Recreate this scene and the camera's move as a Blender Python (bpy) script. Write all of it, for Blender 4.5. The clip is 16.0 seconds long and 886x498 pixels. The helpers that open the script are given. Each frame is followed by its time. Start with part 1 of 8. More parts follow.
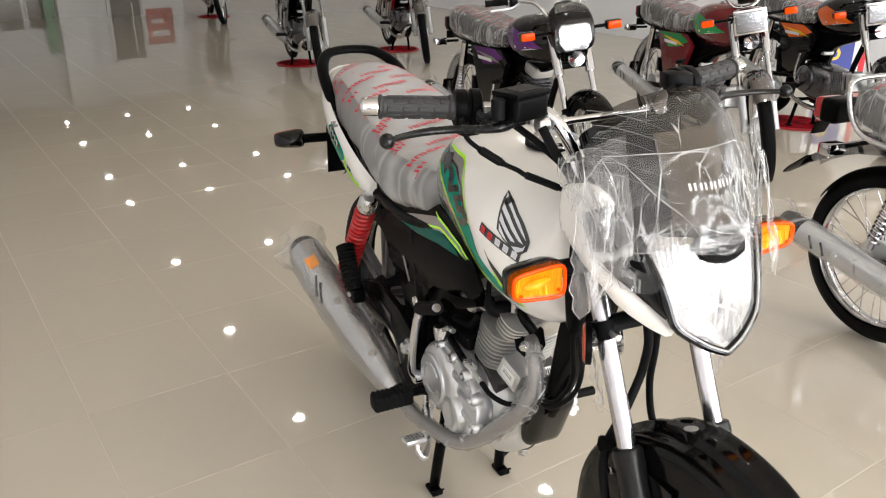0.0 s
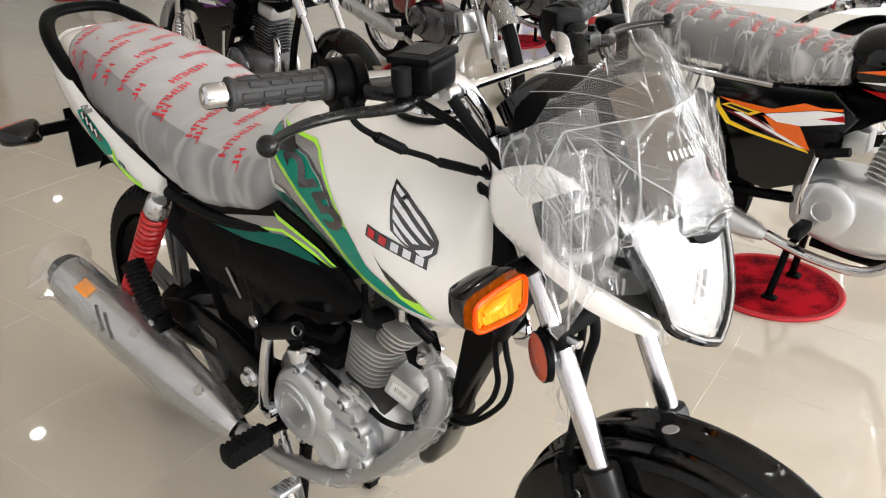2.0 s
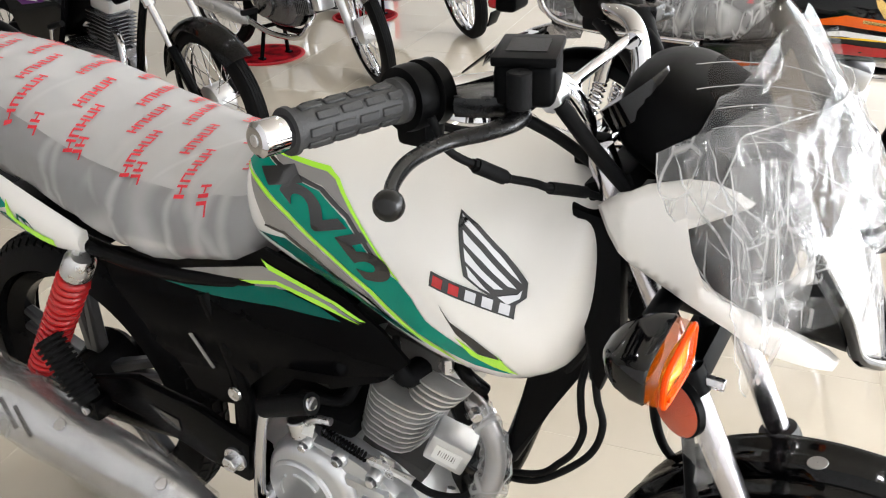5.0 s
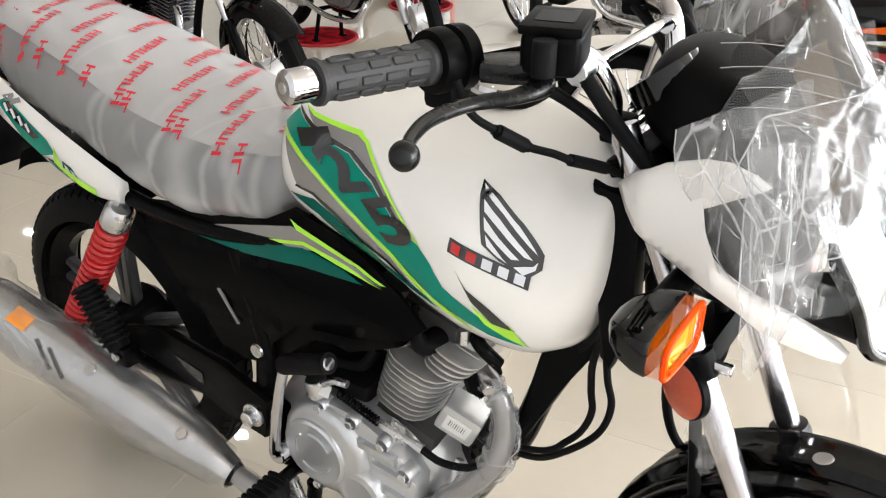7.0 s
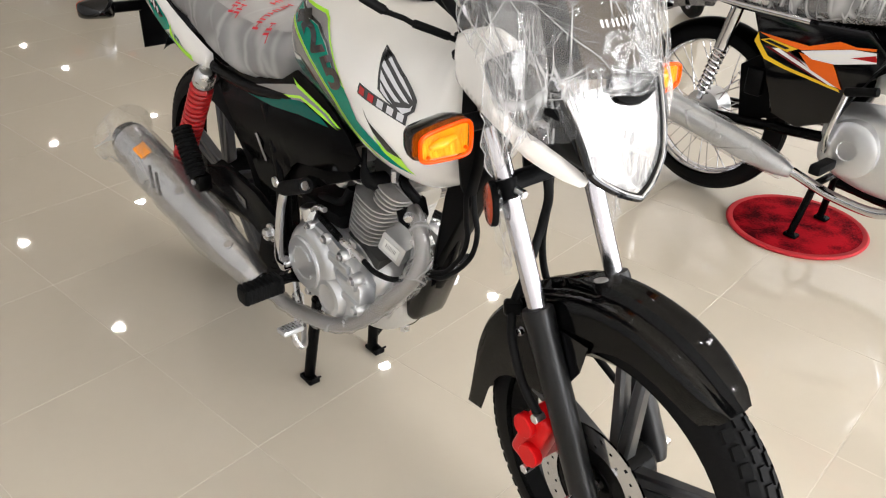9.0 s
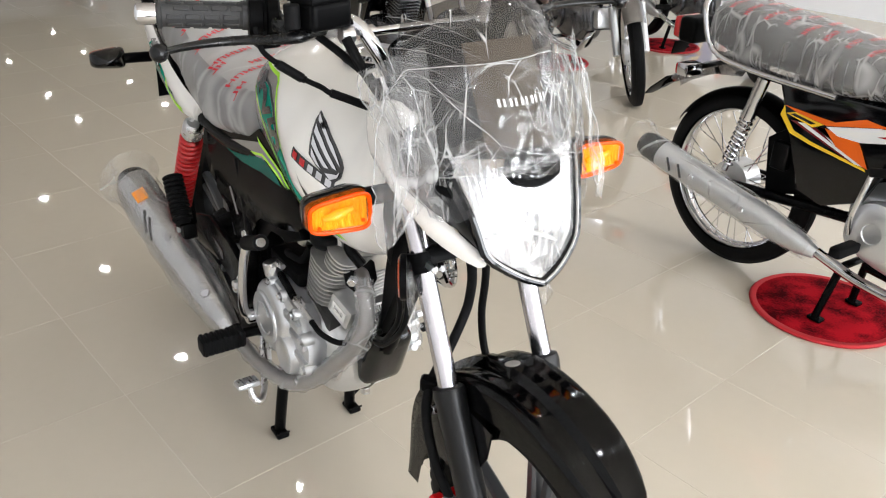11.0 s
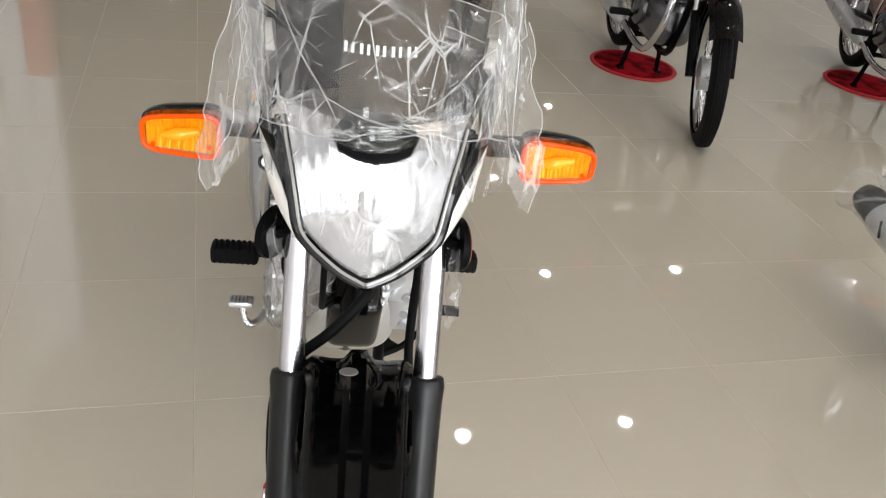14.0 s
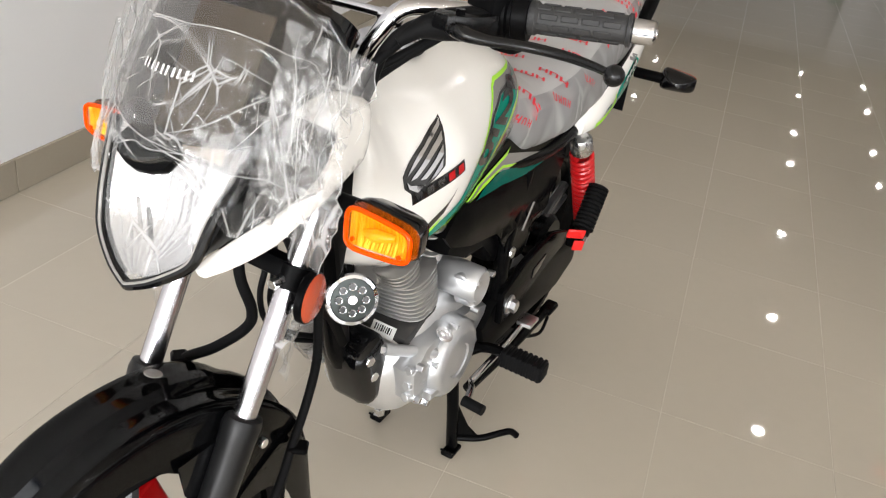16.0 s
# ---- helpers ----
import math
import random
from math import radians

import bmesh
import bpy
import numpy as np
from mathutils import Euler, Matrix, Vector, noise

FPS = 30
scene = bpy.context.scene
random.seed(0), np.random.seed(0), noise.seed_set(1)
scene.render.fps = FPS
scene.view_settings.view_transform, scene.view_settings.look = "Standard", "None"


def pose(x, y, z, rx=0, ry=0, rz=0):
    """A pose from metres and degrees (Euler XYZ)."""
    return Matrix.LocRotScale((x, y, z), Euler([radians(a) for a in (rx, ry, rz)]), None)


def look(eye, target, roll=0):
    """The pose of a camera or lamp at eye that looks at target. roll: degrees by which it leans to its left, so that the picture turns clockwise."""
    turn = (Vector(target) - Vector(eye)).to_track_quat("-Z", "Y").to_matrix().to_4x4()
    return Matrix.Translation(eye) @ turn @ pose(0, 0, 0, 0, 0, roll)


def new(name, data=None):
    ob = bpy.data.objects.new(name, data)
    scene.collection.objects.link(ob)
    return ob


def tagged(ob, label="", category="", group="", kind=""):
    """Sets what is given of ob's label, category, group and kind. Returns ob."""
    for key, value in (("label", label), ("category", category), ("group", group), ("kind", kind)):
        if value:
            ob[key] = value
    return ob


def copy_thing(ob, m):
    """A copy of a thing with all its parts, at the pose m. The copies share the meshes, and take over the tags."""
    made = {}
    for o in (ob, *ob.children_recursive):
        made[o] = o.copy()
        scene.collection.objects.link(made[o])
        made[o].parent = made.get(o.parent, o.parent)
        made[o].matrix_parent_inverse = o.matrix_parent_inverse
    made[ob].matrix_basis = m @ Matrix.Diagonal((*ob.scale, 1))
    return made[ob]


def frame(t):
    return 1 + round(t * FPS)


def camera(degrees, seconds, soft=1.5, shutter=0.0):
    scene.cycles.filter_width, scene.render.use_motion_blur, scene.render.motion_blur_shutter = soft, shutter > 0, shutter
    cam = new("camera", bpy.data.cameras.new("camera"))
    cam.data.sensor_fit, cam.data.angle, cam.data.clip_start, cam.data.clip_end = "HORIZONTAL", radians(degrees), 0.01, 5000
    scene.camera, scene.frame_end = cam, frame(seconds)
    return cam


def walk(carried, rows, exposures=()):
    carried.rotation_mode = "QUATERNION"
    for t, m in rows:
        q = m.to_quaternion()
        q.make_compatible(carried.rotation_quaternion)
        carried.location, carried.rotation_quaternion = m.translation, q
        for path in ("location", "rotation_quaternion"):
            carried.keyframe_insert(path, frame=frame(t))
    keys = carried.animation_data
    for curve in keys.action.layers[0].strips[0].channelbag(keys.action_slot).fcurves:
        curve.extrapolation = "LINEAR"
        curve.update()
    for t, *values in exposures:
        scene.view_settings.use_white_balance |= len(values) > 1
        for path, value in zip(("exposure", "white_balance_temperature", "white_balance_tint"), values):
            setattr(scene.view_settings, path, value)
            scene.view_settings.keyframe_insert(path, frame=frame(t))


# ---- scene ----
cam = camera(57.0, 16.0, soft=1.15)
PATH = [
    (0, (1.335, -0.81, 1.361), (-0.336, -0.012, 0.606), 0.1),
    (0.5, (1.275, -0.752, 1.344), (-0.382, 0.07, 0.583), 0.5),
    (1, (1.155, -0.766, 1.343), (-0.415, 0.182, 0.546), -0.3),
    (1.5, (1.003, -0.814, 1.346), (-0.389, 0.355, 0.511), -1.7),
    (2, (0.914, -0.838, 1.335), (-0.305, 0.467, 0.434), -0.6),
    (2.5, (0.811, -0.828, 1.329), (-0.424, 0.429, 0.383), 0.6),
    (3, (0.702, -0.765, 1.334), (-0.612, 0.437, 0.424), 0.0),
    (3.5, (0.664, -0.722, 1.298), (-0.62, 0.523, 0.402), -0.5),
    (4, (0.641, -0.718, 1.295), (-0.524, 0.622, 0.376), -1.6),
    (4.2, (0.618, -0.733, 1.299), (-0.482, 0.653, 0.367), -1.9),
    (6.3, (0.478, -0.871, 1.307), (-0.251, 0.714, 0.329), -1.2),
    (6.5, (0.488, -0.859, 1.303), (-0.27, 0.712, 0.323), -0.7),
    (7, (0.571, -0.827, 1.286), (-0.39, 0.632, 0.312), 0.6),
    (7.5, (0.75, -0.812, 1.29), (-0.45, 0.48, 0.347), 1.3),
    (8, (0.85, -0.828, 1.293), (-0.467, 0.347, 0.353), 1.0),
    (8.5, (1.003, -0.884, 1.279), (-0.338, 0.232, 0.302), 1.7),
    (9, (1.187, -0.87, 1.286), (-0.13, 0.252, 0.283), 1.6),
    (9.2, (1.254, -0.838, 1.289), (-0.077, 0.28, 0.3), 1.6),
    (11.3, (1.303, -0.598, 1.315), (-0.188, 0.379, 0.408), 2.0),
    (11.5, (1.266, -0.567, 1.308), (-0.185, 0.447, 0.379), 2.3),
    (12, (1.244, -0.515, 1.309), (-0.195, 0.483, 0.344), 2.6),
    (12.5, (1.305, -0.398, 1.315), (-0.256, 0.425, 0.374), 2.6),
    (13, (1.399, -0.289, 1.312), (-0.247, 0.369, 0.386), 2.4),
    (13.5, (1.384, -0.185, 1.291), (-0.286, 0.346, 0.326), 5.0),
    (14, (1.294, -0.058, 1.273), (-0.39, 0.24, 0.235), 8.7),
    (14.5, (1.236, 0.098, 1.282), (-0.47, 0.079, 0.238), 8.4),
    (15, (1.259, 0.34, 1.3), (-0.42, -0.068, 0.292), 8.2),
    (15.5, (1.242, 0.484, 1.306), (-0.39, -0.139, 0.331), 7.7),
    (16, (1.12, 0.603, 1.305), (-0.471, -0.126, 0.337), 9.4),
]
walk(cam, [(t, look(eye, target, roll)) for t, eye, target, roll in PATH],
     exposures=[(0.0, -0.33, 6400, 10), (2.0, -0.27, 6300, 10), (3.5, -0.19, 6200, 9), (6.5, -0.12, 6150, 9), (7.5, -0.13, 6250, 9), (8.0, -0.17, 6300, 9), (9.0, -0.27, 6350, 10), (11.5, -0.36, 6100, 9), (12.0, -0.44, 6100, 9), (12.5, -0.50, 6100, 9), (13.0, -0.54, 6100, 9), (13.5, -0.60, 6150, 8), (14.2, -0.74, 6250, 9), (15.0, -0.70, 6250, 9), (16.0, -0.65, 6350, 10)])

# ---- light ----
world = bpy.data.worlds.new("daylight")
world.use_nodes = True
scene.world = world
wn = world.node_tree
sky = wn.nodes.new("ShaderNodeTexSky")
sky.sky_type, sky.sun_disc = "NISHITA", False
sky.sun_elevation, sky.sun_rotation = radians(48), radians(60)
wn.nodes["Background"].inputs[1].default_value = 0.12
wn.links.new(sky.outputs[0], wn.nodes["Background"].inputs[0])
scene.view_settings.exposure = 0.0

ROOM = 8.6  # degrees by which the hall is turned against the motorcycle
CEIL = 3.55


def room(u, v, z=0.0):
    """A place in the hall: u along its length, v across, from the motorcycle's middle."""
    c, s = math.cos(radians(ROOM)), math.sin(radians(ROOM))
    return Vector((c * u - s * v, s * u + c * v, z))


RM = Matrix.Rotation(radians(ROOM), 4, "Z")


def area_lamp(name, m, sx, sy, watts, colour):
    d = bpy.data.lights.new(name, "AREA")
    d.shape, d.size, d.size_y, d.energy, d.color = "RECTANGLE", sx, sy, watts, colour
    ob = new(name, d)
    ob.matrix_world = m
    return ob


# daylight that falls in through the panes of the glazed shop front
for v0, v1, watts in ((-1.02, 0.05, 285), (0.20, 1.27, 190), (1.42, 2.45, 130), (2.90, 3.93, 100), (4.08, 5.11, 94), (5.26, 6.20, 94)):
    front_eye = room(6.9, (v0 + v1) / 2, 1.75)
    area_lamp("window_light", look(front_eye, front_eye - room(1.0, 0.0, 0.0)), v1 - v0, 2.7, watts, (1.0, 0.99, 0.98))

# added fill: lamps in an unseen side opening brighten the opposite wall
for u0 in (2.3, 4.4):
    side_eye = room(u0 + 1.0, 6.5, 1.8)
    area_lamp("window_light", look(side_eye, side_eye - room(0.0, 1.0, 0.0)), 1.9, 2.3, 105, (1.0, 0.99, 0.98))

# ---- materials ----


def nodes_of(name):
    m = bpy.data.materials.new(name)
    m.use_nodes = True
    return m, m.node_tree.nodes, m.node_tree.links, m.node_tree.nodes["Principled BSDF"]


def set_in(bsdf, **kw):
    names = dict(rough="Roughness", metal="Metallic", ior="IOR", coat="Coat Weight", coat_rough="Coat Roughness",
                 trans="Transmission Weight", spec="Specular IOR Level", alpha="Alpha", sheen="Sheen Weight", aniso="Anisotropic")
    for k, v in kw.items():
        bsdf.inputs[names[k]].default_value = v


def surface(name, colour, rough=0.5, vary=0.08, scale=8.0, fine=90.0, bump=0.0, bump_scale=None, rough_vary=0.08, island=0.0, **kw):
    """A painted, moulded or cast surface: two scales of unevenness in colour and gloss, and fine relief."""
    m, n, l, b = nodes_of(name)
    set_in(b, rough=rough, **kw)
    tc = n.new("ShaderNodeTexCoord")
    big, small = n.new("ShaderNodeTexNoise"), n.new("ShaderNodeTexNoise")
    for t, s in ((big, scale), (small, fine)):
        t.inputs["Scale"].default_value, t.inputs["Detail"].default_value = s, 4
        l.new(tc.outputs["Object"], t.inputs["Vector"])
    mix = n.new("ShaderNodeMix")
    mix.data_type, mix.blend_type = "RGBA", "MIX"
    mix.inputs["A"].default_value = (*[max(0, c * (1 - vary)) for c in colour], 1)
    mix.inputs["B"].default_value = (*[min(1, c * (1 + vary)) for c in colour], 1)
    add = n.new("ShaderNodeMath")
    add.operation = "MULTIPLY_ADD"
    add.inputs[1].default_value = 0.4
    l.new(small.outputs["Fac"], add.inputs[0])
    sc = n.new("ShaderNodeMath")
    sc.operation = "MULTIPLY"
    sc.inputs[1].default_value = 0.6
    l.new(big.outputs["Fac"], sc.inputs[0])
    l.new(sc.outputs[0], add.inputs[2])
    fac = add.outputs[0]
    if island:
        oi, ma = n.new("ShaderNodeObjectInfo"), n.new("ShaderNodeMath")
        ma.operation = "MULTIPLY_ADD"
        ma.inputs[1].default_value = island
        l.new(oi.outputs["Random"], ma.inputs[0])
        l.new(fac, ma.inputs[2])
        fac = ma.outputs[0]
    l.new(fac, mix.inputs["Factor"])
    l.new(mix.outputs["Result"], b.inputs["Base Color"])
    mr = n.new("ShaderNodeMapRange")
    mr.inputs["To Min"].default_value, mr.inputs["To Max"].default_value = max(0.01, rough - rough_vary), min(1, rough + rough_vary)
    l.new(add.outputs[0], mr.inputs["Value"])
    l.new(mr.outputs[0], b.inputs["Roughness"])
    if bump:
        bt = n.new("ShaderNodeTexNoise")
        bt.inputs["Scale"].default_value, bt.inputs["Detail"].default_value = bump_scale or fine, 3
        l.new(tc.outputs["Object"], bt.inputs["Vector"])
        bp = n.new("ShaderNodeBump")
        bp.inputs["Strength"].default_value, bp.inputs["Distance"].default_value = bump, 0.002
        l.new(bt.outputs["Fac"], bp.inputs["Height"])
        l.new(bp.outputs[0], b.inputs["Normal"])
    return m


def clear_shader(m, n, l, haze, rough, ior, normal=None, mask=None, lines=0.0, tint=(0.97, 0.97, 0.97)):
    """See-through sheet: clear, with a share of milky haze, and gloss over it."""
    out = n["Material Output"]
    n.remove(n["Principled BSDF"])
    clear, milk, back, gloss = n.new("ShaderNodeBsdfTransparent"), n.new("ShaderNodeBsdfDiffuse"), n.new("ShaderNodeBsdfTranslucent"), n.new("ShaderNodeBsdfGlossy")
    clear.inputs["Color"].default_value = (*tint, 1)
    milk.inputs["Color"].default_value = back.inputs["Color"].default_value = (0.82, 0.82, 0.82, 1)
    gloss.inputs["Roughness"].default_value = rough
    both, hazy, full = n.new("ShaderNodeMixShader"), n.new("ShaderNodeMixShader"), n.new("ShaderNodeMixShader")
    both.inputs[0].default_value = 0.35
    l.new(milk.outputs[0], both.inputs[1])
    l.new(back.outputs[0], both.inputs[2])
    hazy.inputs[0].default_value = haze
    l.new(clear.outputs[0], hazy.inputs[1])
    l.new(both.outputs[0], hazy.inputs[2])
    if mask is not None:
        mr = n.new("ShaderNodeMapRange")
        mr.inputs["To Min"].default_value, mr.inputs["To Max"].default_value = haze, min(1.0, haze + lines)
        l.new(mask, mr.inputs["Value"])
        l.new(mr.outputs[0], hazy.inputs[0])
    fr = n.new("ShaderNodeLayerWeight")
    steep, share = n.new("ShaderNodeMath"), n.new("ShaderNodeMapRange")
    steep.operation, steep.inputs[1].default_value = "POWER", 4.0
    l.new(fr.outputs["Facing"], steep.inputs[0])
    share.inputs["To Min"].default_value, share.inputs["To Max"].default_value = ((ior - 1) / (ior + 1)) ** 2, 0.4
    l.new(steep.outputs[0], share.inputs["Value"])
    l.new(share.outputs[0], full.inputs[0])
    l.new(hazy.outputs[0], full.inputs[1])
    l.new(gloss.outputs[0], full.inputs[2])
    l.new(full.outputs[0], out.inputs["Surface"])
    if normal is not None:
        for node in (fr, gloss, milk):
            l.new(normal, node.inputs["Normal"])
    return m


def film(name, haze, scale=14.0, crease=0.6, rough=0.06, lines=0.3, ior=1.38, patch=(0.46, 0.62), stretch=(1.0, 1.0, 0.45), width=0.03):
    """Thin clear wrapping film: crumpled facets catch the light; milky lines on their straight edges imitate glints."""
    m, n, l, b = nodes_of(name)
    tc = n.new("ShaderNodeTexCoord")
    total, height = None, None
    for k, (sc, turn) in enumerate(((1.0, (0.3, 0.25, 0.3)), (1.5, (-0.45, 0.75, 1.1)), (0.6, (0.9, -0.5, -0.7)))):
        mp = n.new("ShaderNodeMapping")
        mp.inputs["Scale"].default_value, mp.inputs["Location"].default_value = stretch, (3.7 * k, 1.3 * k, 2.1 * k)
        mp.inputs["Rotation"].default_value = turn
        # straight creases along the borders of drawn-out cells, roof-like facets between them
        w = n.new("ShaderNodeTexVoronoi")
        w.feature = "DISTANCE_TO_EDGE"
        w.inputs["Scale"].default_value = scale * sc * 0.75
        l.new(tc.outputs["Object"], mp.inputs["Vector"])
        l.new(mp.outputs[0], w.inputs["Vector"])
        # each set of creases comes and goes over the sheet
        pn, pr, line, mul = n.new("ShaderNodeTexNoise"), n.new("ShaderNodeMapRange"), n.new("ShaderNodeMapRange"), n.new("ShaderNodeMath")
        pn.inputs["Scale"].default_value, pn.inputs["Detail"].default_value = scale * sc * 0.45, 1.0
        l.new(tc.outputs["Object"], pn.inputs["Vector"])
        pr.inputs["From Min"].default_value, pr.inputs["From Max"].default_value = patch
        l.new(pn.outputs["Fac"], pr.inputs["Value"])
        line.interpolation_type = "SMOOTHSTEP"
        line.inputs["From Min"].default_value, line.inputs["From Max"].default_value = width, 0.0
        l.new(w.outputs["Distance"], line.inputs["Value"])
        mul.operation = "MULTIPLY"
        l.new(line.outputs[0], mul.inputs[0])
        l.new(pr.outputs[0], mul.inputs[1])
        if total is None:
            total, height = mul.outputs[0], w.outputs["Distance"]
        else:
            mx, ad = n.new("ShaderNodeMath"), n.new("ShaderNodeMath")
            mx.operation, ad.operation = "MAXIMUM", "ADD"
            l.new(total, mx.inputs[0])
            l.new(mul.outputs[0], mx.inputs[1])
            l.new(height, ad.inputs[0])
            l.new(w.outputs["Distance"], ad.inputs[1])
            total, height = mx.outputs[0], ad.outputs[0]
    bp = n.new("ShaderNodeBump")
    bp.inputs["Strength"].default_value, bp.inputs["Distance"].default_value = crease, 0.012
    l.new(height, bp.inputs["Height"])
    return clear_shader(m, n, l, haze, rough, ior, bp.outputs[0], total, lines)


def clear(name, haze=0.02, rough=0.03, ior=1.5, tint=(0.97, 0.97, 0.97)):
    m, n, l, b = nodes_of(name)
    return clear_shader(m, n, l, haze, rough, ior, tint=tint)


def glass(name, colour, rough=0.02, alpha=None):
    m, n, l, b = nodes_of(name)
    set_in(b, rough=rough, ior=1.45)
    b.inputs["Base Color"].default_value = (*colour, 1)
    if alpha is None:
        set_in(b, trans=1.0)
    else:
        set_in(b, alpha=alpha, spec=0.2)
    return m


def emitter(name, colour, strength):
    m, n, l, b = nodes_of(name)
    b.inputs["Emission Color"].default_value = (*colour, 1)
    b.inputs["Emission Strength"].default_value = strength
    return m


WHITE = surface("pearl_white_paint", (0.80, 0.78, 0.74), 0.16, vary=0.02, coat=0.6, coat_rough=0.05, rough_vary=0.03)
BLACK = surface("gloss_black_plastic", (0.003, 0.003, 0.0035), 0.07, vary=0.2, spec=0.4, rough_vary=0.04)
PANEL_BLACK = surface("satin_black_panel", (0.002, 0.002, 0.0023), 0.16, vary=0.2, spec=0.035, rough_vary=0.05)
MATT = surface("matt_black_plastic", (0.0025, 0.0025, 0.0027), 0.40, spec=0.05, vary=0.2, fine=120)
FRAME = surface("black_frame_enamel", (0.0025, 0.0025, 0.0027), 0.25, spec=0.07, vary=0.2)
RUBBER = surface("black_rubber", (0.005, 0.005, 0.0053), 0.6, spec=0.09, vary=0.25, bump=0.2, fine=300)
GRIP = surface("grey_black_grip_rubber", (0.022, 0.022, 0.0225), 0.6, vary=0.2, bump=0.25, fine=500)
CHROME = surface("chrome", (0.60, 0.60, 0.62), 0.07, vary=0.03, metal=1.0, rough_vary=0.04)
FORK_CHROME = surface("satin_fork_chrome", (0.56, 0.545, 0.57), 0.2, vary=0.04, metal=1.0, rough_vary=0.04)
STEEL = surface("dull_steel", (0.66, 0.66, 0.67), 0.28, vary=0.12, metal=1.0)
ALLOY = surface("cast_aluminium", (0.66, 0.665, 0.67), 0.34, vary=0.12, metal=0.75, fine=120)
SILVER = surface("silver_painted_alloy", (0.58, 0.59, 0.605), 0.32, vary=0.06, metal=0.7, fine=90, rough_vary=0.03)
FIN = surface("cooling_fin_alloy", (0.60, 0.595, 0.585), 0.36, vary=0.12, metal=0.8, bump=0.2)
SHIELD = surface("bright_aluminium_shield", (0.90, 0.90, 0.91), 0.24, vary=0.05, scale=5, metal=0.95, rough_vary=0.06)
GLOW_YELLOW = surface("yellow_bulb_streak", (1.0, 0.55, 0.01), 0.2, vary=0.2, scale=60, coat=0.5)
RED = surface("red_enamel", (0.42, 0.005, 0.007), 0.22, vary=0.1, coat=0.4)
TAG_RED = surface("bright_red_plastic", (0.80, 0.02, 0.018), 0.4, vary=0.08)
LEVER = surface("satin_black_lever_paint", (0.004, 0.004, 0.0043), 0.26, spec=0.3, vary=0.2, fine=140)
SLIDER = surface("satin_black_fork_paint", (0.007, 0.007, 0.0073), 0.34, spec=0.25, vary=0.15)
SPOKE = surface("satin_dark_cast_spokes", (0.075, 0.076, 0.08), 0.3, vary=0.15, metal=0.55)
CALIPER = surface("bright_red_anodised", (0.62, 0.004, 0.006), 0.3, vary=0.12, spec=0.25)
SPRING_RED = surface("red_spring_coating", (0.50, 0.007, 0.009), 0.3, vary=0.08, coat=0.3)
AMBER = surface("amber_lens", (0.80, 0.065, 0.0), 0.12, vary=0.2, scale=45, fine=140, bump=0.3, bump_scale=160, spec=0.15)
AMBER_CLEAR = surface("see_through_amber_lens", (1.0, 0.17, 0.0), 0.08, vary=0.06, scale=25, fine=140, bump=0.2, bump_scale=150, spec=0.12, alpha=0.30)
AMBER_BACK = surface("orange_mirrored_lamp_bowl", (1.0, 0.48, 0.002), 0.3, vary=0.4, scale=55, metal=0.35, bump=0.8, bump_scale=110)
REFLEX = surface("orange_red_reflector", (0.50, 0.06, 0.012), 0.25, vary=0.15, fine=600, bump=0.6, bump_scale=700, coat=0.6)
REDLENS = surface("red_tail_lens", (0.42, 0.008, 0.012), 0.14, vary=0.15, bump=0.3, bump_scale=200, coat=0.7)
TEAL = surface("teal_decal", (0.0, 0.225, 0.155), 0.2, vary=0.12, spec=0.2)
TEAL_DARK = surface("dark_teal_decal", (0.0, 0.10, 0.075), 0.2, vary=0.15, spec=0.2)
GREY = surface("grey_decal", (0.24, 0.23, 0.22), 0.22, vary=0.06, coat=0.6)
LIME = surface("lime_decal", (0.42, 0.85, 0.04), 0.25, vary=0.05, coat=0.5)
INK = surface("black_decal", (0.012, 0.012, 0.012), 0.2, vary=0.1, coat=0.6)
WHITE_INK = surface("white_decal", (0.82, 0.82, 0.82), 0.25, vary=0.03, coat=0.4)
RED_INK = surface("red_print", (0.62, 0.02, 0.035), 0.45, vary=0.15)
ORANGE_STICKER = surface("orange_sticker", (0.95, 0.32, 0.01), 0.45, vary=0.05)
SEAT = surface("dark_seat_vinyl", (0.03, 0.03, 0.032), 0.5, vary=0.2, bump=0.3, fine=200)
# milkier film that puts the light on the seat's top into its colour
TOP_FILM = film("top_lightening_film", 0.52, scale=7, crease=0.10, rough=0.25, lines=0.04, stretch=(1.3, 0.35, 0.3), width=0.05, patch=(0.50, 0.66))
SEAT_FILM = film("milky_seat_wrap", 0.40, scale=9, crease=0.55, rough=0.18, lines=0.22, stretch=(1.2, 0.35, 0.3), width=0.07, patch=(0.46, 0.64))
CLEAR_FILM = film("clear_wrap", 0.022, scale=26, crease=0.34, rough=0.06, lines=0.42, ior=1.46, stretch=(1.0, 0.8, 0.20), width=0.022, patch=(0.50, 0.64))
TAIL_FILM = film("gathered_film", 0.11, scale=22, crease=0.5, rough=0.08, lines=0.34, ior=1.5, stretch=(1.0, 0.9, 0.22), width=0.04, patch=(0.44, 0.62))
FILM_EDGE = film("doubled_film_edge", 0.30, scale=20, crease=0.5, rough=0.08, lines=0.3)
PIPE_FILM = film("pipe_wrap", 0.20, scale=17, crease=0.35, rough=0.08, lines=0.30, stretch=(0.5, 0.8, 1.4), width=0.03)
MUFFLER_FILM = film("muffler_film", 0.09, scale=10, crease=0.25, rough=0.07, lines=0.30, ior=1.45, stretch=(0.35, 1.0, 0.8), width=0.025)
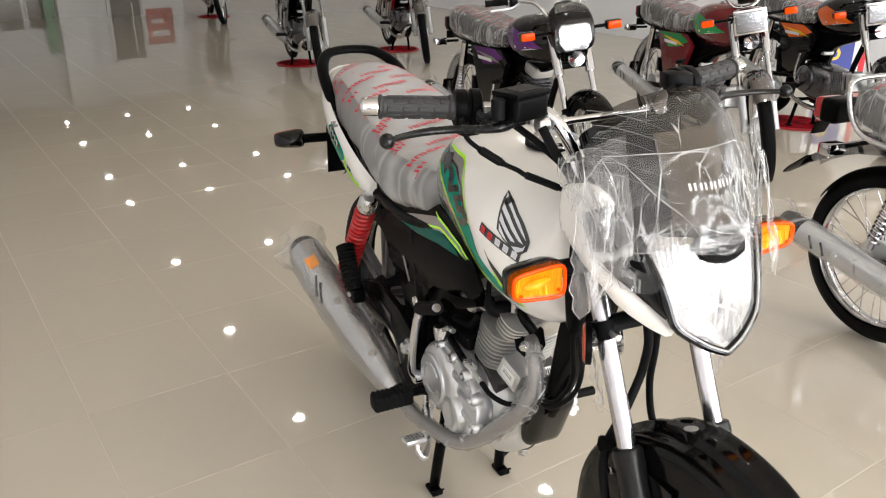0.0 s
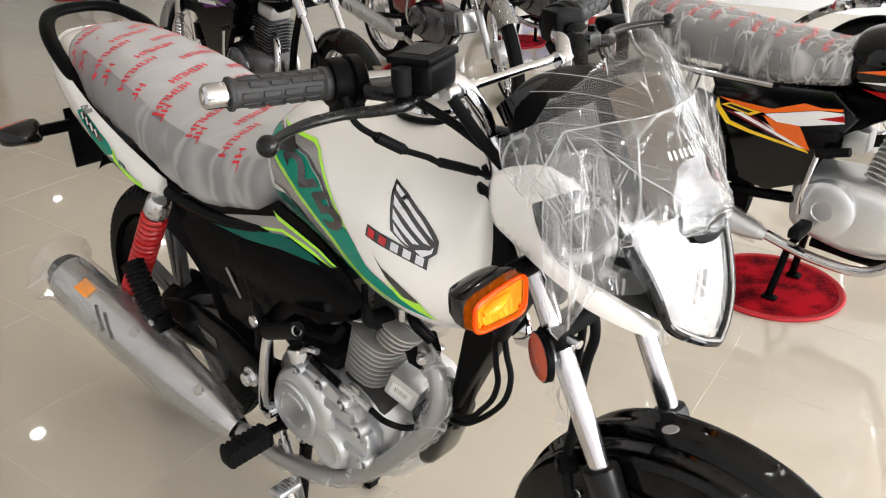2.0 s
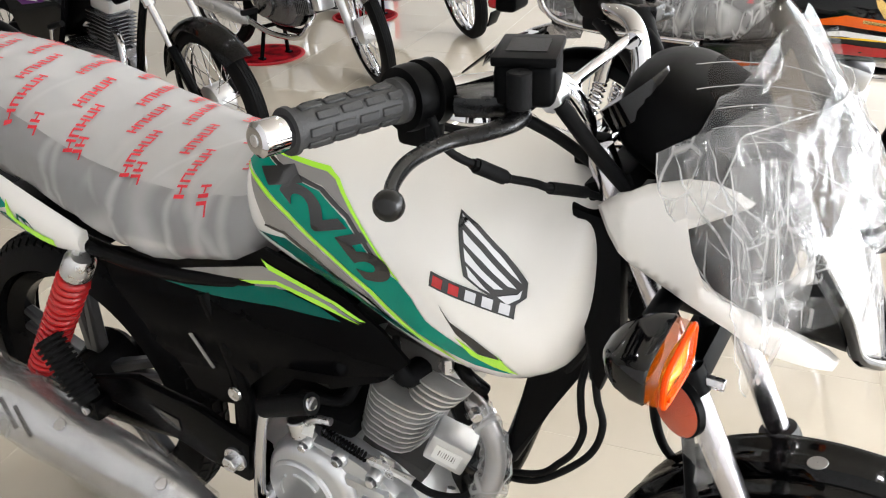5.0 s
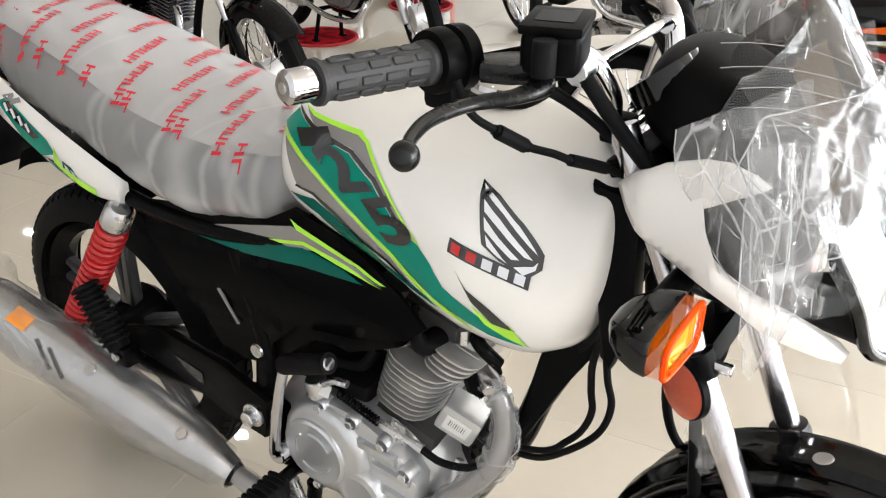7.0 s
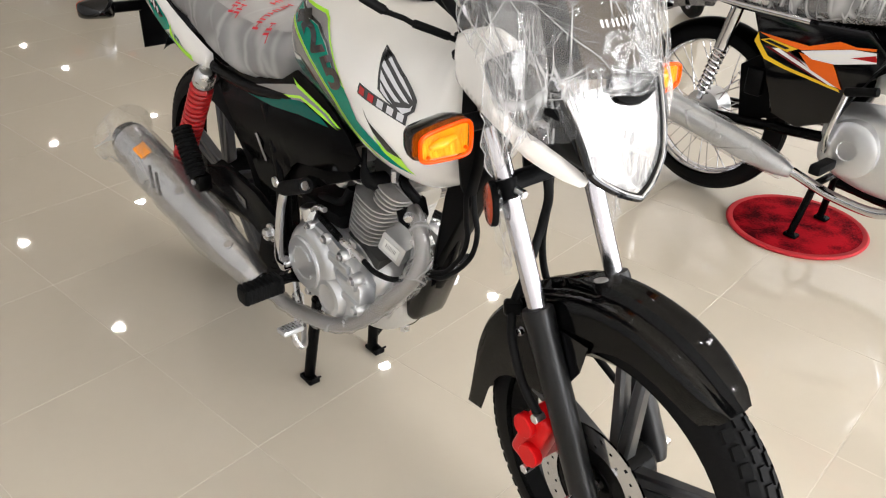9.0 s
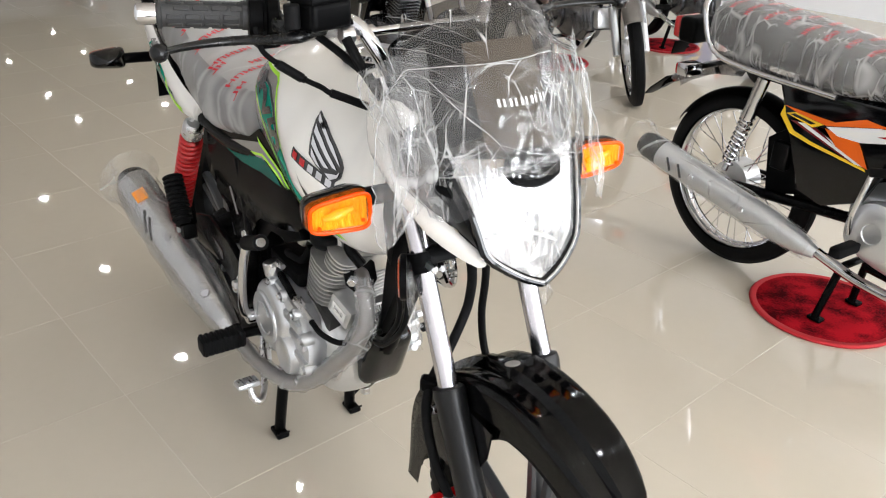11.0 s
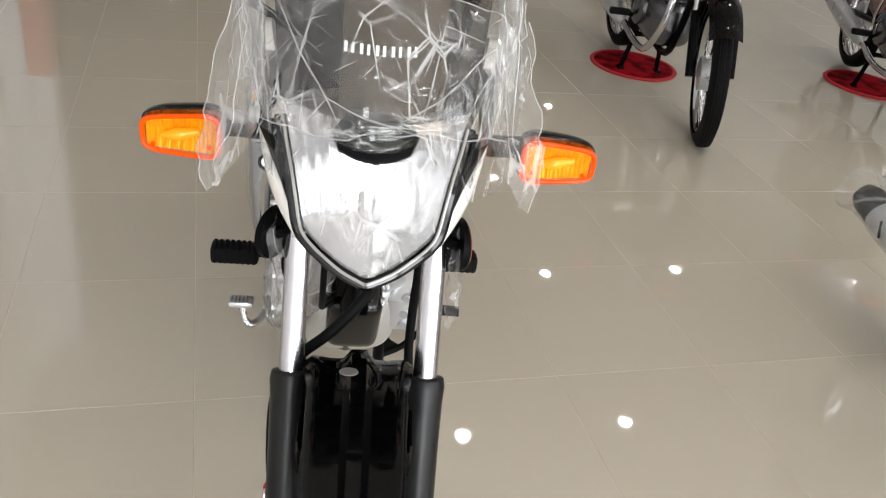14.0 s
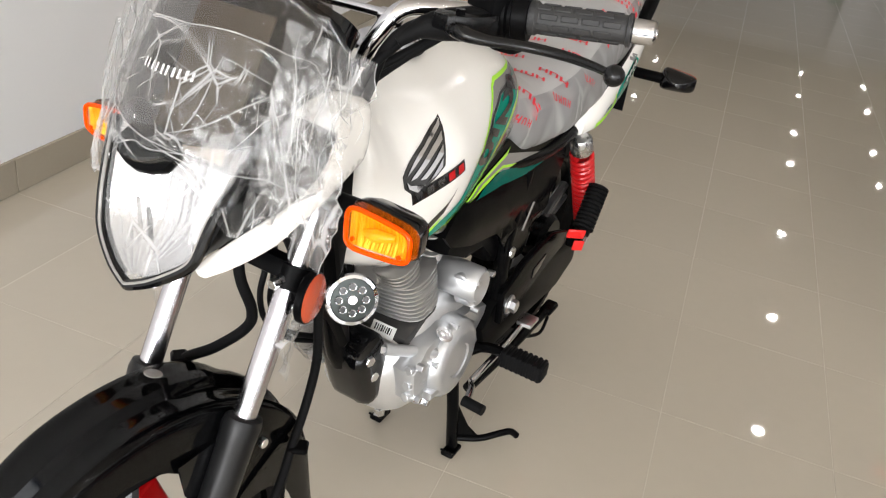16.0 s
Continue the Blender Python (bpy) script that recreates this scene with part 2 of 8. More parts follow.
SMOKE = glass("smoked_screen", (0.012, 0.009, 0.007), 0.03, alpha=0.72)
LENS = film("film_covered_clear_lens", 0.26, scale=30, crease=0.15, rough=0.06, lines=0.35, ior=1.5, stretch=(1.0, 0.8, 0.35), width=0.025, patch=(0.48, 0.64))
CARD = surface("brown_cardboard", (0.46, 0.36, 0.26), 0.8, vary=0.1)
LABEL = surface("white_paper_label", (0.75, 0.75, 0.73), 0.6, vary=0.04)


def carpet(name, dark, light):
    m, n, l, b = nodes_of(name)
    set_in(b, rough=0.95, spec=0.05)
    tc, patch, pile, ramp, bp, mixed = n.new("ShaderNodeTexCoord"), n.new("ShaderNodeTexNoise"), n.new("ShaderNodeTexNoise"), n.new("ShaderNodeValToRGB"), n.new("ShaderNodeBump"), n.new("ShaderNodeMath")
    for t, s, d in ((patch, 11.0, 3), (pile, 160.0, 2)):
        t.inputs["Scale"].default_value, t.inputs["Detail"].default_value = s, d
        l.new(tc.outputs["Object"], t.inputs["Vector"])
    mixed.operation, mixed.inputs[1].default_value = "MULTIPLY_ADD", 0.35
    l.new(pile.outputs["Fac"], mixed.inputs[0])
    l.new(patch.outputs["Fac"], mixed.inputs[2])
    ramp.color_ramp.elements[0].position, ramp.color_ramp.elements[0].color = 0.52, (*dark, 1)
    ramp.color_ramp.elements[1].position, ramp.color_ramp.elements[1].color = 0.78, (*light, 1)
    l.new(mixed.outputs[0], ramp.inputs[0])
    l.new(ramp.outputs[0], b.inputs["Base Color"])
    bp.inputs["Strength"].default_value, bp.inputs["Distance"].default_value = 1.0, 0.006
    l.new(mixed.outputs[0], bp.inputs["Height"])
    l.new(bp.outputs[0], b.inputs["Normal"])
    return m


MAT_RED = carpet("red_mat_pile", (0.05, 0.001, 0.003), (0.36, 0.006, 0.013))
MAT_EDGE = surface("red_mat_binding", (0.40, 0.006, 0.012), 0.7, vary=0.1)
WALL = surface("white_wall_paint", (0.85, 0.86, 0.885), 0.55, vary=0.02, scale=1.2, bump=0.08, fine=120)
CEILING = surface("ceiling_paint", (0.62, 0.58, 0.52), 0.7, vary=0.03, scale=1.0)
SKIRT = surface("skirting_tile", (0.36, 0.32, 0.26), 0.18, vary=0.08, island=0.3)
TILE = surface("polished_floor_tile", (0.54, 0.490, 0.405), 0.026, vary=0.05, scale=1.6, fine=30, rough_vary=0.012, island=0.35, spec=0.95)
GROUT = surface("pale_grout", (0.60, 0.555, 0.475), 0.6, vary=0.1)

# ---- mesh helpers ----


def sharpen(bm, angle=38):
    for f in bm.faces:
        f.smooth = True
    for e in bm.edges:
        if len(e.link_faces) == 2 and e.calc_face_angle(0) > radians(angle):
            e.smooth = False


def part(name, bm, material, parent=None, label="", angle=38):
    """Links a bmesh as one mesh object under a thing or a part."""
    bmesh.ops.recalc_face_normals(bm, faces=bm.faces)
    sharpen(bm, angle)
    me = bpy.data.meshes.new(name)
    bm.to_mesh(me)
    bm.free()
    me.materials.append(material)
    ob = new(name, me)
    if parent is not None:
        ob.parent = parent
    if label:
        ob["label"] = label
    return ob


def thing(name, label, category, m=None, group="", kind=""):
    ob = new(name)
    ob.empty_display_size = 0.1
    if m is not None:
        ob.matrix_world = m
    return tagged(ob, label, category, group, kind)


def V(*a):
    return Vector(a)


def rings_mesh(rings, cap=True, closed=True, bm=None):
    """A skin over rings of points; each ring is closed round unless closed is False."""
    bm = bm or bmesh.new()
    vs = [[bm.verts.new(p) for p in r] for r in rings]
    n = len(rings[0])
    for a, b in zip(vs, vs[1:]):
        for i in range(n if closed else n - 1):
            j = (i + 1) % n
            try:
                bm.faces.new((a[i], a[j], b[j], b[i]))
            except ValueError:
                pass
    if cap and closed:
        for r in (vs[0], vs[-1]):
            try:
                bm.faces.new(r)
            except ValueError:
                pass
    return bm


def smooth_path(pts, steps=6):
    """A smooth line through the points."""
    p = [Vector(q) for q in pts]
    if len(p) < 3:
        return p
    p = [p[0] * 2 - p[1]] + p + [p[-1] * 2 - p[-2]]
    out = []
    for i in range(1, len(p) - 2):
        for k in range(steps):
            t = k / steps
            a, b, c, d = p[i - 1], p[i], p[i + 1], p[i + 2]
            out.append(0.5 * ((2 * b) + (c - a) * t + (2 * a - 5 * b + 4 * c - d) * t * t + (3 * b - a - 3 * c + d) * t ** 3))
    out.append(p[-2])
    return out


def tube(pts, r, seg=12, steps=6, bm=None, flat=1.0, cap=True):
    """A round bar along a smooth line; r may be a list with a radius for each given point."""
    path = smooth_path(pts, steps) if steps > 1 else [Vector(q) for q in pts]
    n = len(path)
    if isinstance(r, (list, tuple)):
        rr = []
        for i in range(n):
            f = i / (n - 1) * (len(r) - 1)
            k = min(int(f), len(r) - 2)
            rr.append(r[k] + (r[k + 1] - r[k]) * (f - k))
    else:
        rr = [r] * n
    rings = []
    side = None
    for i, p in enumerate(path):
        d = (path[min(i + 1, n - 1)] - path[max(i - 1, 0)]).normalized()
        if side is None:
            side = d.cross(Vector((0, 0, 1)) if abs(d.z) < 0.9 else Vector((1, 0, 0))).normalized()
        side = (side - d * side.dot(d)).normalized()
        up = d.cross(side)
        rings.append([p + rr[i] * (math.cos(2 * math.pi * k / seg) * side + flat * math.sin(2 * math.pi * k / seg) * up) for k in range(seg)])
    return rings_mesh(rings, cap, True, bm)


def lathe(profile, a, b, seg=32, bm=None, cap=False):
    """Turns (along, radius) pairs about the line from a towards b; along runs in metres from a."""
    a, b = Vector(a), Vector(b)
    d = (b - a).normalized()
    s = d.cross(Vector((0, 0, 1)) if abs(d.z) < 0.9 else Vector((1, 0, 0))).normalized()
    u = d.cross(s)
    rings = [[a + d * h + r * (math.cos(2 * math.pi * k / seg) * s + math.sin(2 * math.pi * k / seg) * u) for k in range(seg)] for h, r in profile]
    return rings_mesh(rings, cap, True, bm)


def rod(a, b, r, seg=14, bevel=0.0, bm=None):
    """A plain round bar from a to b with broken edges."""
    length = (Vector(b) - Vector(a)).length
    e = bevel or min(r, length) * 0.12
    return lathe([(0, 0.0005), (0, r - e), (e, r), (length - e, r), (length, r - e), (length, 0.0005)], a, b, seg, bm)


def block(m, sx, sy, sz, bevel=0.004, seg=2, bm=None, taper=1.0):
    """A block with rounded edges, centred on the pose m; taper narrows its upper end."""
    own = bmesh.new()
    bmesh.ops.create_cube(own, size=1.0)
    for v in own.verts:
        k = taper if v.co.z > 0 else 1.0
        v.co = Vector((v.co.x * sx * k, v.co.y * sy * k, v.co.z * sz))
    if bevel:
        bmesh.ops.bevel(own, geom=list(own.edges), offset=bevel, segments=seg, affect="EDGES", profile=0.6)
    bmesh.ops.transform(own, matrix=m, verts=own.verts)
    if bm is None:
        return own
    tmp = bpy.data.meshes.new("tmp")
    own.to_mesh(tmp)
    own.free()
    bm.from_mesh(tmp)
    bpy.data.meshes.remove(tmp)
    return bm


def plate(outline, thick, m, bevel=0.002, bm=None):
    """A flat plate: the outline in the pose's x and y, as thick as given about its plane, with broken edges."""
    own = bmesh.new()
    lo = [own.verts.new((x, y, -thick / 2)) for x, y in outline]
    hi = [own.verts.new((x, y, thick / 2)) for x, y in outline]
    own.faces.new(lo[::-1])
    own.faces.new(hi)
    n = len(outline)
    for i in range(n):
        own.faces.new((lo[i], lo[(i + 1) % n], hi[(i + 1) % n], hi[i]))
    if bevel:
        es = [e for e in own.edges if abs(e.verts[0].co.z - e.verts[1].co.z) < 1e-6]
        bmesh.ops.bevel(own, geom=es, offset=bevel, segments=2, affect="EDGES", profile=0.6)
    bmesh.ops.transform(own, matrix=m, verts=own.verts)
    if bm is None:
        return own
    tmp = bpy.data.meshes.new("tmp")
    own.to_mesh(tmp)
    own.free()
    bm.from_mesh(tmp)
    bpy.data.meshes.remove(tmp)
    return bm


# a plate's pose with its x along the machine, its y upright, facing sideways at y
def side_pose(y):
    return Matrix.Translation((0, y, 0)) @ Matrix.Rotation(radians(90), 4, "X")


def section(x, w, top, bot, zc=0.5, n=28, pw=2.6, y0=0.0):
    """A rounded cross-section across the machine at x, widest at the share zc of its height."""
    zm = bot + (top - bot) * zc
    ring = []
    for k in range(n):
        a = 2 * math.pi * k / n
        c, s = math.cos(a), math.sin(a)
        yy = w * math.copysign(abs(c) ** (2 / pw), c)
        zz = math.copysign(abs(s) ** (2 / pw), s)
        ring.append(Vector((x, y0 + yy, zm + zz * ((top - zm) if zz > 0 else (zm - bot)))))
    return ring


def smooth_rows(rows, steps=5):
    """Rows of numbers, filled in smoothly between the given ones."""
    p = [np.array(r, float) for r in rows]
    p = [2 * p[0] - p[1]] + p + [2 * p[-1] - p[-2]]
    out = []
    for i in range(1, len(p) - 2):
        for k in range(steps):
            t = k / steps
            a, b, c, d = p[i - 1], p[i], p[i + 1], p[i + 2]
            out.append(0.5 * ((2 * b) + (c - a) * t + (2 * a - 5 * b + 4 * c - d) * t * t + (3 * b - a - 3 * c + d) * t ** 3))
    out.append(p[-2])
    return out


def body(rows, n=28, steps=5):
    """A rounded body lofted through sections: x, half width, top, bottom, share of the widest height, squareness."""
    return rings_mesh([section(r[0], max(r[1], 0.002), r[2], r[3], r[4], n, r[5]) for r in smooth_rows(rows, steps)])


# ---- the hall ----
U0, U1, V0, V1 = -23.6, 7.0, -1.43, 6.6
PIER_U, BACK_V = -4.8, -4.5


def room_box(name, u0, u1, v0, v1, z0, z1, material, parent=None, label=""):
    bm = block(RM @ Matrix.Translation(((u0 + u1) / 2, (v0 + v1) / 2, (z0 + z1) / 2)), u1 - u0, v1 - v0, z1 - z0, bevel=0.0)
    ob = part(name, bm, material, parent, label)
    if parent is None:
        tagged(ob, kind="structure")
    return ob


floor = room_box("floor", U0 - 0.2, U1 + 0.2, BACK_V - 0.2, V1 + 0.2, -0.12, -0.0009, GROUT)
tagged(floor, "polished beige ceramic tile floor with pale joints", "floor")
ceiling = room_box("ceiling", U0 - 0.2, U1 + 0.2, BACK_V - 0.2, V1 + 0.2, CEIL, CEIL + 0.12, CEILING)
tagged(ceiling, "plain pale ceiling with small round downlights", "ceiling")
# the side wall and the rows of lamps run askew to the tiles by a few degrees
SKEW = Matrix.Translation(room(0.0, -1.497)) @ Matrix.Rotation(radians(ROOM + 2.6), 4, "Z")
wall_south = part("wall_south", block(SKEW @ Matrix.Translation(((PIER_U + U1) / 2, -0.1, CEIL / 2)), U1 - PIER_U, 0.2, CEIL, bevel=0.0), WALL)
tagged(wall_south, "white painted wall above a beige tile skirting", "wall", kind="structure")
# the opening is added out of view to let the fill lamps in
wall_north = thing("wall_north", "white painted side wall of the showroom with a window", "wall", kind="structure")
for u0, u1, z0, z1 in ((U0, 2.2, 0, CEIL), (6.4, U1, 0, CEIL), (2.2, 6.4, 0, 0.6), (2.2, 6.4, 3.0, CEIL)):
    room_box("wall_piece", u0, u1, V1, V1 + 0.2, z0, z1, WALL, wall_north)
room_box("mullion", 4.25, 4.35, V1, V1 + 0.1, 0.6, 3.0, WALL, wall_north)
wall_west = room_box("wall_west", U0 - 0.2, U0, BACK_V - 0.2, V1 + 0.2, 0, CEIL, WALL)
tagged(wall_west, "white painted far end wall of the showroom", "wall")
# the glazed front: sill, head and piers round the window that lets the daylight in
front = thing("wall_east", "white front wall with a wide shop window", "wall", kind="structure")
room_box("sill", U1, U1 + 0.2, V0, V1, 0, 0.35, WALL, front)
room_box("head", U1, U1 + 0.2, V0, V1, 3.15, CEIL, WALL, front)
for v in (V0, 2.5, V1 - 0.35):
    room_box("pier", U1, U1 + 0.2, v, v + 0.35, 0.35, 3.15, WALL, front)
baseboard = thing("baseboard", "beige glazed tile skirting along the wall", "skirting", kind="structure")

LAMP_GLOW = emitter("downlight_glow", (1.0, 0.97, 0.93), 240.0)
TRIM_WHITE = surface("white_lamp_ring", (0.75, 0.75, 0.75), 0.4, vary=0.03)

wall_return = room_box("wall_return", PIER_U, PIER_U + 0.2, BACK_V, V0 - 0.2, 0, CEIL, WALL)
tagged(wall_return, "white wall that steps back at the pier", "wall")
wall_back = room_box("wall_back", U0, PIER_U + 0.2, BACK_V - 0.2, BACK_V, 0, CEIL, WALL)
tagged(wall_back, "white painted wall of the recess", "wall")
SALMON = surface("salmon_red_dado_paint", (0.60, 0.17, 0.12), 0.4, vary=0.06, scale=2.0)
pier = thing("pilaster", "white pilaster with a salmon red foot at the wall's end", "pilaster", kind="structure")
room_box("foot", PIER_U - 0.30, PIER_U + 0.03, -1.465, -1.317, 0.0, 1.07, SALMON, pier)
room_box("shaft", PIER_U - 0.30, PIER_U + 0.03, -1.465, -1.317, 1.07, CEIL, WALL, pier)
room_box("return", PIER_U - 0.30, PIER_U - 0.002, -1.74, -1.475, 0.0, CEIL, WALL, pier)
PANELS = ((-17.9, 3.05), (-13.9, 2.95), (-13.9, 4.78), (-8.7, 2.75), (-8.5, 0.95), (-6.0, 0.97))
# far end wall: dark windows, pillar, green strip, glass door, red sign
DARK_GLASS = surface("dark_window_glass", (0.02, 0.022, 0.025), 0.06, vary=0.1, spec=0.6)
GREEN = surface("green_paint", (0.02, 0.25, 0.12), 0.4, vary=0.1)
GREY_FRAME = surface("grey_aluminium_frame", (0.42, 0.42, 0.43), 0.4, vary=0.08, metal=0.6)
for v0, v1 in ((1.70, 2.34), (2.40, 3.05)):
    w = thing("window_1", "dark far window in a grey frame", "window", kind="structure")
    room_box("pane", U0 + 0.002, U0 + 0.03, v0 + 0.04, v1 - 0.04, 0.25, 1.46, DARK_GLASS, w)
    for a0, a1, z0, z1 in ((v0, v0 + 0.04, 0.2, 1.5), (v1 - 0.04, v1, 0.2, 1.5), (v0 + 0.04, v1 - 0.04, 0.2, 0.25), (v0 + 0.04, v1 - 0.04, 1.46, 1.5)):
        room_box("window_frame", U0 + 0.002, U0 + 0.05, a0, a1, z0, z1, GREY_FRAME, w)
pillar = room_box("pillar", U0 + 0.3, U0 + 0.62, 3.10, 3.80, 0, CEIL, WALL)
tagged(pillar, "white square pillar before the far wall", "pillar", kind="structure")
strip = room_box("green_panel", U0 + 0.31, U0 + 0.36, 2.80, 3.06, 0.0, 2.07, GREEN)
tagged(strip, "narrow green panel standing at the far wall", "panel", kind="structure")
far_door = thing("door_1", "far glass door with a tall steel handle", "door", kind="structure")
room_box("leaf", U0 + 0.01, U0 + 0.05, 4.55, 5.35, 0.0, 2.45, DARK_GLASS, far_door)
room_box("door_frame", U0 + 0.01, U0 + 0.08, 4.45, 4.55, 0.0, 2.55, GREY_FRAME, far_door)
room_box("door_frame", U0 + 0.01, U0 + 0.08, 5.35, 5.42, 0.0, 2.55, GREY_FRAME, far_door)
part("handle", rod(room(U0 + 0.10, 5.12, 0.9), room(U0 + 0.10, 5.12, 2.3), 0.022, 12), STEEL, far_door)
sign = thing("wall_sign", "red sign board on the far wall", "sign")
room_box("board", U0 + 0.004, U0 + 0.04, 5.50, 6.25, 1.10, 2.10, RED, sign)
room_box("bar", U0 + 0.041, U0 + 0.046, 5.62, 6.12, 1.72, 1.88, WHITE_INK, sign)
room_box("bar", U0 + 0.041, U0 + 0.046, 5.62, 5.98, 1.40, 1.50, WHITE_INK, sign)
for u, v in PANELS:
    panel = room_box("ceiling_panel", u - 0.15, u + 0.15, v - 0.15, v + 0.15, CEIL - 0.012, CEIL - 0.001, TRIM_WHITE)
    tagged(panel, "small square white cover plate on the ceiling", "ceiling plate", kind="structure")
for u, v in ((U0 + 2.0, 2.2), (U0 + 2.0, 3.5), (-11.45, 1.19), (-11.45, 2.81), (-15.4, 0.75)):
    dome = thing("dome_camera", "small dark dome camera under the ceiling", "camera")
    c = room(u, v, CEIL)
    part("base", rod(c, c - V(0, 0, 0.03), 0.07, 20), TRIM_WHITE, dome)
    part("dome", lathe([(0.03, 0.055), (0.06, 0.048), (0.08, 0.028), (0.086, 0.001)], c, c - V(0, 0, 1), 20), DARK_GLASS, dome)


def downlight():
    ob = thing("downlight", "small round recessed white ceiling downlight, switched on", "ceiling lamp", group="ceiling downlights")
    part("ring", lathe([(0.0, 0.075), (0.006, 0.072), (0.006, 0.056), (-0.004, 0.054)], (0, 0, 0), (0, 0, -1), 24), TRIM_WHITE, ob)
    part("diffuser", lathe([(0.001, 0.0005), (0.001, 0.054)], (0, 0, 0), (0, 0, -1), 24), LAMP_GLOW, ob)
    return ob


first_lamp = downlight()
lamp_places = [(u, v - 0.046 * (u + 5.7)) for u in (3.7, 1.35, -1.0, -3.36, -5.70, -8.02, -10.6, -13.85, -15.75, -18.8, -21.2) for v in (1.84, 3.34, 4.98)] + [(u, v) for u in (-15.6, -18.9) for v in (-0.89,)]
first_lamp.matrix_world = Matrix.Translation(room(*lamp_places[0], CEIL - 0.001))
for u, v in lamp_places[1:]:
    copy_thing(first_lamp, Matrix.Translation(room(u, v, CEIL - 0.001)))

# ---- the white motorcycle ----
from mathutils.bvhtree import BVHTree

bike = thing("motorcycle", "white motorcycle with teal decals and clear wrapping on its centre stand", "motorcycle")


def bp_(name, bm, mat, label="", parent=None, angle=38):
    return part(name, bm, mat, parent or bike, label, angle)


AX_F, AX_R = V(0.630, 0, 0.300), V(-0.735, 0, 0.318)


def tyre_mesh(c, r, w):
    prof = []
    for k in range(13):
        a = math.pi * k / 12
        prof.append((-w / 2 * math.cos(a), r - 0.062 + 0.062 * math.sin(a) ** 0.75))
    return lathe(prof, c, c + V(0, 1, 0), 64)


def tread_mesh(c, r, w):
    """Raised tread blocks in staggered rows round the tyre."""
    bm = bmesh.new()
    n = 72
    for i in range(n):
        for row, (off, wid) in enumerate(((-0.62, 0.30), (-0.14, 0.34), (0.34, 0.34), (0.80, 0.28))):
            a0 = 2 * math.pi * (i + (0.5 if row % 2 else 0.0)) / n
            q = []
            for da, dy in ((0, -1), (0.72, -0.7), (0.72, 1), (0, 0.7)):
                a = a0 + da * 2 * math.pi / n
                s = off + dy * wid / 2
                y = s * w / 2
                rad = r - 0.062 + 0.062 * max(0.0, 1 - (abs(s) * 0.98) ** 2) ** 0.375
                q.append((a, y, rad))
            lo = [bm.verts.new(c + V(math.cos(a) * (rad - 0.002), y, math.sin(a) * (rad - 0.002))) for a, y, rad in q]
            hi = [bm.verts.new(c + V(math.cos(a) * (rad + 0.004), y, math.sin(a) * (rad + 0.004))) for a, y, rad in q]
            bm.faces.new(hi)
            for k in range(4):
                bm.faces.new((lo[k], lo[(k + 1) % 4], hi[(k + 1) % 4], hi[k]))
    return bm


def alloy_wheel(c, r, w, drum):
    wheel = bp_("wheel", lathe([(-0.030, r - 0.062), (-0.034, r - 0.070), (-0.024, r - 0.078), (-0.012, r - 0.092), (0.012, r - 0.092),
                                (0.024, r - 0.078), (0.034, r - 0.070), (0.030, r - 0.062)], c, c + V(0, 1, 0), 64), FRAME, "black cast alloy rim")
    part("tyre", tyre_mesh(c, r, w), RUBBER, wheel)
    part("tread", tread_mesh(c, r, w), RUBBER, wheel)
    part("hub", lathe([(-0.055, 0.001), (-0.055, 0.030), (-0.04, 0.046), (0.04, drum), (0.055, drum - 0.012), (0.055, 0.001)], c, c + V(0, 1, 0), 32), FRAME, wheel)
    for k in range(5):
        for s in (-1, 1):
            a = 2 * math.pi * k / 5 + 0.32
            p0 = c + V(math.cos(a + s * 0.16) * 0.04, 0, math.sin(a + s * 0.16) * 0.04)
            p1 = c + V(math.cos(a + s * 0.10) * (r - 0.084), 0, math.sin(a + s * 0.10) * (r - 0.084))
            mid = (p0 + p1) / 2
            d = (p1 - p0).normalized()
            m = Matrix((d.cross(V(0, 1, 0)), V(0, 1, 0), d)).transposed().to_4x4()
            m.translation = mid
            part("spoke", block(m, 0.026, 0.030, (p1 - p0).length, 0.005, 1, taper=0.75), SPOKE, wheel)
    return wheel


alloy_wheel(AX_F, 0.300, 0.078, 0.046)
rw = alloy_wheel(AX_R, 0.308, 0.095, 0.075)

# brake disc on its right side, drilled through, and the red caliper
bm = bmesh.new()
N, rad = 120, (0.078, 0.086, 0.091, 0.098, 0.103, 0.110, 0.118)
for y in (-0.062, -0.066):
    vs = [[bm.verts.new(AX_F + V(math.cos(2 * math.pi * k / N) * q, y, math.sin(2 * math.pi * k / N) * q)) for k in range(N)] for q in rad]
    for i in range(len(rad) - 1):
        for k in range(N):
            if (i == 1 and k % 10 == 0) or (i == 3 and k % 10 == 4) or (i == 4 and k % 10 == 8):
                continue
            bm.faces.new((vs[i][k], vs[i][(k + 1) % N], vs[i + 1][(k + 1) % N], vs[i + 1][k]))
disc = bp_("brake_disc", bm, CHROME, "drilled steel front brake disc")
part("carrier", lathe([(0, 0.080), (0.004, 0.080), (0.006, 0.05), (0.0, 0.045)], AX_F + V(0, -0.060, 0), AX_F + V(0, -1, 0), 32), FRAME, disc)
cal = bp_("brake_caliper", block(Matrix.Translation((0.520, -0.082, 0.345)) @ Matrix.Rotation(radians(20), 4, "Y"), 0.052, 0.046, 0.125, 0.010, 3), CALIPER, "red front brake caliper")
part("piston_cap", rod((0.515, -0.10, 0.375), (0.515, -0.118, 0.375), 0.022), CALIPER, cal)
part("piston_cap", rod((0.531, -0.10, 0.322), (0.531, -0.118, 0.322), 0.022), CALIPER, cal)
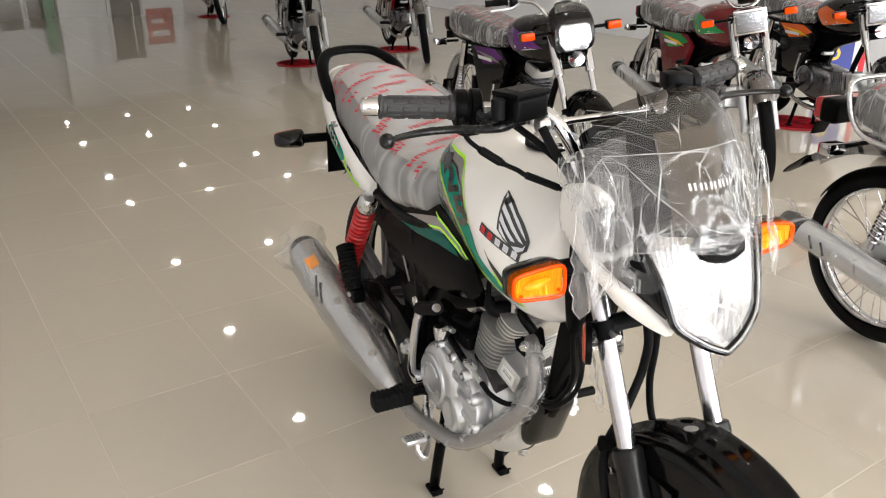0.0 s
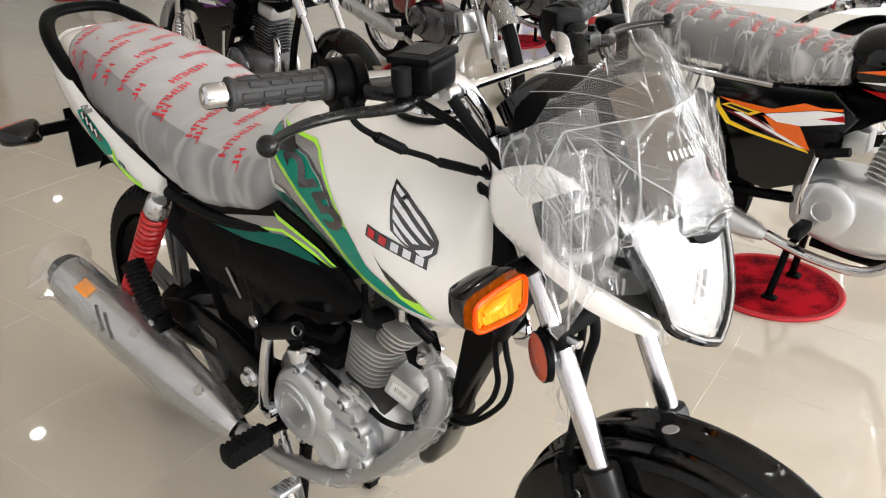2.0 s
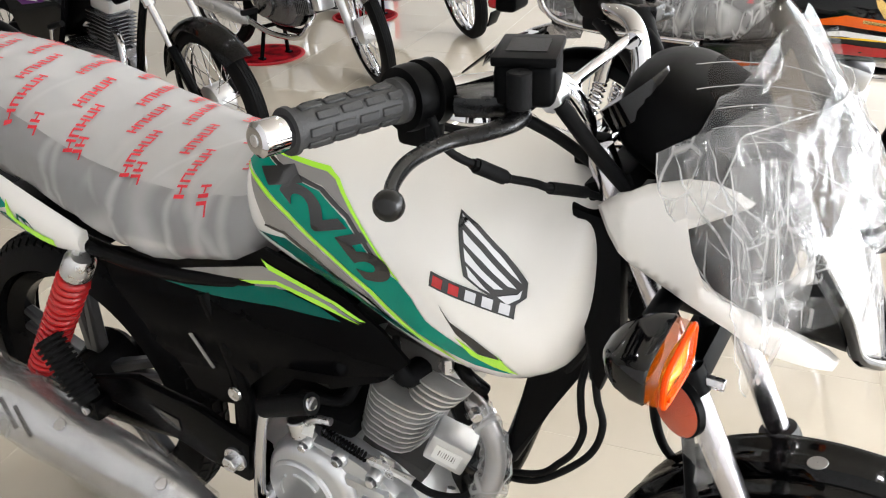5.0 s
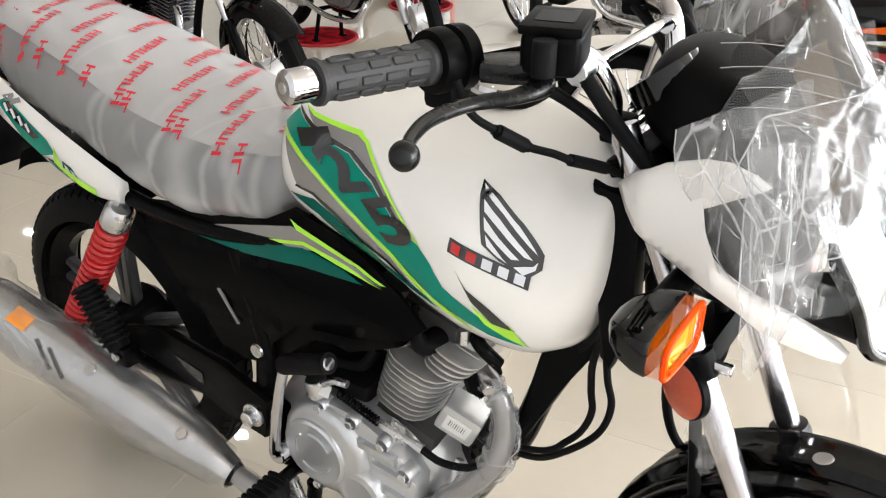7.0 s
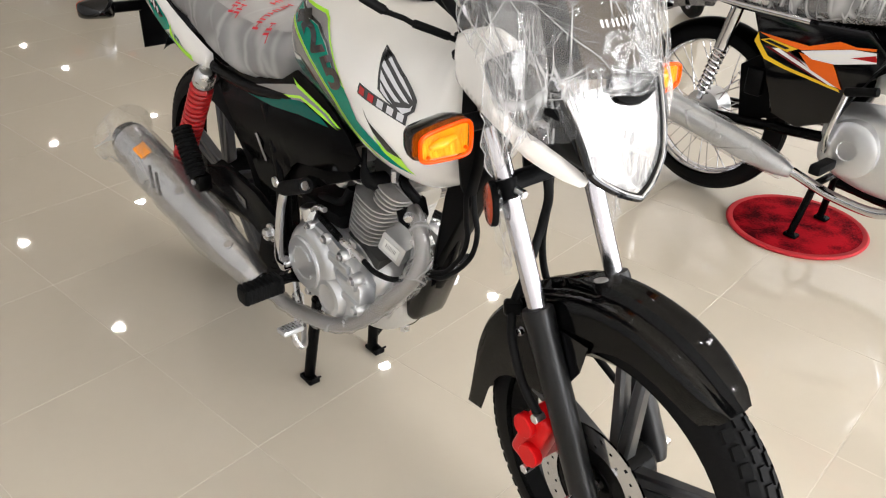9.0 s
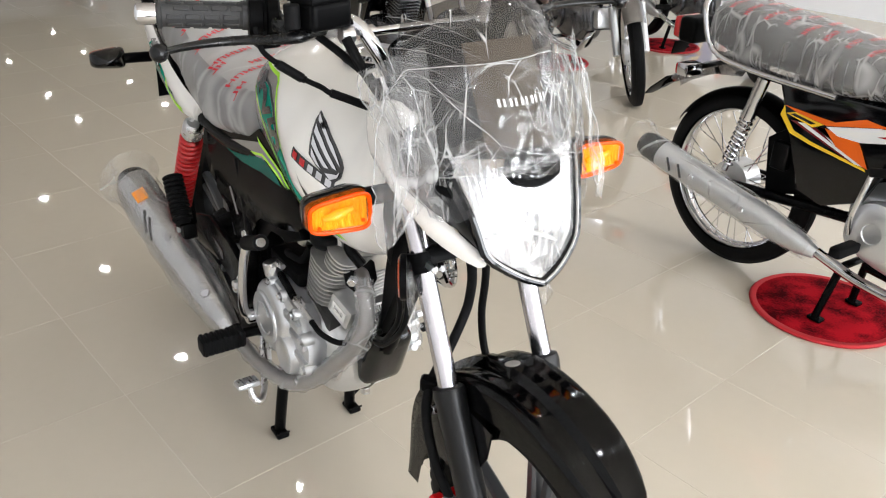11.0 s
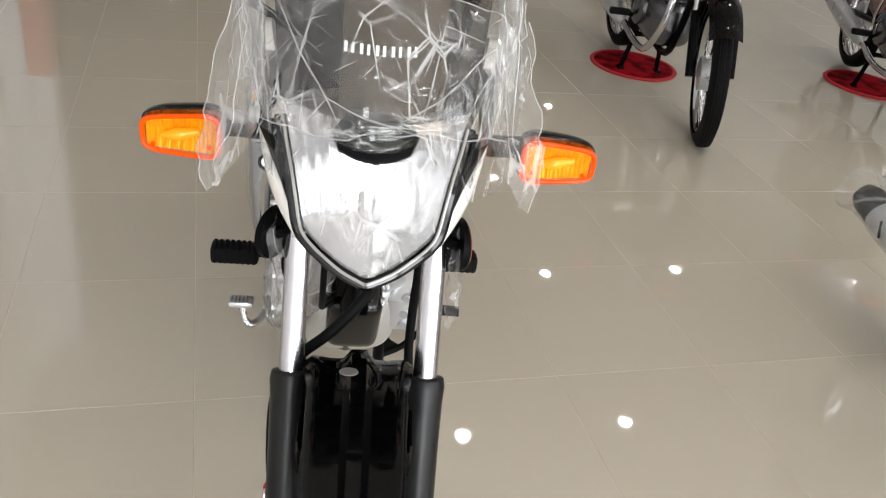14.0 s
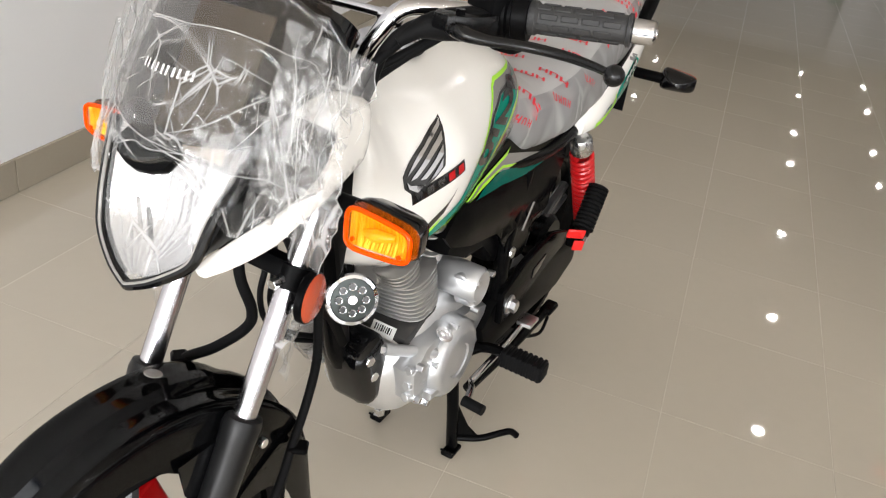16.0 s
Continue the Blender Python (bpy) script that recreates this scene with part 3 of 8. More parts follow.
part("bolt", rod((0.537, -0.095, 0.405), (0.537, -0.115, 0.405), 0.009, 6), STEEL, cal)
part("bolt", rod((0.523, -0.095, 0.283), (0.523, -0.115, 0.283), 0.009, 6), STEEL, cal)

# fork
FD = V(-0.430, 0, 0.903)
FP = V(0.497, 0, 0.585)
FORK_Y = 0.085


def fork_at(z, y):
    return FP + FD * ((z - FP.z) / FD.z) + V(0, y, 0)


for s in (-1, 1):
    leg = bp_("fork_leg", lathe([(0, 0.001), (0, 0.0155), (0.5, 0.0155), (0.5, 0.001)], fork_at(0.55, s * FORK_Y), fork_at(0.98, s * FORK_Y), 24), FORK_CHROME, "chrome fork tube")
    part("slider", lathe([(0, 0.001), (0.0, 0.018), (0.02, 0.023), (0.25, 0.0235), (0.305, 0.0245), (0.325, 0.026), (0.335, 0.024), (0.337, 0.016)],
                         fork_at(0.285, s * FORK_Y), fork_at(0.6, s * FORK_Y), 24), SLIDER, leg)
    part("clamp", lathe([(0, 0.016), (0, 0.0215), (0.030, 0.0215), (0.030, 0.016)], fork_at(0.745, s * FORK_Y), fork_at(0.9, s * FORK_Y), 24), MATT, leg)
    part("clamp_bolt", rod(fork_at(0.762, s * FORK_Y) + V(0.02, s * 0.0, 0), fork_at(0.762, s * FORK_Y) + V(0.04, 0, 0), 0.007, 6), STEEL, leg)
bp_("fork_yoke", block(Matrix.Translation(fork_at(0.765, 0)) @ Matrix.Rotation(radians(-25), 4, "Y"), 0.046, 0.165, 0.026, 0.008, 2), MATT)
bp_("upper_yoke", block(Matrix.Translation(fork_at(0.965, 0)) @ Matrix.Rotation(radians(-25), 4, "Y"), 0.055, 0.19, 0.022, 0.006, 2), MATT)
bp_("axle", rod(AX_F + V(0, -0.12, 0), AX_F + V(0, 0.12, 0), 0.010), STEEL)

# front mudguard: an arched black shell with raised middle and deep flanks by the fork
rings = []
for k in range(33):
    f = k / 32
    a = radians(55 + (190 - 55) * f)
    flank = math.exp(-((f - 0.56) / 0.20) ** 2)
    wid = 0.80 * (0.030 + 0.036 * math.sin(math.pi / 2 * min(1.0, f / 0.20)) ** 0.55 * (1 - 0.25 * max(0, f - 0.8) / 0.2) + 0.022 * flank)
    rad = 0.313 + 0.016 * math.sin(math.pi * min(1, f * 1.05)) ** 0.8 + 0.035 * max(0.0, (f - 0.80) / 0.20) ** 2
    drop = 0.035 + 0.115 * flank
    ring = []
    for q in range(-10, 11):
        s = q / 10
        t = abs(s)
        y = wid * math.copysign(min(1.0, t * 1.45), s) + 0.004 * s
        dr = 0.0 if t < 0.18 else (-0.012 if t < 0.36 else -0.012 + 0.006 * math.sin((t - 0.36) * 5))
        if t > 0.69:
            dr -= drop * ((t - 0.69) / 0.31) ** 1.25
        r_ = rad + dr + (0.010 * math.cos(s * math.pi / 2) if t < 0.69 else 0)
        ring.append(AX_F + V(math.cos(a) * r_, y, math.sin(a) * r_))
    rings.append(ring)
bm = rings_mesh(rings, False, False)
bmesh.ops.solidify(bm, geom=list(bm.faces), thickness=0.003)
fender = bp_("front_mudguard", bm, BLACK, "gloss black plastic front mudguard", angle=50)
for s in (-1, 1):
    part("bolt", rod((0.470, s * 0.098, 0.530), (0.470, s * 0.088, 0.530), 0.007, 8), STEEL, fender)
for s in (-1, 1):
    part("flank", plate([(0.470, 0.560), (0.545, 0.560), (0.590, 0.560), (0.580, 0.505), (0.552, 0.455), (0.528, 0.437), (0.505, 0.470)], 0.004, side_pose(s * 0.068), 0.001), BLACK, fender)
part("badge", lathe([(0.0008, 0.0005), (0.0008, 0.011), (0.0, 0.0115)], (0.552, -0.012, 0.638), (0.537, -0.012, 0.69), 20), GREY, fender, "small silver round badge")

# headlamp: bowl, clear lens, bezel
REFLECTOR = surface('aluminised_reflector', (0.74, 0.74, 0.76), 0.20, vary=0.06, scale=30, metal=0.85)
HL = [(0.796, 0.004, 0.587), (0.8055, 0.026, 0.5838), (0.8197, 0.0485, 0.58), (0.8318, 0.064, 0.5771), (0.8444, 0.0715, 0.5742), (0.8717, 0.077, 0.5675), (0.8991, 0.083, 0.5579), (0.9191, 0.0885, 0.5496), (0.9443, 0.0945, 0.5388), (0.958, 0.097, 0.531)]


def lamp_rows(grow, back, k=3.2, n=17):
    rings = []
    for z, w, x in HL:
        ww = w + grow
        rings.append([V(x - back - k * (ww * (q / (n - 1) * 2 - 1)) ** 2, ww * (q / (n - 1) * 2 - 1), z - (grow if z < 0.8 else 0)) for q in range(n)])
    return rings


# the reflector is a bowl of small cylindrical facets
lamp = bp_("headlamp", bmesh.new(), REFLECTOR, "clear headlamp with a faceted reflector")
facet_rng = random.Random(3)
bm = bmesh.new()
HLF = smooth_rows(HL, 2)


def bowl_at(f, t):
    k = min(int(f), len(HLF) - 2)
    z, w, x = HLF[k] + (HLF[k + 1] - HLF[k]) * (f - k)
    deep = 0.055 * (1 - t * t) * math.sin(math.pi * min(0.5, (f + 0.6) / len(HLF)))
    return V(x - 0.006 - deep - 3.2 * (w * t) ** 2, w * t * 0.985, z)


for i in range(len(HLF) - 1):
    for q in range(14):
        tilt, dome = facet_rng.uniform(-0.0004, 0.0004), facet_rng.uniform(0.0004, 0.0012)
        grid = []
        for a in range(3):
            grid.append([bm.verts.new(bowl_at(i + a / 2, (q + c / 4) / 7 - 1) + V(dome * (1 - (c / 2 - 1) ** 2) + tilt * (a - 1), 0, 0)) for c in range(5)])
        for a in range(2):
            for c in range(4):
                bm.faces.new((grid[a][c], grid[a][c + 1], grid[a + 1][c + 1], grid[a + 1][c]))
sharpen(bm, 40)
bm.to_mesh(lamp.data)
bm.free()
lamp.data.materials.append(REFLECTOR)
part("lens", rings_mesh(lamp_rows(0.0, 0.0), False, False), LENS, lamp, "clear headlamp lens")
part("dark_slit", block(Matrix.Translation((0.560, 0.006, 0.856)) @ Matrix.Rotation(radians(2), 4, "X"), 0.004, 0.008, 0.040, 0.002, 1), INK, lamp)
part("dark_slit", block(Matrix.Translation((0.560, -0.010, 0.858)), 0.004, 0.007, 0.050, 0.002, 1), GREY, lamp)
bm = bmesh.new()
for s in (-1, 1):
    pts = [V(HL[0][2] + 0.003, 0, HL[0][0] - 0.007)] + [V(x + 0.002 - 3.2 * w * w, s * (w + 0.003), z - 0.005) for z, w, x in HL[:-1]]
    tube(pts, 0.0065, 8, 3, bm)
part("bezel", bm, BLACK, lamp, "thin black lamp rim")
bm = bmesh.new()
for s in (-1, 1):
    pts = [V(HL[0][2] + 0.007, 0, HL[0][0] - 0.0035)] + [V(x + 0.006 - 3.2 * w * w, s * (w + 0.0005), z - 0.003) for z, w, x in HL[:-1]]
    tube(pts, 0.0022, 8, 3, bm)
part("rim_highlight", bm, GREY, lamp, "thin grey inner rim")
# black side cheeks between lamp and white cowl
for s in (-1, 1):
    rings = []
    for z, w, x in HL[:-2]:
        a = V(x - 3.2 * w * w, s * w, z)
        off = max(0.008, 0.010 + 0.34 * (z - 0.832))
        b = V(x - 3.2 * w * w - 0.020, s * (w + off * 0.8), z + 0.003)
        c = V(x - 3.2 * w * w - 0.075, s * (w + off + 0.002), z + 0.012)
        rings.append([a, (a + b) / 2 + V(0.004, s * 0.004, 0), b, (b + c) / 2, c])
    bp_("lamp_cheek", rings_mesh(rings, False, False), MATT)
# black visor trim above the lens
bm = plate([(-0.044, 0.0), (-0.036, -0.019), (-0.018, -0.027), (0, -0.030), (0.018, -0.027), (0.036, -0.019), (0.044, 0.0), (0.032, 0.018), (0, 0.023), (-0.032, 0.018)], 0.012,
           Matrix.Translation((0.549, 0, 0.941)) @ Matrix.Rotation(radians(90), 4, "Z") @ Matrix.Rotation(radians(52), 4, "X"), 0.005)
visor = bp_("visor_trim", bm, MATT)
for k, (w, h) in enumerate(((0.036, 0.0), (0.026, 0.010))):
    part("ridge", tube([V(0.5695 - 0.010 * abs(q) - 0.004 * k - h * 0.55, w * q, 0.9325 + h + 0.012 * abs(q) ** 1.5) for q in (-1, -0.5, 0, 0.5, 1)], [0.0008, 0.0022, 0.0030, 0.0022, 0.0008], 8, 4), BLACK, visor, "moulded ridge on the visor")

# white cowl horns on both sides: a forked shell from the tank's front that sweeps down beside the lamp
COWL = [(0.306, 0.945), (0.331, 0.971), (0.362, 0.991), (0.398, 1.003), (0.419, 1.004), (0.441, 0.996), (0.456, 0.987), (0.427, 0.971), (0.404, 0.958), (0.396, 0.950), (0.399, 0.934), (0.411, 0.915), (0.432, 0.895), (0.460, 0.877),
        (0.490, 0.863), (0.517, 0.846), (0.538, 0.830), (0.549, 0.816), (0.546, 0.808), (0.527, 0.814), (0.500, 0.826), (0.476, 0.838), (0.451, 0.858), (0.428, 0.872), (0.399, 0.889), (0.359, 0.908), (0.325, 0.926)]


def cowl_y(x, z):
    return 0.136 - 0.10 * max(0, x - 0.40) - 2.15 * max(0, x - 0.40) ** 2 - 0.9 * max(0, 0.345 - x) - 0.10 * max(0, z - 0.965)


for s in (-1, 1):
    own = bmesh.new()
    f = own.faces.new([own.verts.new((x, 0, z)) for x, z in COWL])
    bmesh.ops.triangulate(own, faces=[f])
    for _ in range(5):
        long = [e for e in own.edges if e.calc_length() > 0.014]
        if long:
            bmesh.ops.subdivide_edges(own, edges=long, cuts=1)
            bmesh.ops.triangulate(own, faces=[f for f in own.faces if len(f.verts) > 3])
    rim = {v for e in own.edges if e.is_boundary for v in e.verts}
    for v in own.verts:
        v.co.y = s * (cowl_y(v.co.x, v.co.z) - (0.003 if v in rim else 0.0))
    bmesh.ops.smooth_vert(own, verts=[v for v in own.verts if v not in rim], factor=0.5, use_axis_y=True)
    edge = bmesh.ops.extrude_edge_only(own, edges=[e for e in own.edges if e.is_boundary])["geom"]
    for v in [g for g in edge if isinstance(g, bmesh.types.BMVert)]:
        v.co.y -= s * 0.009
        v.co.x += 0.001
    bp_("cowl", own, WHITE, "white painted lamp cowl", angle=75)

# black inner housing behind lamp and screen
bp_("lamp_housing", body([(0.345, 0.060, 0.955, 0.830, 0.5, 2.6), (0.38, 0.086, 0.972, 0.815, 0.5, 3.0), (0.44, 0.090, 0.972, 0.815, 0.5, 3.0), (0.470, 0.080, 0.955, 0.825, 0.5, 2.8), (0.482, 0.055, 0.940, 0.845, 0.5, 2.6)], 28, 4), MATT, "black inner lamp housing")

# smoked windscreen


def screen_x(y, z):
    f = (z - 0.955) / 0.18
    return 0.556 - 0.070 * f - 0.048 * f * f - 5.6 * y * y


def screen_w(z):
    f = (z - 0.955) / 0.20
    return 0.100 + 0.028 * f - 0.10 * max(0, f - 0.55) ** 2 * 3.0


rings = []
for k in range(21):
    z = 0.955 + 0.182 * k / 20
    w = screen_w(z) * (1 if k < 16 else math.sqrt(max(0.02, 1 - ((k - 15) / 5.2) ** 2)))
    rings.append([V(screen_x(w * q / 10, z), w * q / 10, z) for q in range(-10, 11)])
screen = bp_("windscreen", rings_mesh(rings, False, False), SMOKE, "smoked plastic windscreen")
# wordmark on the screen, as plain bars
bm = bmesh.new()
for k in range(5):
    for a0, a1, b0, b1 in ((-0.0062, -0.0030, 0, 0.0088), (0.0008, 0.0036, 0, 0.0088)):
        y, z = -0.030 + k * 0.0153, 1.0145
        bm.faces.new([bm.verts.new(V(screen_x(y + a, z + b) + 0.0015, y + a, z + b)) for a, b in ((a0, b0), (a1, b0), (a1, b1), (a0, b1))])
part("wordmark", bm, WHITE_INK, screen, "white maker's mark as plain bars")

# instrument pod and the card behind the screen
pod = bp_("instrument_pod", body([(0.300, 0.02, 1.035, 1.000, 0.5, 2.4), (0.315, 0.074, 1.070, 0.985, 0.5, 2.6), (0.360, 0.088, 1.075, 0.960, 0.5, 2.8), (0.415, 0.084, 1.050, 0.950, 0.5, 2.6), (0.470, 0.060, 1.010, 0.955, 0.5, 2.4)], 24, 4), MATT)
for s in (-1, 1):
    part("dial", lathe([(0, 0.001), (0.003, 0.036), (0.004, 0.040), (-0.02, 0.040)], (0.318, s * 0.043, 1.048), (0.25, s * 0.043, 1.13), 28), BLACK, pod, "round instrument dial")
part("card", block(Matrix.Translation((0.476, 0.014, 1.003)) @ Matrix.Rotation(radians(-29), 4, "Y"), 0.003, 0.108, 0.165, 0.001, 1), CARD, pod, "brown card behind the screen")

# tank
# sections of the tank: x, half width, top, bottom, share of the widest height, squareness above and below it
TANK = [(-0.185, 0.060, 0.900, 0.800, 0.45, 2.2, 2.2), (-0.165, 0.105, 0.940, 0.775, 0.45, 2.3, 2.4), (-0.10, 0.134, 0.968, 0.758, 0.46, 2.2, 2.4), (0.0, 0.154, 0.984, 0.728, 0.50, 1.95, 2.3),
        (0.10, 0.168, 0.984, 0.684, 0.54, 1.7, 2.3), (0.15, 0.168, 0.982, 0.668, 0.55, 1.62, 2.25), (0.20, 0.152, 0.978, 0.660, 0.50, 1.55, 2.2), (0.235, 0.137, 0.972, 0.674, 0.43, 1.55, 2.2),
        (0.268, 0.120, 0.962, 0.700, 0.46, 1.9, 2.3), (0.295, 0.100, 0.942, 0.765, 0.52, 2.4, 2.5), (0.308, 0.060, 0.91, 0.83, 0.5, 2.2, 2.2)]


def shouldered(rows, n=48, steps=6):
    """A body whose sections are rounded differently above and below their widest height."""
    rings = []
    for x, w, top, bot, zc, pu, pl in smooth_rows(rows, steps):
        w, zm = max(w, 0.002), bot + (top - bot) * zc
        ring = []
        for k in range(n):
            c, q = math.cos(2 * math.pi * k / n), math.sin(2 * math.pi * k / n)
            e = 2 / (pu if q > 0 else pl)
            ring.append(V(x, w * math.copysign(abs(c) ** e, c), zm + math.copysign(abs(q) ** e, q) * ((top - zm) if q > 0 else (zm - bot))))
        rings.append(ring)
    return rings_mesh(rings)


tank = bp_("fuel_tank", shouldered(TANK), WHITE, "pearl white painted fuel tank", angle=70)
cap = bp_("filler_cap", lathe([(0, 0.050), (0.004, 0.050), (0.006, 0.044), (0.012, 0.042), (0.015, 0.036), (0.015, 0.0005)], (0.115, 0, 0.980), (0.12, 0, 1.1), 36), CHROME, "chrome fuel filler cap")
part("gasket", lathe([(-0.004, 0.056), (0.003, 0.056), (0.004, 0.05)], (0.115, 0, 0.980), (0.12, 0, 1.1), 36), RUBBER, cap)

# seat
SEATROWS = [(-0.150, 0.075, 0.880, 0.790, 0.4, 2.6), (-0.18, 0.118, 0.872, 0.760, 0.45, 2.8), (-0.30, 0.142, 0.872, 0.745, 0.5, 3.0), (-0.45, 0.145, 0.895, 0.755, 0.5, 3.0),
            (-0.60, 0.135, 0.935, 0.790, 0.5, 2.9), (-0.75, 0.118, 0.962, 0.825, 0.5, 2.8), (-0.86, 0.095, 0.972, 0.86, 0.5, 2.6), (-0.90, 0.05, 0.962, 0.89, 0.5, 2.4)]
bp_("seat", body(SEATROWS, 32, 5), SEAT, "dark vinyl seat")

# seat wrap: a loose milky bag over the seat, creased along its flanks
rows = smooth_rows(SEATROWS, 7)
rings = []
for i, r in enumerate(rows):
    ring = section(r[0] - (0.006 if i == len(rows) - 1 else 0), r[1] + 0.007, r[2] + 0.006, r[3] - 0.012, r[4], 56, r[5])
    out = []
    for p in ring:
        low = max(0.0, (r[2] - p.z) / max(0.02, r[2] - r[3]))
        k = noise.noise(V(p.x * 16 + p.z * 5, p.y * 9, p.z * 14)) * 0.009 + abs(noise.noise(V(p.x * 20 + p.z * 17, p.y * 5, 3.1))) * 0.017
        d = V(0, p.y, (p.z - (r[2] + r[3]) / 2)).normalized()
        out.append(p + d * k * (0.10 + 0.9 * min(1, low * 1.5)))
    rings.append(out)
seat_wrap = bp_("seat_wrap", rings_mesh(rings), SEAT_FILM, "milky plastic wrap with rows of red print", angle=80)


def tree_of(*obs):
    vs, fs = [], []
    for ob in obs:
        base = len(vs)
        vs += [v.co.copy() for v in ob.data.vertices]
        fs += [[base + i for i in p.vertices] for p in ob.data.polygons]
    return BVHTree.FromPolygons(vs, fs)


def laid(tree, polys, way, lift=0.0012, cut=0.014, bm=None, start=None):
    """Lays flat outlines (as 3D points off the surface) onto a surface along the direction way, as thin stickers."""
    bm = bm or bmesh.new()
    way = Vector(way).normalized()
    for poly in polys:
        own = bmesh.new()
        f = own.faces.new([own.verts.new(p) for p in poly])
        bmesh.ops.triangulate(own, faces=[f])
        for _ in range(5):
            long = [e for e in own.edges if e.calc_length() > cut]
            if not long:
                break
            bmesh.ops.subdivide_edges(own, edges=long, cuts=1)
            bmesh.ops.triangulate(own, faces=[f for f in own.faces if len(f.verts) > 3])
        for v in own.verts:
            hit, nor, _, _ = tree.ray_cast(v.co, way)
            if hit is None:
                hit, nor, _, _ = tree.find_nearest(v.co)
            if nor.dot(way) > 0:
                nor = -nor
            v.co = hit + nor * lift
        tmp = bpy.data.meshes.new("tmp")
        own.to_mesh(tmp)
        own.free()
        bm.from_mesh(tmp)
        bpy.data.meshes.remove(tmp)
    return bm


def stroke_word(o, ax, ay, h, n=5, gap=1.15, wide=1.0):
    """A printed word reduced to plain bars: uprights and short cross bars for n signs of height h along ax."""
    polys = []

    def bar(b, x0, x1, y0, y1):
        polys.append([b + ax * h * wide * x + ay * h * y for x, y in ((x0, y0), (x1, y0), (x1, y1), (x0, y1))])

    for k in range(n):
        b = o + ax * (k * h * gap)
        bar(b, 0.0, 0.17, 0.0, 1.0)
        bar(b, 0.50, 0.66, 0.0, 1.0)
        bar(b, 0.17, 0.50, (0.42, 0.82, 0.30, 0.0, 0.40)[k % 5], (0.58, 1.0, 0.50, 0.18, 0.56)[k % 5])
    return polys


# an added milky layer over the seat's top imitates stronger light from above
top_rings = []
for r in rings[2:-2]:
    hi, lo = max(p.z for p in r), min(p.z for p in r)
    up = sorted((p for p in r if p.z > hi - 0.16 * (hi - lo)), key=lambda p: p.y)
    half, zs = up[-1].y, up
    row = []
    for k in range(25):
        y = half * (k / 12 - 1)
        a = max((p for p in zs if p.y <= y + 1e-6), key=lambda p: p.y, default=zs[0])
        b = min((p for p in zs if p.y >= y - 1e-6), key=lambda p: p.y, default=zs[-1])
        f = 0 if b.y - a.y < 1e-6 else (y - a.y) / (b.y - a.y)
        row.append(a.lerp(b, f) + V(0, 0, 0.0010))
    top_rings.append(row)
printed = part("printed_web", rings_mesh(top_rings, False, False), TOP_FILM, seat_wrap, "whiter printed web of the plastic wrap", angle=80)
wrap_tree = tree_of(seat_wrap, printed)
polys = []
rng = random.Random(5)
for i in range(13):
    x = -0.20 - i * 0.054
    for j in range(-1, 2):
        a = radians(90 + 17 + rng.uniform(-2, 2))
        ax = V(math.cos(a), math.sin(a), 0)
        ay = V(-ax.y, ax.x, 0)
        word = stroke_word(V(x + rng.uniform(-0.01, 0.01), -0.200 + (j + 1) * 0.140 + 0.070 * (i % 2), 1.2), ax, ay, 0.0150, 5, 1.42, 1.75)
        polys += [p for p in word if max(abs(q.y) for q in p) < 0.138]
tagged(part("print", laid(wrap_tree, polys, (0, 0, -1), 0.0015, 0.03), RED_INK, seat_wrap, "rows of red print"), kind="stuff")
polys = []
for i in range(3):
    x = -0.22 - i * 0.13
    polys += stroke_word(V(x, -0.3, 0.800 + 0.012 * i), V(0.9, 0, 0.43).normalized(), V(-0.43, 0, 0.9).normalized(), 0.013, 4, 1.05)
polys = [[V(p.x + 0.03, 0.3, p.z + 0.01) for p in q] for q in polys]
tagged(part("print", laid(wrap_tree, polys, (0, -1, 0), 0.0015, 0.03), RED_INK, seat_wrap), kind="stuff")

# white tail panels
TAIL = [((-0.490, 0.128, 0.752), (-0.492, 0.132, 0.712)), ((-0.535, 0.146, 0.790), (-0.545, 0.150, 0.722)), ((-0.62, 0.150, 0.826), (-0.64, 0.152, 0.752)), ((-0.74, 0.142, 0.868), (-0.765, 0.144, 0.800)),
        ((-0.85, 0.124, 0.910), (-0.875, 0.126, 0.845)), ((-0.93, 0.098, 0.940), (-0.955, 0.098, 0.880)), ((-0.985, 0.050, 0.952), (-1.005, 0.050, 0.905)), ((-0.995, 0.004, 0.955), (-1.015, 0.004, 0.912))]


def band(rows, s, thick, steps=4):
    """A rounded band of sheet along pairs of points (upper, lower) on side s."""
    rings = []
    for r in smooth_rows([[*a, *b] for a, b in rows], steps):
        a, b = V(*r[:3]), V(*r[3:])
        o = V(0.0, thick, 0.0)
        rr = [a, a + (b - a) * 0.15 + o * 0.8, a + (b - a) * 0.5 + o, a + (b - a) * 0.85 + o * 0.7, b,
              a + (b - a) * 0.85 - o * 0.6, a + (b - a) * 0.5 - o * 0.7, a + (b - a) * 0.15 - o * 0.6]
        rings.append([V(p.x, s * p.y, p.z) for p in rr])
    return rings_mesh(rings)


tails = {}
for s in (-1, 1):
    tails[s] = bp_("tail_panel", band(TAIL, s, 0.012), WHITE, "white painted tail panel", angle=60)
bp_("tail_top", body([(-0.86, 0.105, 0.925, 0.86, 0.5, 2.6), (-0.95, 0.085, 0.955, 0.89, 0.5, 2.6), (-1.005, 0.03, 0.95, 0.91, 0.5, 2.4)], 24, 4), WHITE, "white tail hump behind the seat")
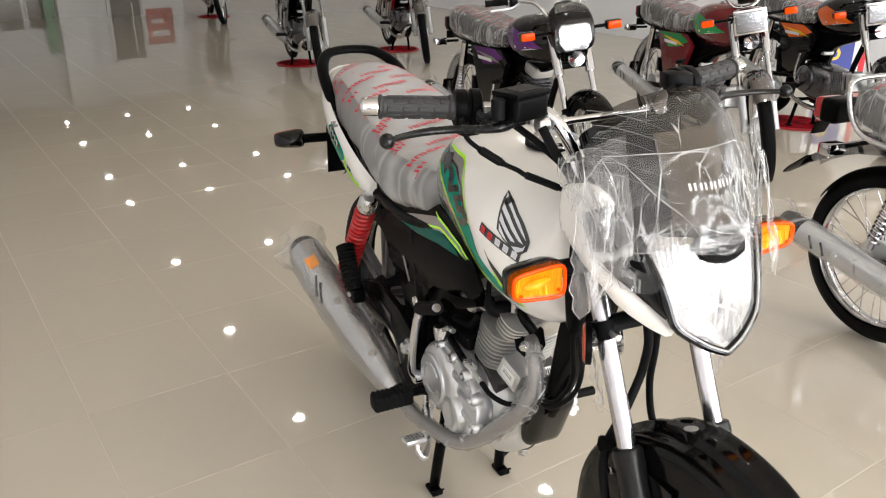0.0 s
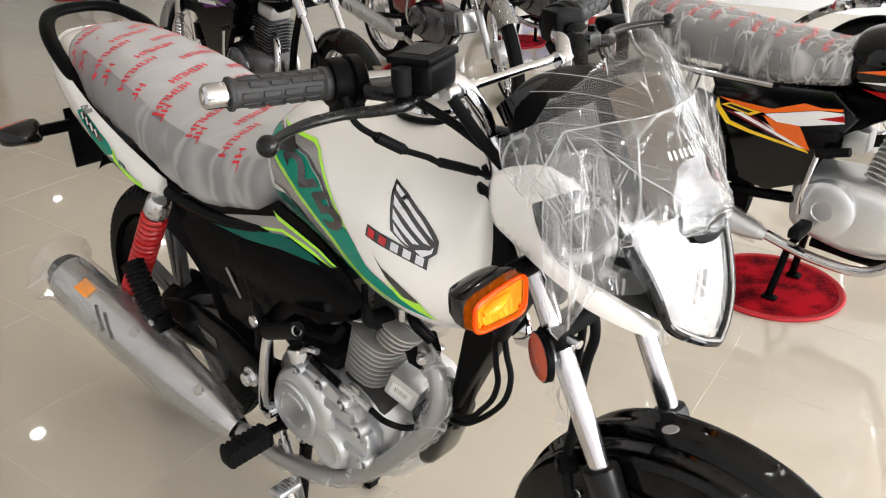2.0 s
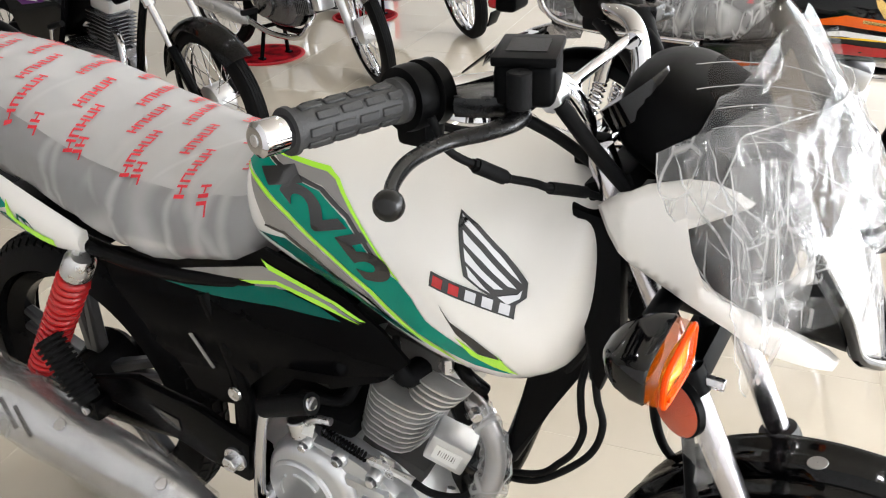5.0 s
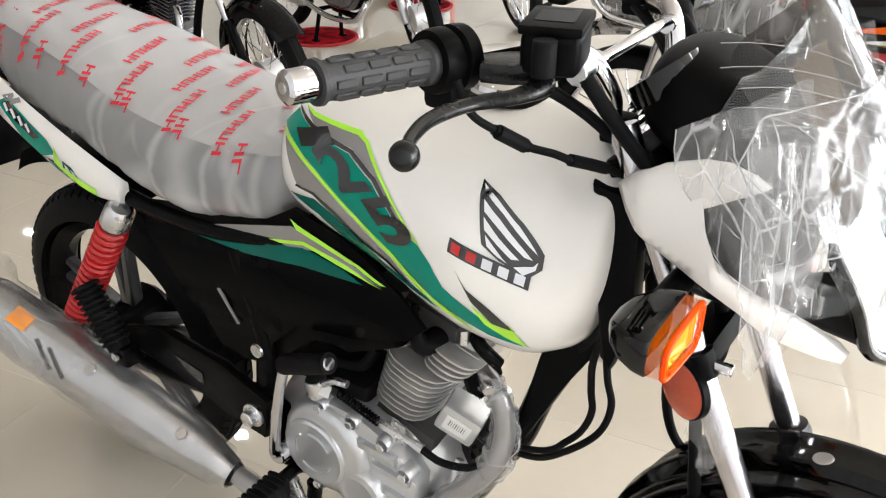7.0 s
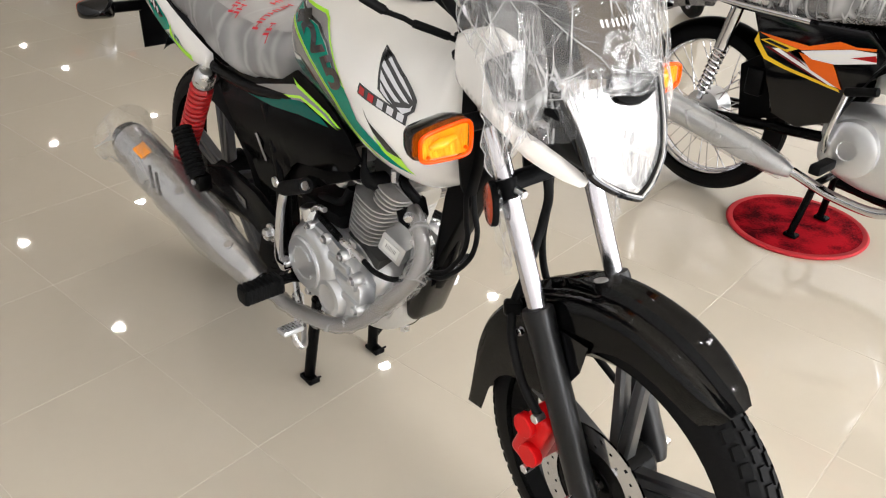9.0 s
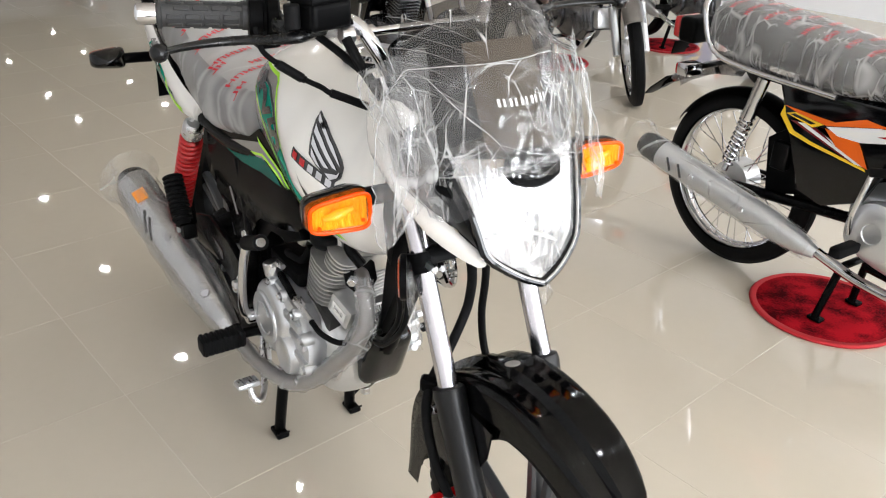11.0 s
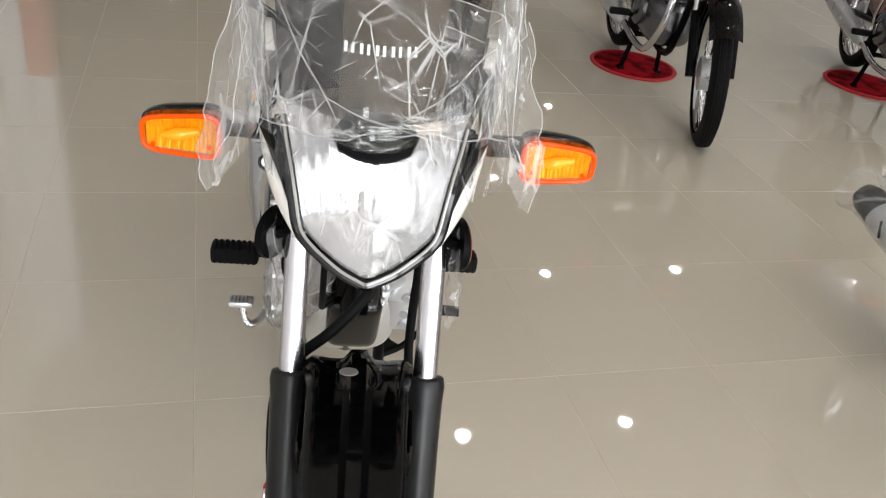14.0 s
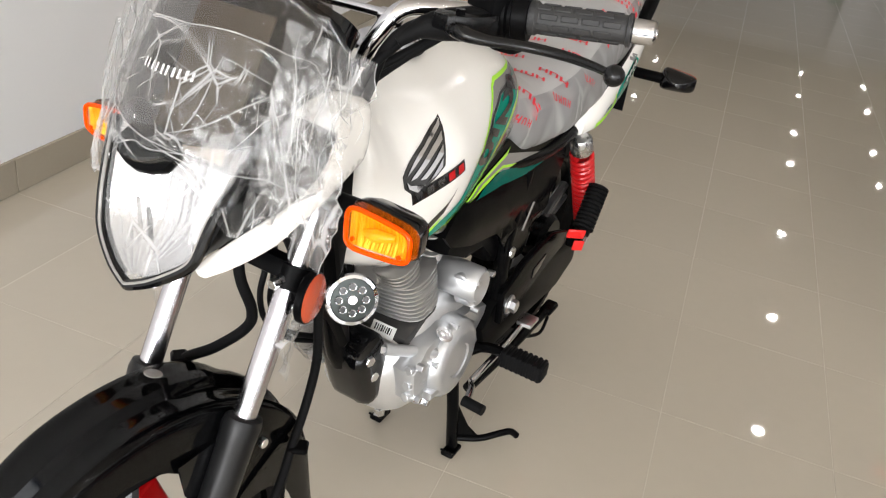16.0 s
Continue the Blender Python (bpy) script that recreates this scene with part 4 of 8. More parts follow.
# grab rail
rail_pts = [V(-0.745, -0.120, 0.862), V(-0.83, -0.122, 0.900), V(-0.92, -0.112, 0.955), V(-0.985, -0.080, 0.985), V(-1.01, -0.035, 0.994)]
rail_pts += [V(p.x, -p.y, p.z) for p in rail_pts[::-1]]
bp_("grab_rail", tube(rail_pts, [0.010, 0.016, 0.017, 0.016, 0.015, 0.015, 0.016, 0.017, 0.016, 0.010], 14, 5, flat=0.75), MATT, "black passenger grab rail")
tl = bp_("tail_lamp", block(Matrix.Translation((-1.012, 0, 0.875)) @ Matrix.Rotation(radians(20), 4, "Y"), 0.05, 0.13, 0.06, 0.015, 3), REDLENS, "red tail lamp")
# rear mudguard and number bracket
rings = []
for k in range(15):
    a = radians(60 + 62 * k / 14)
    r_ = 0.375
    w = 0.068
    rings.append([AX_R + V(math.cos(a) * (r_ - (0.03 if abs(q) > 2 else 0)), w * q / 3, math.sin(a) * (r_ - (0.03 if abs(q) > 2 else 0)) + 0.03) for q in range(-3, 4)])
bm = rings_mesh(rings, False, False)
bmesh.ops.solidify(bm, geom=list(bm.faces), thickness=0.004)
bp_("rear_mudguard", bm, MATT)
bp_("mudflap", plate([(-0.085, 0.0), (0.085, 0.0), (0.095, -0.14), (-0.095, -0.14)], 0.008, Matrix.Translation((-1.005, 0, 0.775)) @ Matrix.Rotation(radians(-12), 4, "Y") @ Matrix.Rotation(radians(90), 4, "Z") @ Matrix.Rotation(radians(90), 4, "X"), 0.003), MATT, "black number plate bracket")


def signal_outline(w, h, s, n=28):
    """A rounded oblong that grows narrower towards its outer end."""
    out = []
    for i in range(n):
        c, q = math.cos(2 * math.pi * i / n), math.sin(2 * math.pi * i / n)
        c, q = math.copysign(abs(c) ** 0.42, c), math.copysign(abs(q) ** 0.42, q)
        out.append((c * w, q * h * (1.0 - 0.17 * s * c)))
    return out


def turn_signal(o, s, face, lens_mat, shell_mat, name="turn_signal", k=1.0):
    """A rectangular indicator on a stalk; o is its middle, face +1 when the lens looks forward."""
    ob = bp_(name, bmesh.new(), shell_mat, "black indicator with an amber lens")
    rings = []
    for f, w, h in ((0.0215, 0.0452, 0.0252), (0.0195, 0.0468, 0.0268), (0.008, 0.0455, 0.0258), (-0.008, 0.0385, 0.0218), (-0.020, 0.028, 0.0155), (-0.028, 0.014, 0.008), (-0.030, 0.004, 0.002)):
        rings.append([o + V(face * f * k, y * k, z * k) for y, z in signal_outline(w, h, s)])
    bm = rings_mesh(rings)
    me = ob.data
    bmesh.ops.recalc_face_normals(bm, faces=bm.faces)
    sharpen(bm, 45)
    bm.to_mesh(me)
    bm.free()
    rings = []
    for f, w, h in ((0.0200, 0.0452, 0.0252), (0.032, 0.0444, 0.0247), (0.038, 0.0405, 0.0218), (0.040, 0.030, 0.013), (0.0405, 0.005, 0.003)):
        rings.append([o + V(face * f * k, y * k, z * k) for y, z in signal_outline(w, h, s)])
    part("lens", rings_mesh(rings), lens_mat, ob, "amber ribbed lens" if face > 0 else "")
    part("stalk", tube([o + V(-0.004, -s * 0.035, 0), o + V(-0.006, -s * 0.105, -0.003)], 0.0135, 12, 1), MATT, ob)
    return ob


for s in (-1, 1):
    sig = turn_signal(V(0.398, s * 0.217, 0.871), s, 1, AMBER_CLEAR, BLACK)
    # a ribbed bowl shines through the clear middle of the lens, inside its deep orange border
    bm = bmesh.new()
    grid = []
    for i in range(57):
        q = i / 28 - 1
        half = 0.0200 * (1.0 - 0.17 * s * q)
        grid.append([bm.verts.new(V(0.398 + 0.0325 - 0.007 * (1 - q * q) * (1 - r * r) + 0.0009 * math.cos(q * 50), 0.217 * s + 0.0385 * q, 0.871 + half * r)) for r in (-1, -0.6, -0.2, 0.2, 0.6, 1)])
    for a, b in zip(grid, grid[1:]):
        for i in range(5):
            bm.faces.new((a[i], b[i], b[i + 1], a[i + 1]))
    part("lamp_bowl", bm, AMBER_BACK, sig, "bright ribbed bowl behind the amber lens")
    rim_pts = [V(0.398 + 0.0365, 0.217 * s + y, 0.871 + z) for y, z in signal_outline(0.0425, 0.0232, s)]
    part("lens_border", tube(rim_pts + rim_pts[:1], 0.0030, 8, 1), AMBER, sig, "deep orange lens border")
    for y in (-0.031, 0.031):
        part("screw", rod((0.398 + 0.037, 0.217 * s + y, 0.871 - 0.012), (0.398 + 0.0405, 0.217 * s + y, 0.871 - 0.012), 0.0028, 10), AMBER, sig)
    # bulb drawn long and yellow to imitate the streak that bulb and bowl reflect
    part("bulb", tube([V(0.4275, s * 0.217 - 0.022, 0.867), V(0.4300, s * 0.217 - 0.004, 0.870), V(0.4275, s * 0.217 + 0.020, 0.874)], [0.004, 0.0080, 0.004], 10, 4), GLOW_YELLOW, sig, "yellow bulb behind the lens")
    turn_signal(V(-0.868, s * 0.232, 0.778), s, -1, AMBER, BLACK, "rear_turn_signal", 0.92)

# side panels with their grey, teal and lime stripes
PANEL = [(-0.505, 0.716), (-0.40, 0.736), (-0.19, 0.768), (-0.135, 0.800), (-0.05, 0.778), (0.045, 0.728), (0.085, 0.694), (0.055, 0.664), (-0.03, 0.634), (-0.14, 0.612), (-0.195, 0.560), (-0.215, 0.512), (-0.305, 0.498), (-0.345, 0.560), (-0.405, 0.630), (-0.46, 0.675)]
panels = {}
for s in (-1, 1):
    bm = bmesh.new()
    own = bmesh.new()
    f = own.faces.new([own.verts.new((x, 0, z)) for x, z in PANEL])
    bmesh.ops.triangulate(own, faces=[f])
    for _ in range(5):
        long = [e for e in own.edges if e.calc_length() > 0.03]
        if long:
            bmesh.ops.subdivide_edges(own, edges=long, cuts=1)
            bmesh.ops.triangulate(own, faces=[f for f in own.faces if len(f.verts) > 3])
    for v in own.verts:
        ridge = max(0.0, 1 - abs((v.co.z - (0.665 + 0.14 * (v.co.x + 0.1))) / 0.07))
        v.co.y = s * (0.120 + 0.016 * ridge ** 0.6 - 0.12 * max(0, v.co.x - 0.0) ** 1.2 + 0.008 * (v.co.z < 0.60))
    bmesh.ops.solidify(own, geom=list(own.faces), thickness=0.006 * s)
    panels[s] = bp_("side_panel", own, PANEL_BLACK, "gloss black side panel", angle=50)
    part("bolt", lathe([(0, 0.0005), (0.0, 0.011), (-0.004, 0.012)], (-0.222, s * 0.140, 0.540), (-0.222, s * 0.2, 0.540), 16), STEEL, panels[s])
    part("slash", plate([(-0.294, 0.627), (-0.288, 0.629), (-0.254, 0.577), (-0.258, 0.575)], 0.003, side_pose(s * 0.1365), 0.001), GREY, panels[s], "short grey slash")
# lower black fairing between side panel and engine
for s in (-1, 1):
    bp_("air_box", plate([(-0.30, 0.655), (0.00, 0.662), (0.03, 0.63), (-0.06, 0.585), (-0.13, 0.60), (-0.17, 0.53), (-0.24, 0.50), (-0.30, 0.56)], 0.05, side_pose(s * 0.088), 0.012), MATT)

# frame
bm = tube([(0.300, 0, 0.90), (0.262, 0, 0.80), (0.215, 0, 0.63), (0.172, 0, 0.48), (0.150, 0, 0.43)], 0.020, 14, 4)
bp_("down_tube", bm, FRAME)
bp_("head_plate", plate([(0.335, 0.93), (0.30, 0.72), (0.235, 0.60), (0.185, 0.485), (0.165, 0.49), (0.20, 0.64), (0.24, 0.78), (0.27, 0.92)], 0.056, side_pose(0), 0.01), MATT)
for s in (-1, 1):
    bp_("tank_scoop", plate([(0.268, 0.93), (0.325, 0.92), (0.335, 0.78), (0.315, 0.70), (0.30, 0.715), (0.29, 0.80)], 0.03, side_pose(s * 0.070), 0.008), MATT)
    bp_("seat_rail", tube([(-0.12, s * 0.105, 0.745), (-0.35, s * 0.118, 0.712), (-0.60, s * 0.115, 0.735), (-0.90, s * 0.085, 0.83)], 0.014, 12, 4), FRAME)
    bp_("frame_strut", tube([(-0.21, s * 0.10, 0.30), (-0.23, s * 0.118, 0.42), (-0.22, s * 0.118, 0.56), (-0.26, s * 0.115, 0.70)], 0.018, 12, 4), FRAME)
    bracket = bp_("peg_bracket", plate([(-0.20, 0.455), (-0.215, 0.375), (-0.30, 0.385), (-0.43, 0.428), (-0.535, 0.430), (-0.545, 0.465), (-0.44, 0.500), (-0.30, 0.488)], 0.018, side_pose(s * 0.140), 0.006), FRAME, "black cast peg bracket")
    part("bolt", rod((-0.233, s * 0.146, 0.418), (-0.233, s * 0.168, 0.418), 0.014, 6), STEEL, bracket)
    part("washer", rod((-0.233, s * 0.146, 0.418), (-0.233, s * 0.154, 0.418), 0.021, 20), STEEL, bracket)
    part("recess", plate([(-0.41, 0.462), (-0.345, 0.452), (-0.345, 0.428), (-0.38, 0.438)], 0.004, side_pose(s * 0.1495), 0.001), INK, bracket)
    bp_("swing_arm", tube([(-0.20, s * 0.085, 0.395), (-0.45, s * 0.088, 0.358), (-0.735, s * 0.088, 0.322)], 0.022, 12, 3, flat=1.2), FRAME)
    # shock absorber
    a, b = V(-0.492, s * 0.142, 0.708), V(-0.715, s * 0.145, 0.395)
    shock = bp_("shock_absorber", rod(a, b, 0.016), CHROME, "shock absorber with a red spring")
    d = (b - a).normalized()
    side = d.cross(V(0, 1, 0)).normalized()
    up = d.cross(side)
    L = (b - a).length
    turns = 17
    pts = [a + d * (0.050 + (L - 0.10) * i / (turns * 12)) + 0.0225 * (math.cos(i / 12 * 2 * math.pi) * side + math.sin(i / 12 * 2 * math.pi) * up) for i in range(turns * 12 + 1)]
    part("spring", tube(pts, 0.0056, 8, 1), SPRING_RED, shock, "red coil spring")
    part("spring_cup", lathe([(0.0, 0.001), (0.0, 0.016), (0.010, 0.024), (0.042, 0.025), (0.046, 0.016)], a - d * 0.005, b, 24), STEEL, shock)
    part("sleeve", rod(a + d * 0.05, b - d * 0.04, 0.0160), SPRING_RED, shock)
    # folded passenger peg
    a, b = V(-0.572, s * 0.186, 0.562 + (0.022 if s > 0 else 0)), V(-0.500, s * 0.190, 0.462 + (0.030 if s > 0 else 0))
    peg = bp_("passenger_peg", tube([a, b], 0.019, 14, 1), RUBBER, "black rubber passenger footrest, folded up")
    for k in range(11):
        c = a + (b - a) * (k + 0.5) / 12
        part("rib", rod(c - (b - a) * 0.022, c + (b - a) * 0.026, 0.0245, 14), RUBBER, peg)
    part("hinge", block(Matrix.Translation(b + V(0.004, -s * 0.008, -0.012)), 0.034, 0.034, 0.04, 0.006, 2), FRAME, peg)
    part("hinge_bolt", rod(b + V(0.004, s * 0.012, -0.008), b + V(0.004, s * 0.018, -0.008), 0.007, 10), STEEL, peg)
    # rider's peg
    x0 = -0.150 if s < 0 else -0.165
    peg = bp_("foot_peg", block(Matrix.Translation((x0, s * 0.229, 0.345)), 0.038, 0.096, 0.036, 0.008, 2), RUBBER, "black ribbed rubber footrest")
    for k in range(8):
        part("rib", block(Matrix.Translation((x0, s * (0.190 + 0.0112 * k), 0.346)), 0.0392, 0.0082, 0.0372, 0.002, 1), RUBBER, peg)
    part("arm", tube([(x0 + 0.0, s * 0.19, 0.350), (x0 - 0.005, s * 0.13, 0.335), (x0 + 0.03, s * 0.08, 0.29)], 0.011, 10, 3), FRAME, peg)
bp_("engine_cradle", tube([(0.085, 0, 0.325), (0.05, 0, 0.288), (0.0, 0, 0.275), (-0.15, 0, 0.28), (-0.22, 0, 0.33)], 0.020, 12, 4), FRAME)
tag = bp_("warning_tag", block(Matrix.Translation((-0.462, 0.190, 0.506)) @ Matrix.Rotation(radians(35), 4, "Z") @ Matrix.Rotation(radians(20), 4, "Y"), 0.006, 0.040, 0.026, 0.002, 1), TAG_RED, "red plastic tag clipped to the peg")
part("flag", block(Matrix.Translation((-0.456, 0.202, 0.484)) @ Matrix.Rotation(radians(40), 4, "Z") @ Matrix.Rotation(radians(10), 4, "Y"), 0.004, 0.024, 0.026, 0.001, 1), TAG_RED, tag)

# exhaust: header wrapped in film, muffler with heat shield
HEAD_PTS = [(0.095, -0.030, 0.590), (0.132, -0.040, 0.578), (0.158, -0.047, 0.548), (0.168, -0.053, 0.508), (0.165, -0.068, 0.470), (0.146, -0.082, 0.436), (0.112, -0.098, 0.394), (0.062, -0.112, 0.340), (0.010, -0.128, 0.300), (-0.05, -0.140, 0.278), (-0.12, -0.149, 0.266), (-0.20, -0.154, 0.256), (-0.31, -0.163, 0.275)]
PIPE_STEEL = surface('heat_browned_pipe_steel', (0.30, 0.285, 0.28), 0.3, vary=0.2, scale=14, metal=0.9)
exhaust = bp_("exhaust", tube(HEAD_PTS, 0.0150, 16, 6), PIPE_STEEL, "exhaust with a silver muffler wrapped in clear film")
part("flange", plate([(-0.034, -0.016), (-0.016, -0.030), (0.016, -0.030), (0.034, -0.016), (0.034, 0.016), (0.016, 0.03), (-0.016, 0.03), (-0.034, 0.016)], 0.012, Matrix.Translation((0.118, -0.038, 0.585)) @ Matrix.Rotation(radians(70), 4, "Y") @ Matrix.Rotation(radians(20), 4, "X"), 0.004), MATT, exhaust)
path = smooth_path(HEAD_PTS[1:], 12)
rings = []
for i, p in enumerate(path):
    d = (path[min(i + 1, len(path) - 1)] - path[max(i - 1, 0)]).normalized()
    sd = d.cross(V(0, 1, 0)).normalized()
    up = d.cross(sd)
    ring = []
    for k in range(20):
        a = 2 * math.pi * k / 20
        r_ = 0.0185 + 0.006 * math.exp(-((i - 34) / 16) ** 2) + 0.0014 * math.sin(i * 0.95 + 0.8 * math.sin(a)) + 0.003 * noise.noise(V(i * 0.45, math.cos(a) * 1.6, math.sin(a) * 1.6))
        ring.append(p + r_ * (math.cos(a) * sd + math.sin(a) * up))
    rings.append(ring)
part("pipe_wrap", rings_mesh(rings, False), PIPE_FILM, exhaust, "clear film wound round the pipe", angle=80)
MA, MB = V(-0.285, -0.161, 0.266), V(-0.850, -0.226, 0.456)
MD = (MB - MA).normalized()
MS = MD.cross(V(0, 0, 1)).normalized()
MU = MS.cross(MD).normalized()


def muffler_ring(h, w, t, dz=0.0, n=28):
    c = MA + MD * h
    return [c + MS * (w * math.copysign(abs(math.cos(2 * math.pi * k / n)) ** 0.85, math.cos(2 * math.pi * k / n))) + MU * (t * math.copysign(abs(math.sin(2 * math.pi * k / n)) ** 0.85, math.sin(2 * math.pi * k / n)) + dz) for k in range(n)]


part("muffler", rings_mesh([muffler_ring(h, w, t) for h, w, t in ((0, 0.020, 0.020), (0.03, 0.028, 0.030), (0.12, 0.040, 0.043), (0.25, 0.045, 0.050), (0.45, 0.047, 0.054), (0.54, 0.047, 0.054))]), FRAME, exhaust, "black muffler body")
part("end_cap", rings_mesh([muffler_ring(h, w, t) for h, w, t in ((0.53, 0.048, 0.055), (0.575, 0.047, 0.054), (0.598, 0.040, 0.047), (0.606, 0.026, 0.030), (0.600, 0.018, 0.018))]), BLACK, exhaust, "black muffler end cap")
# heat shield: the outer half, silver, with bolts and slots
rings = []
for h, w, t in ((0.005, 0.0265, 0.0275), (0.04, 0.034, 0.037), (0.09, 0.043, 0.048), (0.2, 0.050, 0.057), (0.35, 0.053, 0.061), (0.47, 0.054, 0.062), (0.55, 0.053, 0.060), (0.572, 0.050, 0.056)):
    c = MA + MD * h
    rings.append([c + MS * w * math.cos(a) + MU * t * math.sin(a) for a in [math.pi * (0.5 + (k / 18 - 0.5) * 1.36) + (math.pi if MS.y > 0 else 0) - math.pi / 2 for k in range(19)]])
bm = rings_mesh(rings, False, False)
bmesh.ops.solidify(bm, geom=list(bm.faces), thickness=0.0025)
shield = part("heat_shield", bm, SHIELD, exhaust, "silver heat shield")
side_sign = -1 if MS.y > 0 else 1
shield_tree = tree_of(shield)


def on_shield(h, a):
    """A place on the shield: h along it, a round it in degrees from straight outwards."""
    c = MA + MD * h
    d = (MS * side_sign * math.cos(radians(a)) + MU * math.sin(radians(a))).normalized()
    hit, nor, _, _ = shield_tree.ray_cast(c + d * 0.2, -d)
    return (hit if hit is not None else c + d * 0.055), d


for h in (0.107, 0.308):
    p, d = on_shield(h, 62)
    part("screw", rod(p - d * 0.004, p + d * 0.004, 0.0105, 14), CHROME, exhaust)
for h in (0.375, 0.405):
    p, d = on_shield(h + 0.02, 52)
    q, _ = on_shield(h - 0.03, 18)
    part("slot", tube([p + d * 0.001, (p + q) / 2 + d * 0.003, q + d * 0.001], 0.0035, 6, 2), INK, exhaust)
p, d = on_shield(0.474, 64)
m = Matrix((MD, d.cross(MD), d)).transposed().to_4x4()
m.translation = p + d * 0.002
part("sticker", plate([(-0.021, -0.016), (0.021, -0.016), (0.021, 0.016), (-0.021, 0.016)], 0.0015, m, 0.0004), ORANGE_STICKER, exhaust, "orange paper sticker")
rings = []
for i in range(30):
    h = 0.03 + (0.61 - 0.03) * i / 29
    ring = []
    for k in range(28):
        a = 2 * math.pi * k / 28
        g = 1.0 if i < 28 else (1.12 if i == 28 else 1.4)
        w = (0.036 + 0.022 * min(1, i / 8)) * g + 0.004 * noise.noise(V(i * 0.35, math.cos(a) * 2, math.sin(a) * 2))
        t = (0.040 + 0.026 * min(1, i / 8)) * g + 0.005 * noise.noise(V(i * 0.5, math.cos(a) * 2 + 7, math.sin(a) * 2))
        ring.append(MA + MD * h + MS * w * math.cos(a) + MU * t * math.sin(a))
    rings.append(ring)
part("muffler_wrap", rings_mesh(rings, False), MUFFLER_FILM, exhaust, "clear film round the muffler", angle=80)

# ---- engine ----
engine = bp_("engine", body([(-0.245, 0.05, 0.42, 0.33, 0.5, 3), (-0.22, 0.095, 0.455, 0.295, 0.5, 3.5), (-0.12, 0.100, 0.490, 0.275, 0.5, 4), (0.0, 0.098, 0.485, 0.270, 0.5, 4), (0.07, 0.085, 0.450, 0.285, 0.5, 3.6), (0.105, 0.05, 0.41, 0.32, 0.5, 3)], 32, 4), ALLOY, "silver single-cylinder engine")


def ep(name, bm, mat, label="", angle=38):
    return part(name, bm, mat, engine, label, angle)


# clutch side
ep("case_cover", plate([(-0.188, 0.395), (-0.172, 0.450), (-0.115, 0.492), (-0.035, 0.488), (0.030, 0.462), (0.066, 0.410), (0.062, 0.345), (0.022, 0.304), (-0.045, 0.298), (-0.115, 0.312), (-0.168, 0.348)], 0.045, side_pose(-0.104), 0.010), SILVER)
ep("clutch_cover", lathe([(0, 0.084), (0.024, 0.082), (0.032, 0.076), (0.036, 0.066), (0.037, 0.0005)], (-0.100, -0.106, 0.402), (-0.100, -1, 0.402), 40), SILVER, "silver round clutch cover")
ep("cover_disc", lathe([(0, 0.060), (0.007, 0.059), (0.010, 0.055), (0.008, 0.050), (0.009, 0.0005)], (-0.112, -0.139, 0.398), (-0.112, -1, 0.398), 36), SILVER)
bm = bmesh.new()
for a0, a1 in ((30, 100), (130, 200), (230, 330)):
    tube([V(-0.112 + 0.036 * math.cos(radians(a0 + (a1 - a0) * k / 6)), -0.1485, 0.398 + 0.036 * math.sin(radians(a0 + (a1 - a0) * k / 6))) for k in range(7)], 0.0022, 6, 1, bm)
ep("cast_mark", bm, SILVER)
ep("oil_filter_cover", lathe([(0, 0.048), (0.028, 0.046), (0.036, 0.040), (0.038, 0.030), (0.036, 0.026), (0.037, 0.0005)], (-0.030, -0.106, 0.352), (-0.030, -1, 0.352), 36), SILVER)
for z0, z1, x0, x1 in ((0.440, 0.456, -0.035, 0.035), (0.412, 0.424, -0.010, 0.058), (0.372, 0.384, 0.010, 0.062)):
    ep("case_rib", plate([(x0, z0), (x1, z0 - 0.006), (x1, z1 - 0.006), (x0, z1)], 0.022, side_pose(-0.124), 0.005), SILVER)
for x, z in ((-0.105, 0.482), (-0.045, 0.480), (0.012, 0.466), (0.050, 0.428), (0.056, 0.362), (0.020, 0.312), (-0.055, 0.306), (-0.120, 0.320), (-0.168, 0.368)):
    ep("screw_boss", lathe([(0, 0.014), (0.020, 0.013), (0.024, 0.010)], (x, -0.110, z), (x, -1, z), 16), SILVER)
    ep("case_screw", rod((x, -0.126, z), (x, -0.140, z), 0.0075, 6), STEEL)
ep("front_bracket", plate([(0.035, 0.320), (0.105, 0.350), (0.125, 0.385), (0.105, 0.40), (0.06, 0.36)], 0.010, side_pose(-0.085), 0.002), STEEL)
ep("oil_pipe", tube([(0.03, -0.118, 0.315), (0.065, -0.110, 0.335), (0.095, -0.085, 0.375), (0.10, -0.06, 0.43)], 0.0065, 8, 4), STEEL)
ep("oil_filler", rod((-0.118, -0.118, 0.490), (-0.122, -0.120, 0.520), 0.017, 18), STEEL)
ep("clutch_arm", tube([(-0.105, -0.12, 0.515), (-0.085, -0.12, 0.532), (-0.06, -0.118, 0.535)], 0.006, 8, 3), STEEL)
ep("paper_tag", plate([(-0.012, -0.009), (0.012, -0.009), (0.012, 0.009), (-0.012, 0.009)], 0.001, Matrix.Translation((-0.100, -0.126, 0.512)) @ Matrix.Rotation(radians(60), 4, "X"), 0.0), LABEL)
pts = []
a, b = V(-0.078, -0.118, 0.512), V(0.000, -0.122, 0.496)
for i in range(14 * 10 + 1):
    t = i / 140
    d = (b - a).normalized()
    pts.append(a + (b - a) * t + 0.0058 * (math.cos(i / 10 * 2 * math.pi) * V(0, 1, 0) + math.sin(i / 10 * 2 * math.pi) * d.cross(V(0, 1, 0))))
ep("return_spring", tube(pts, 0.0021, 6, 1), FRAME)
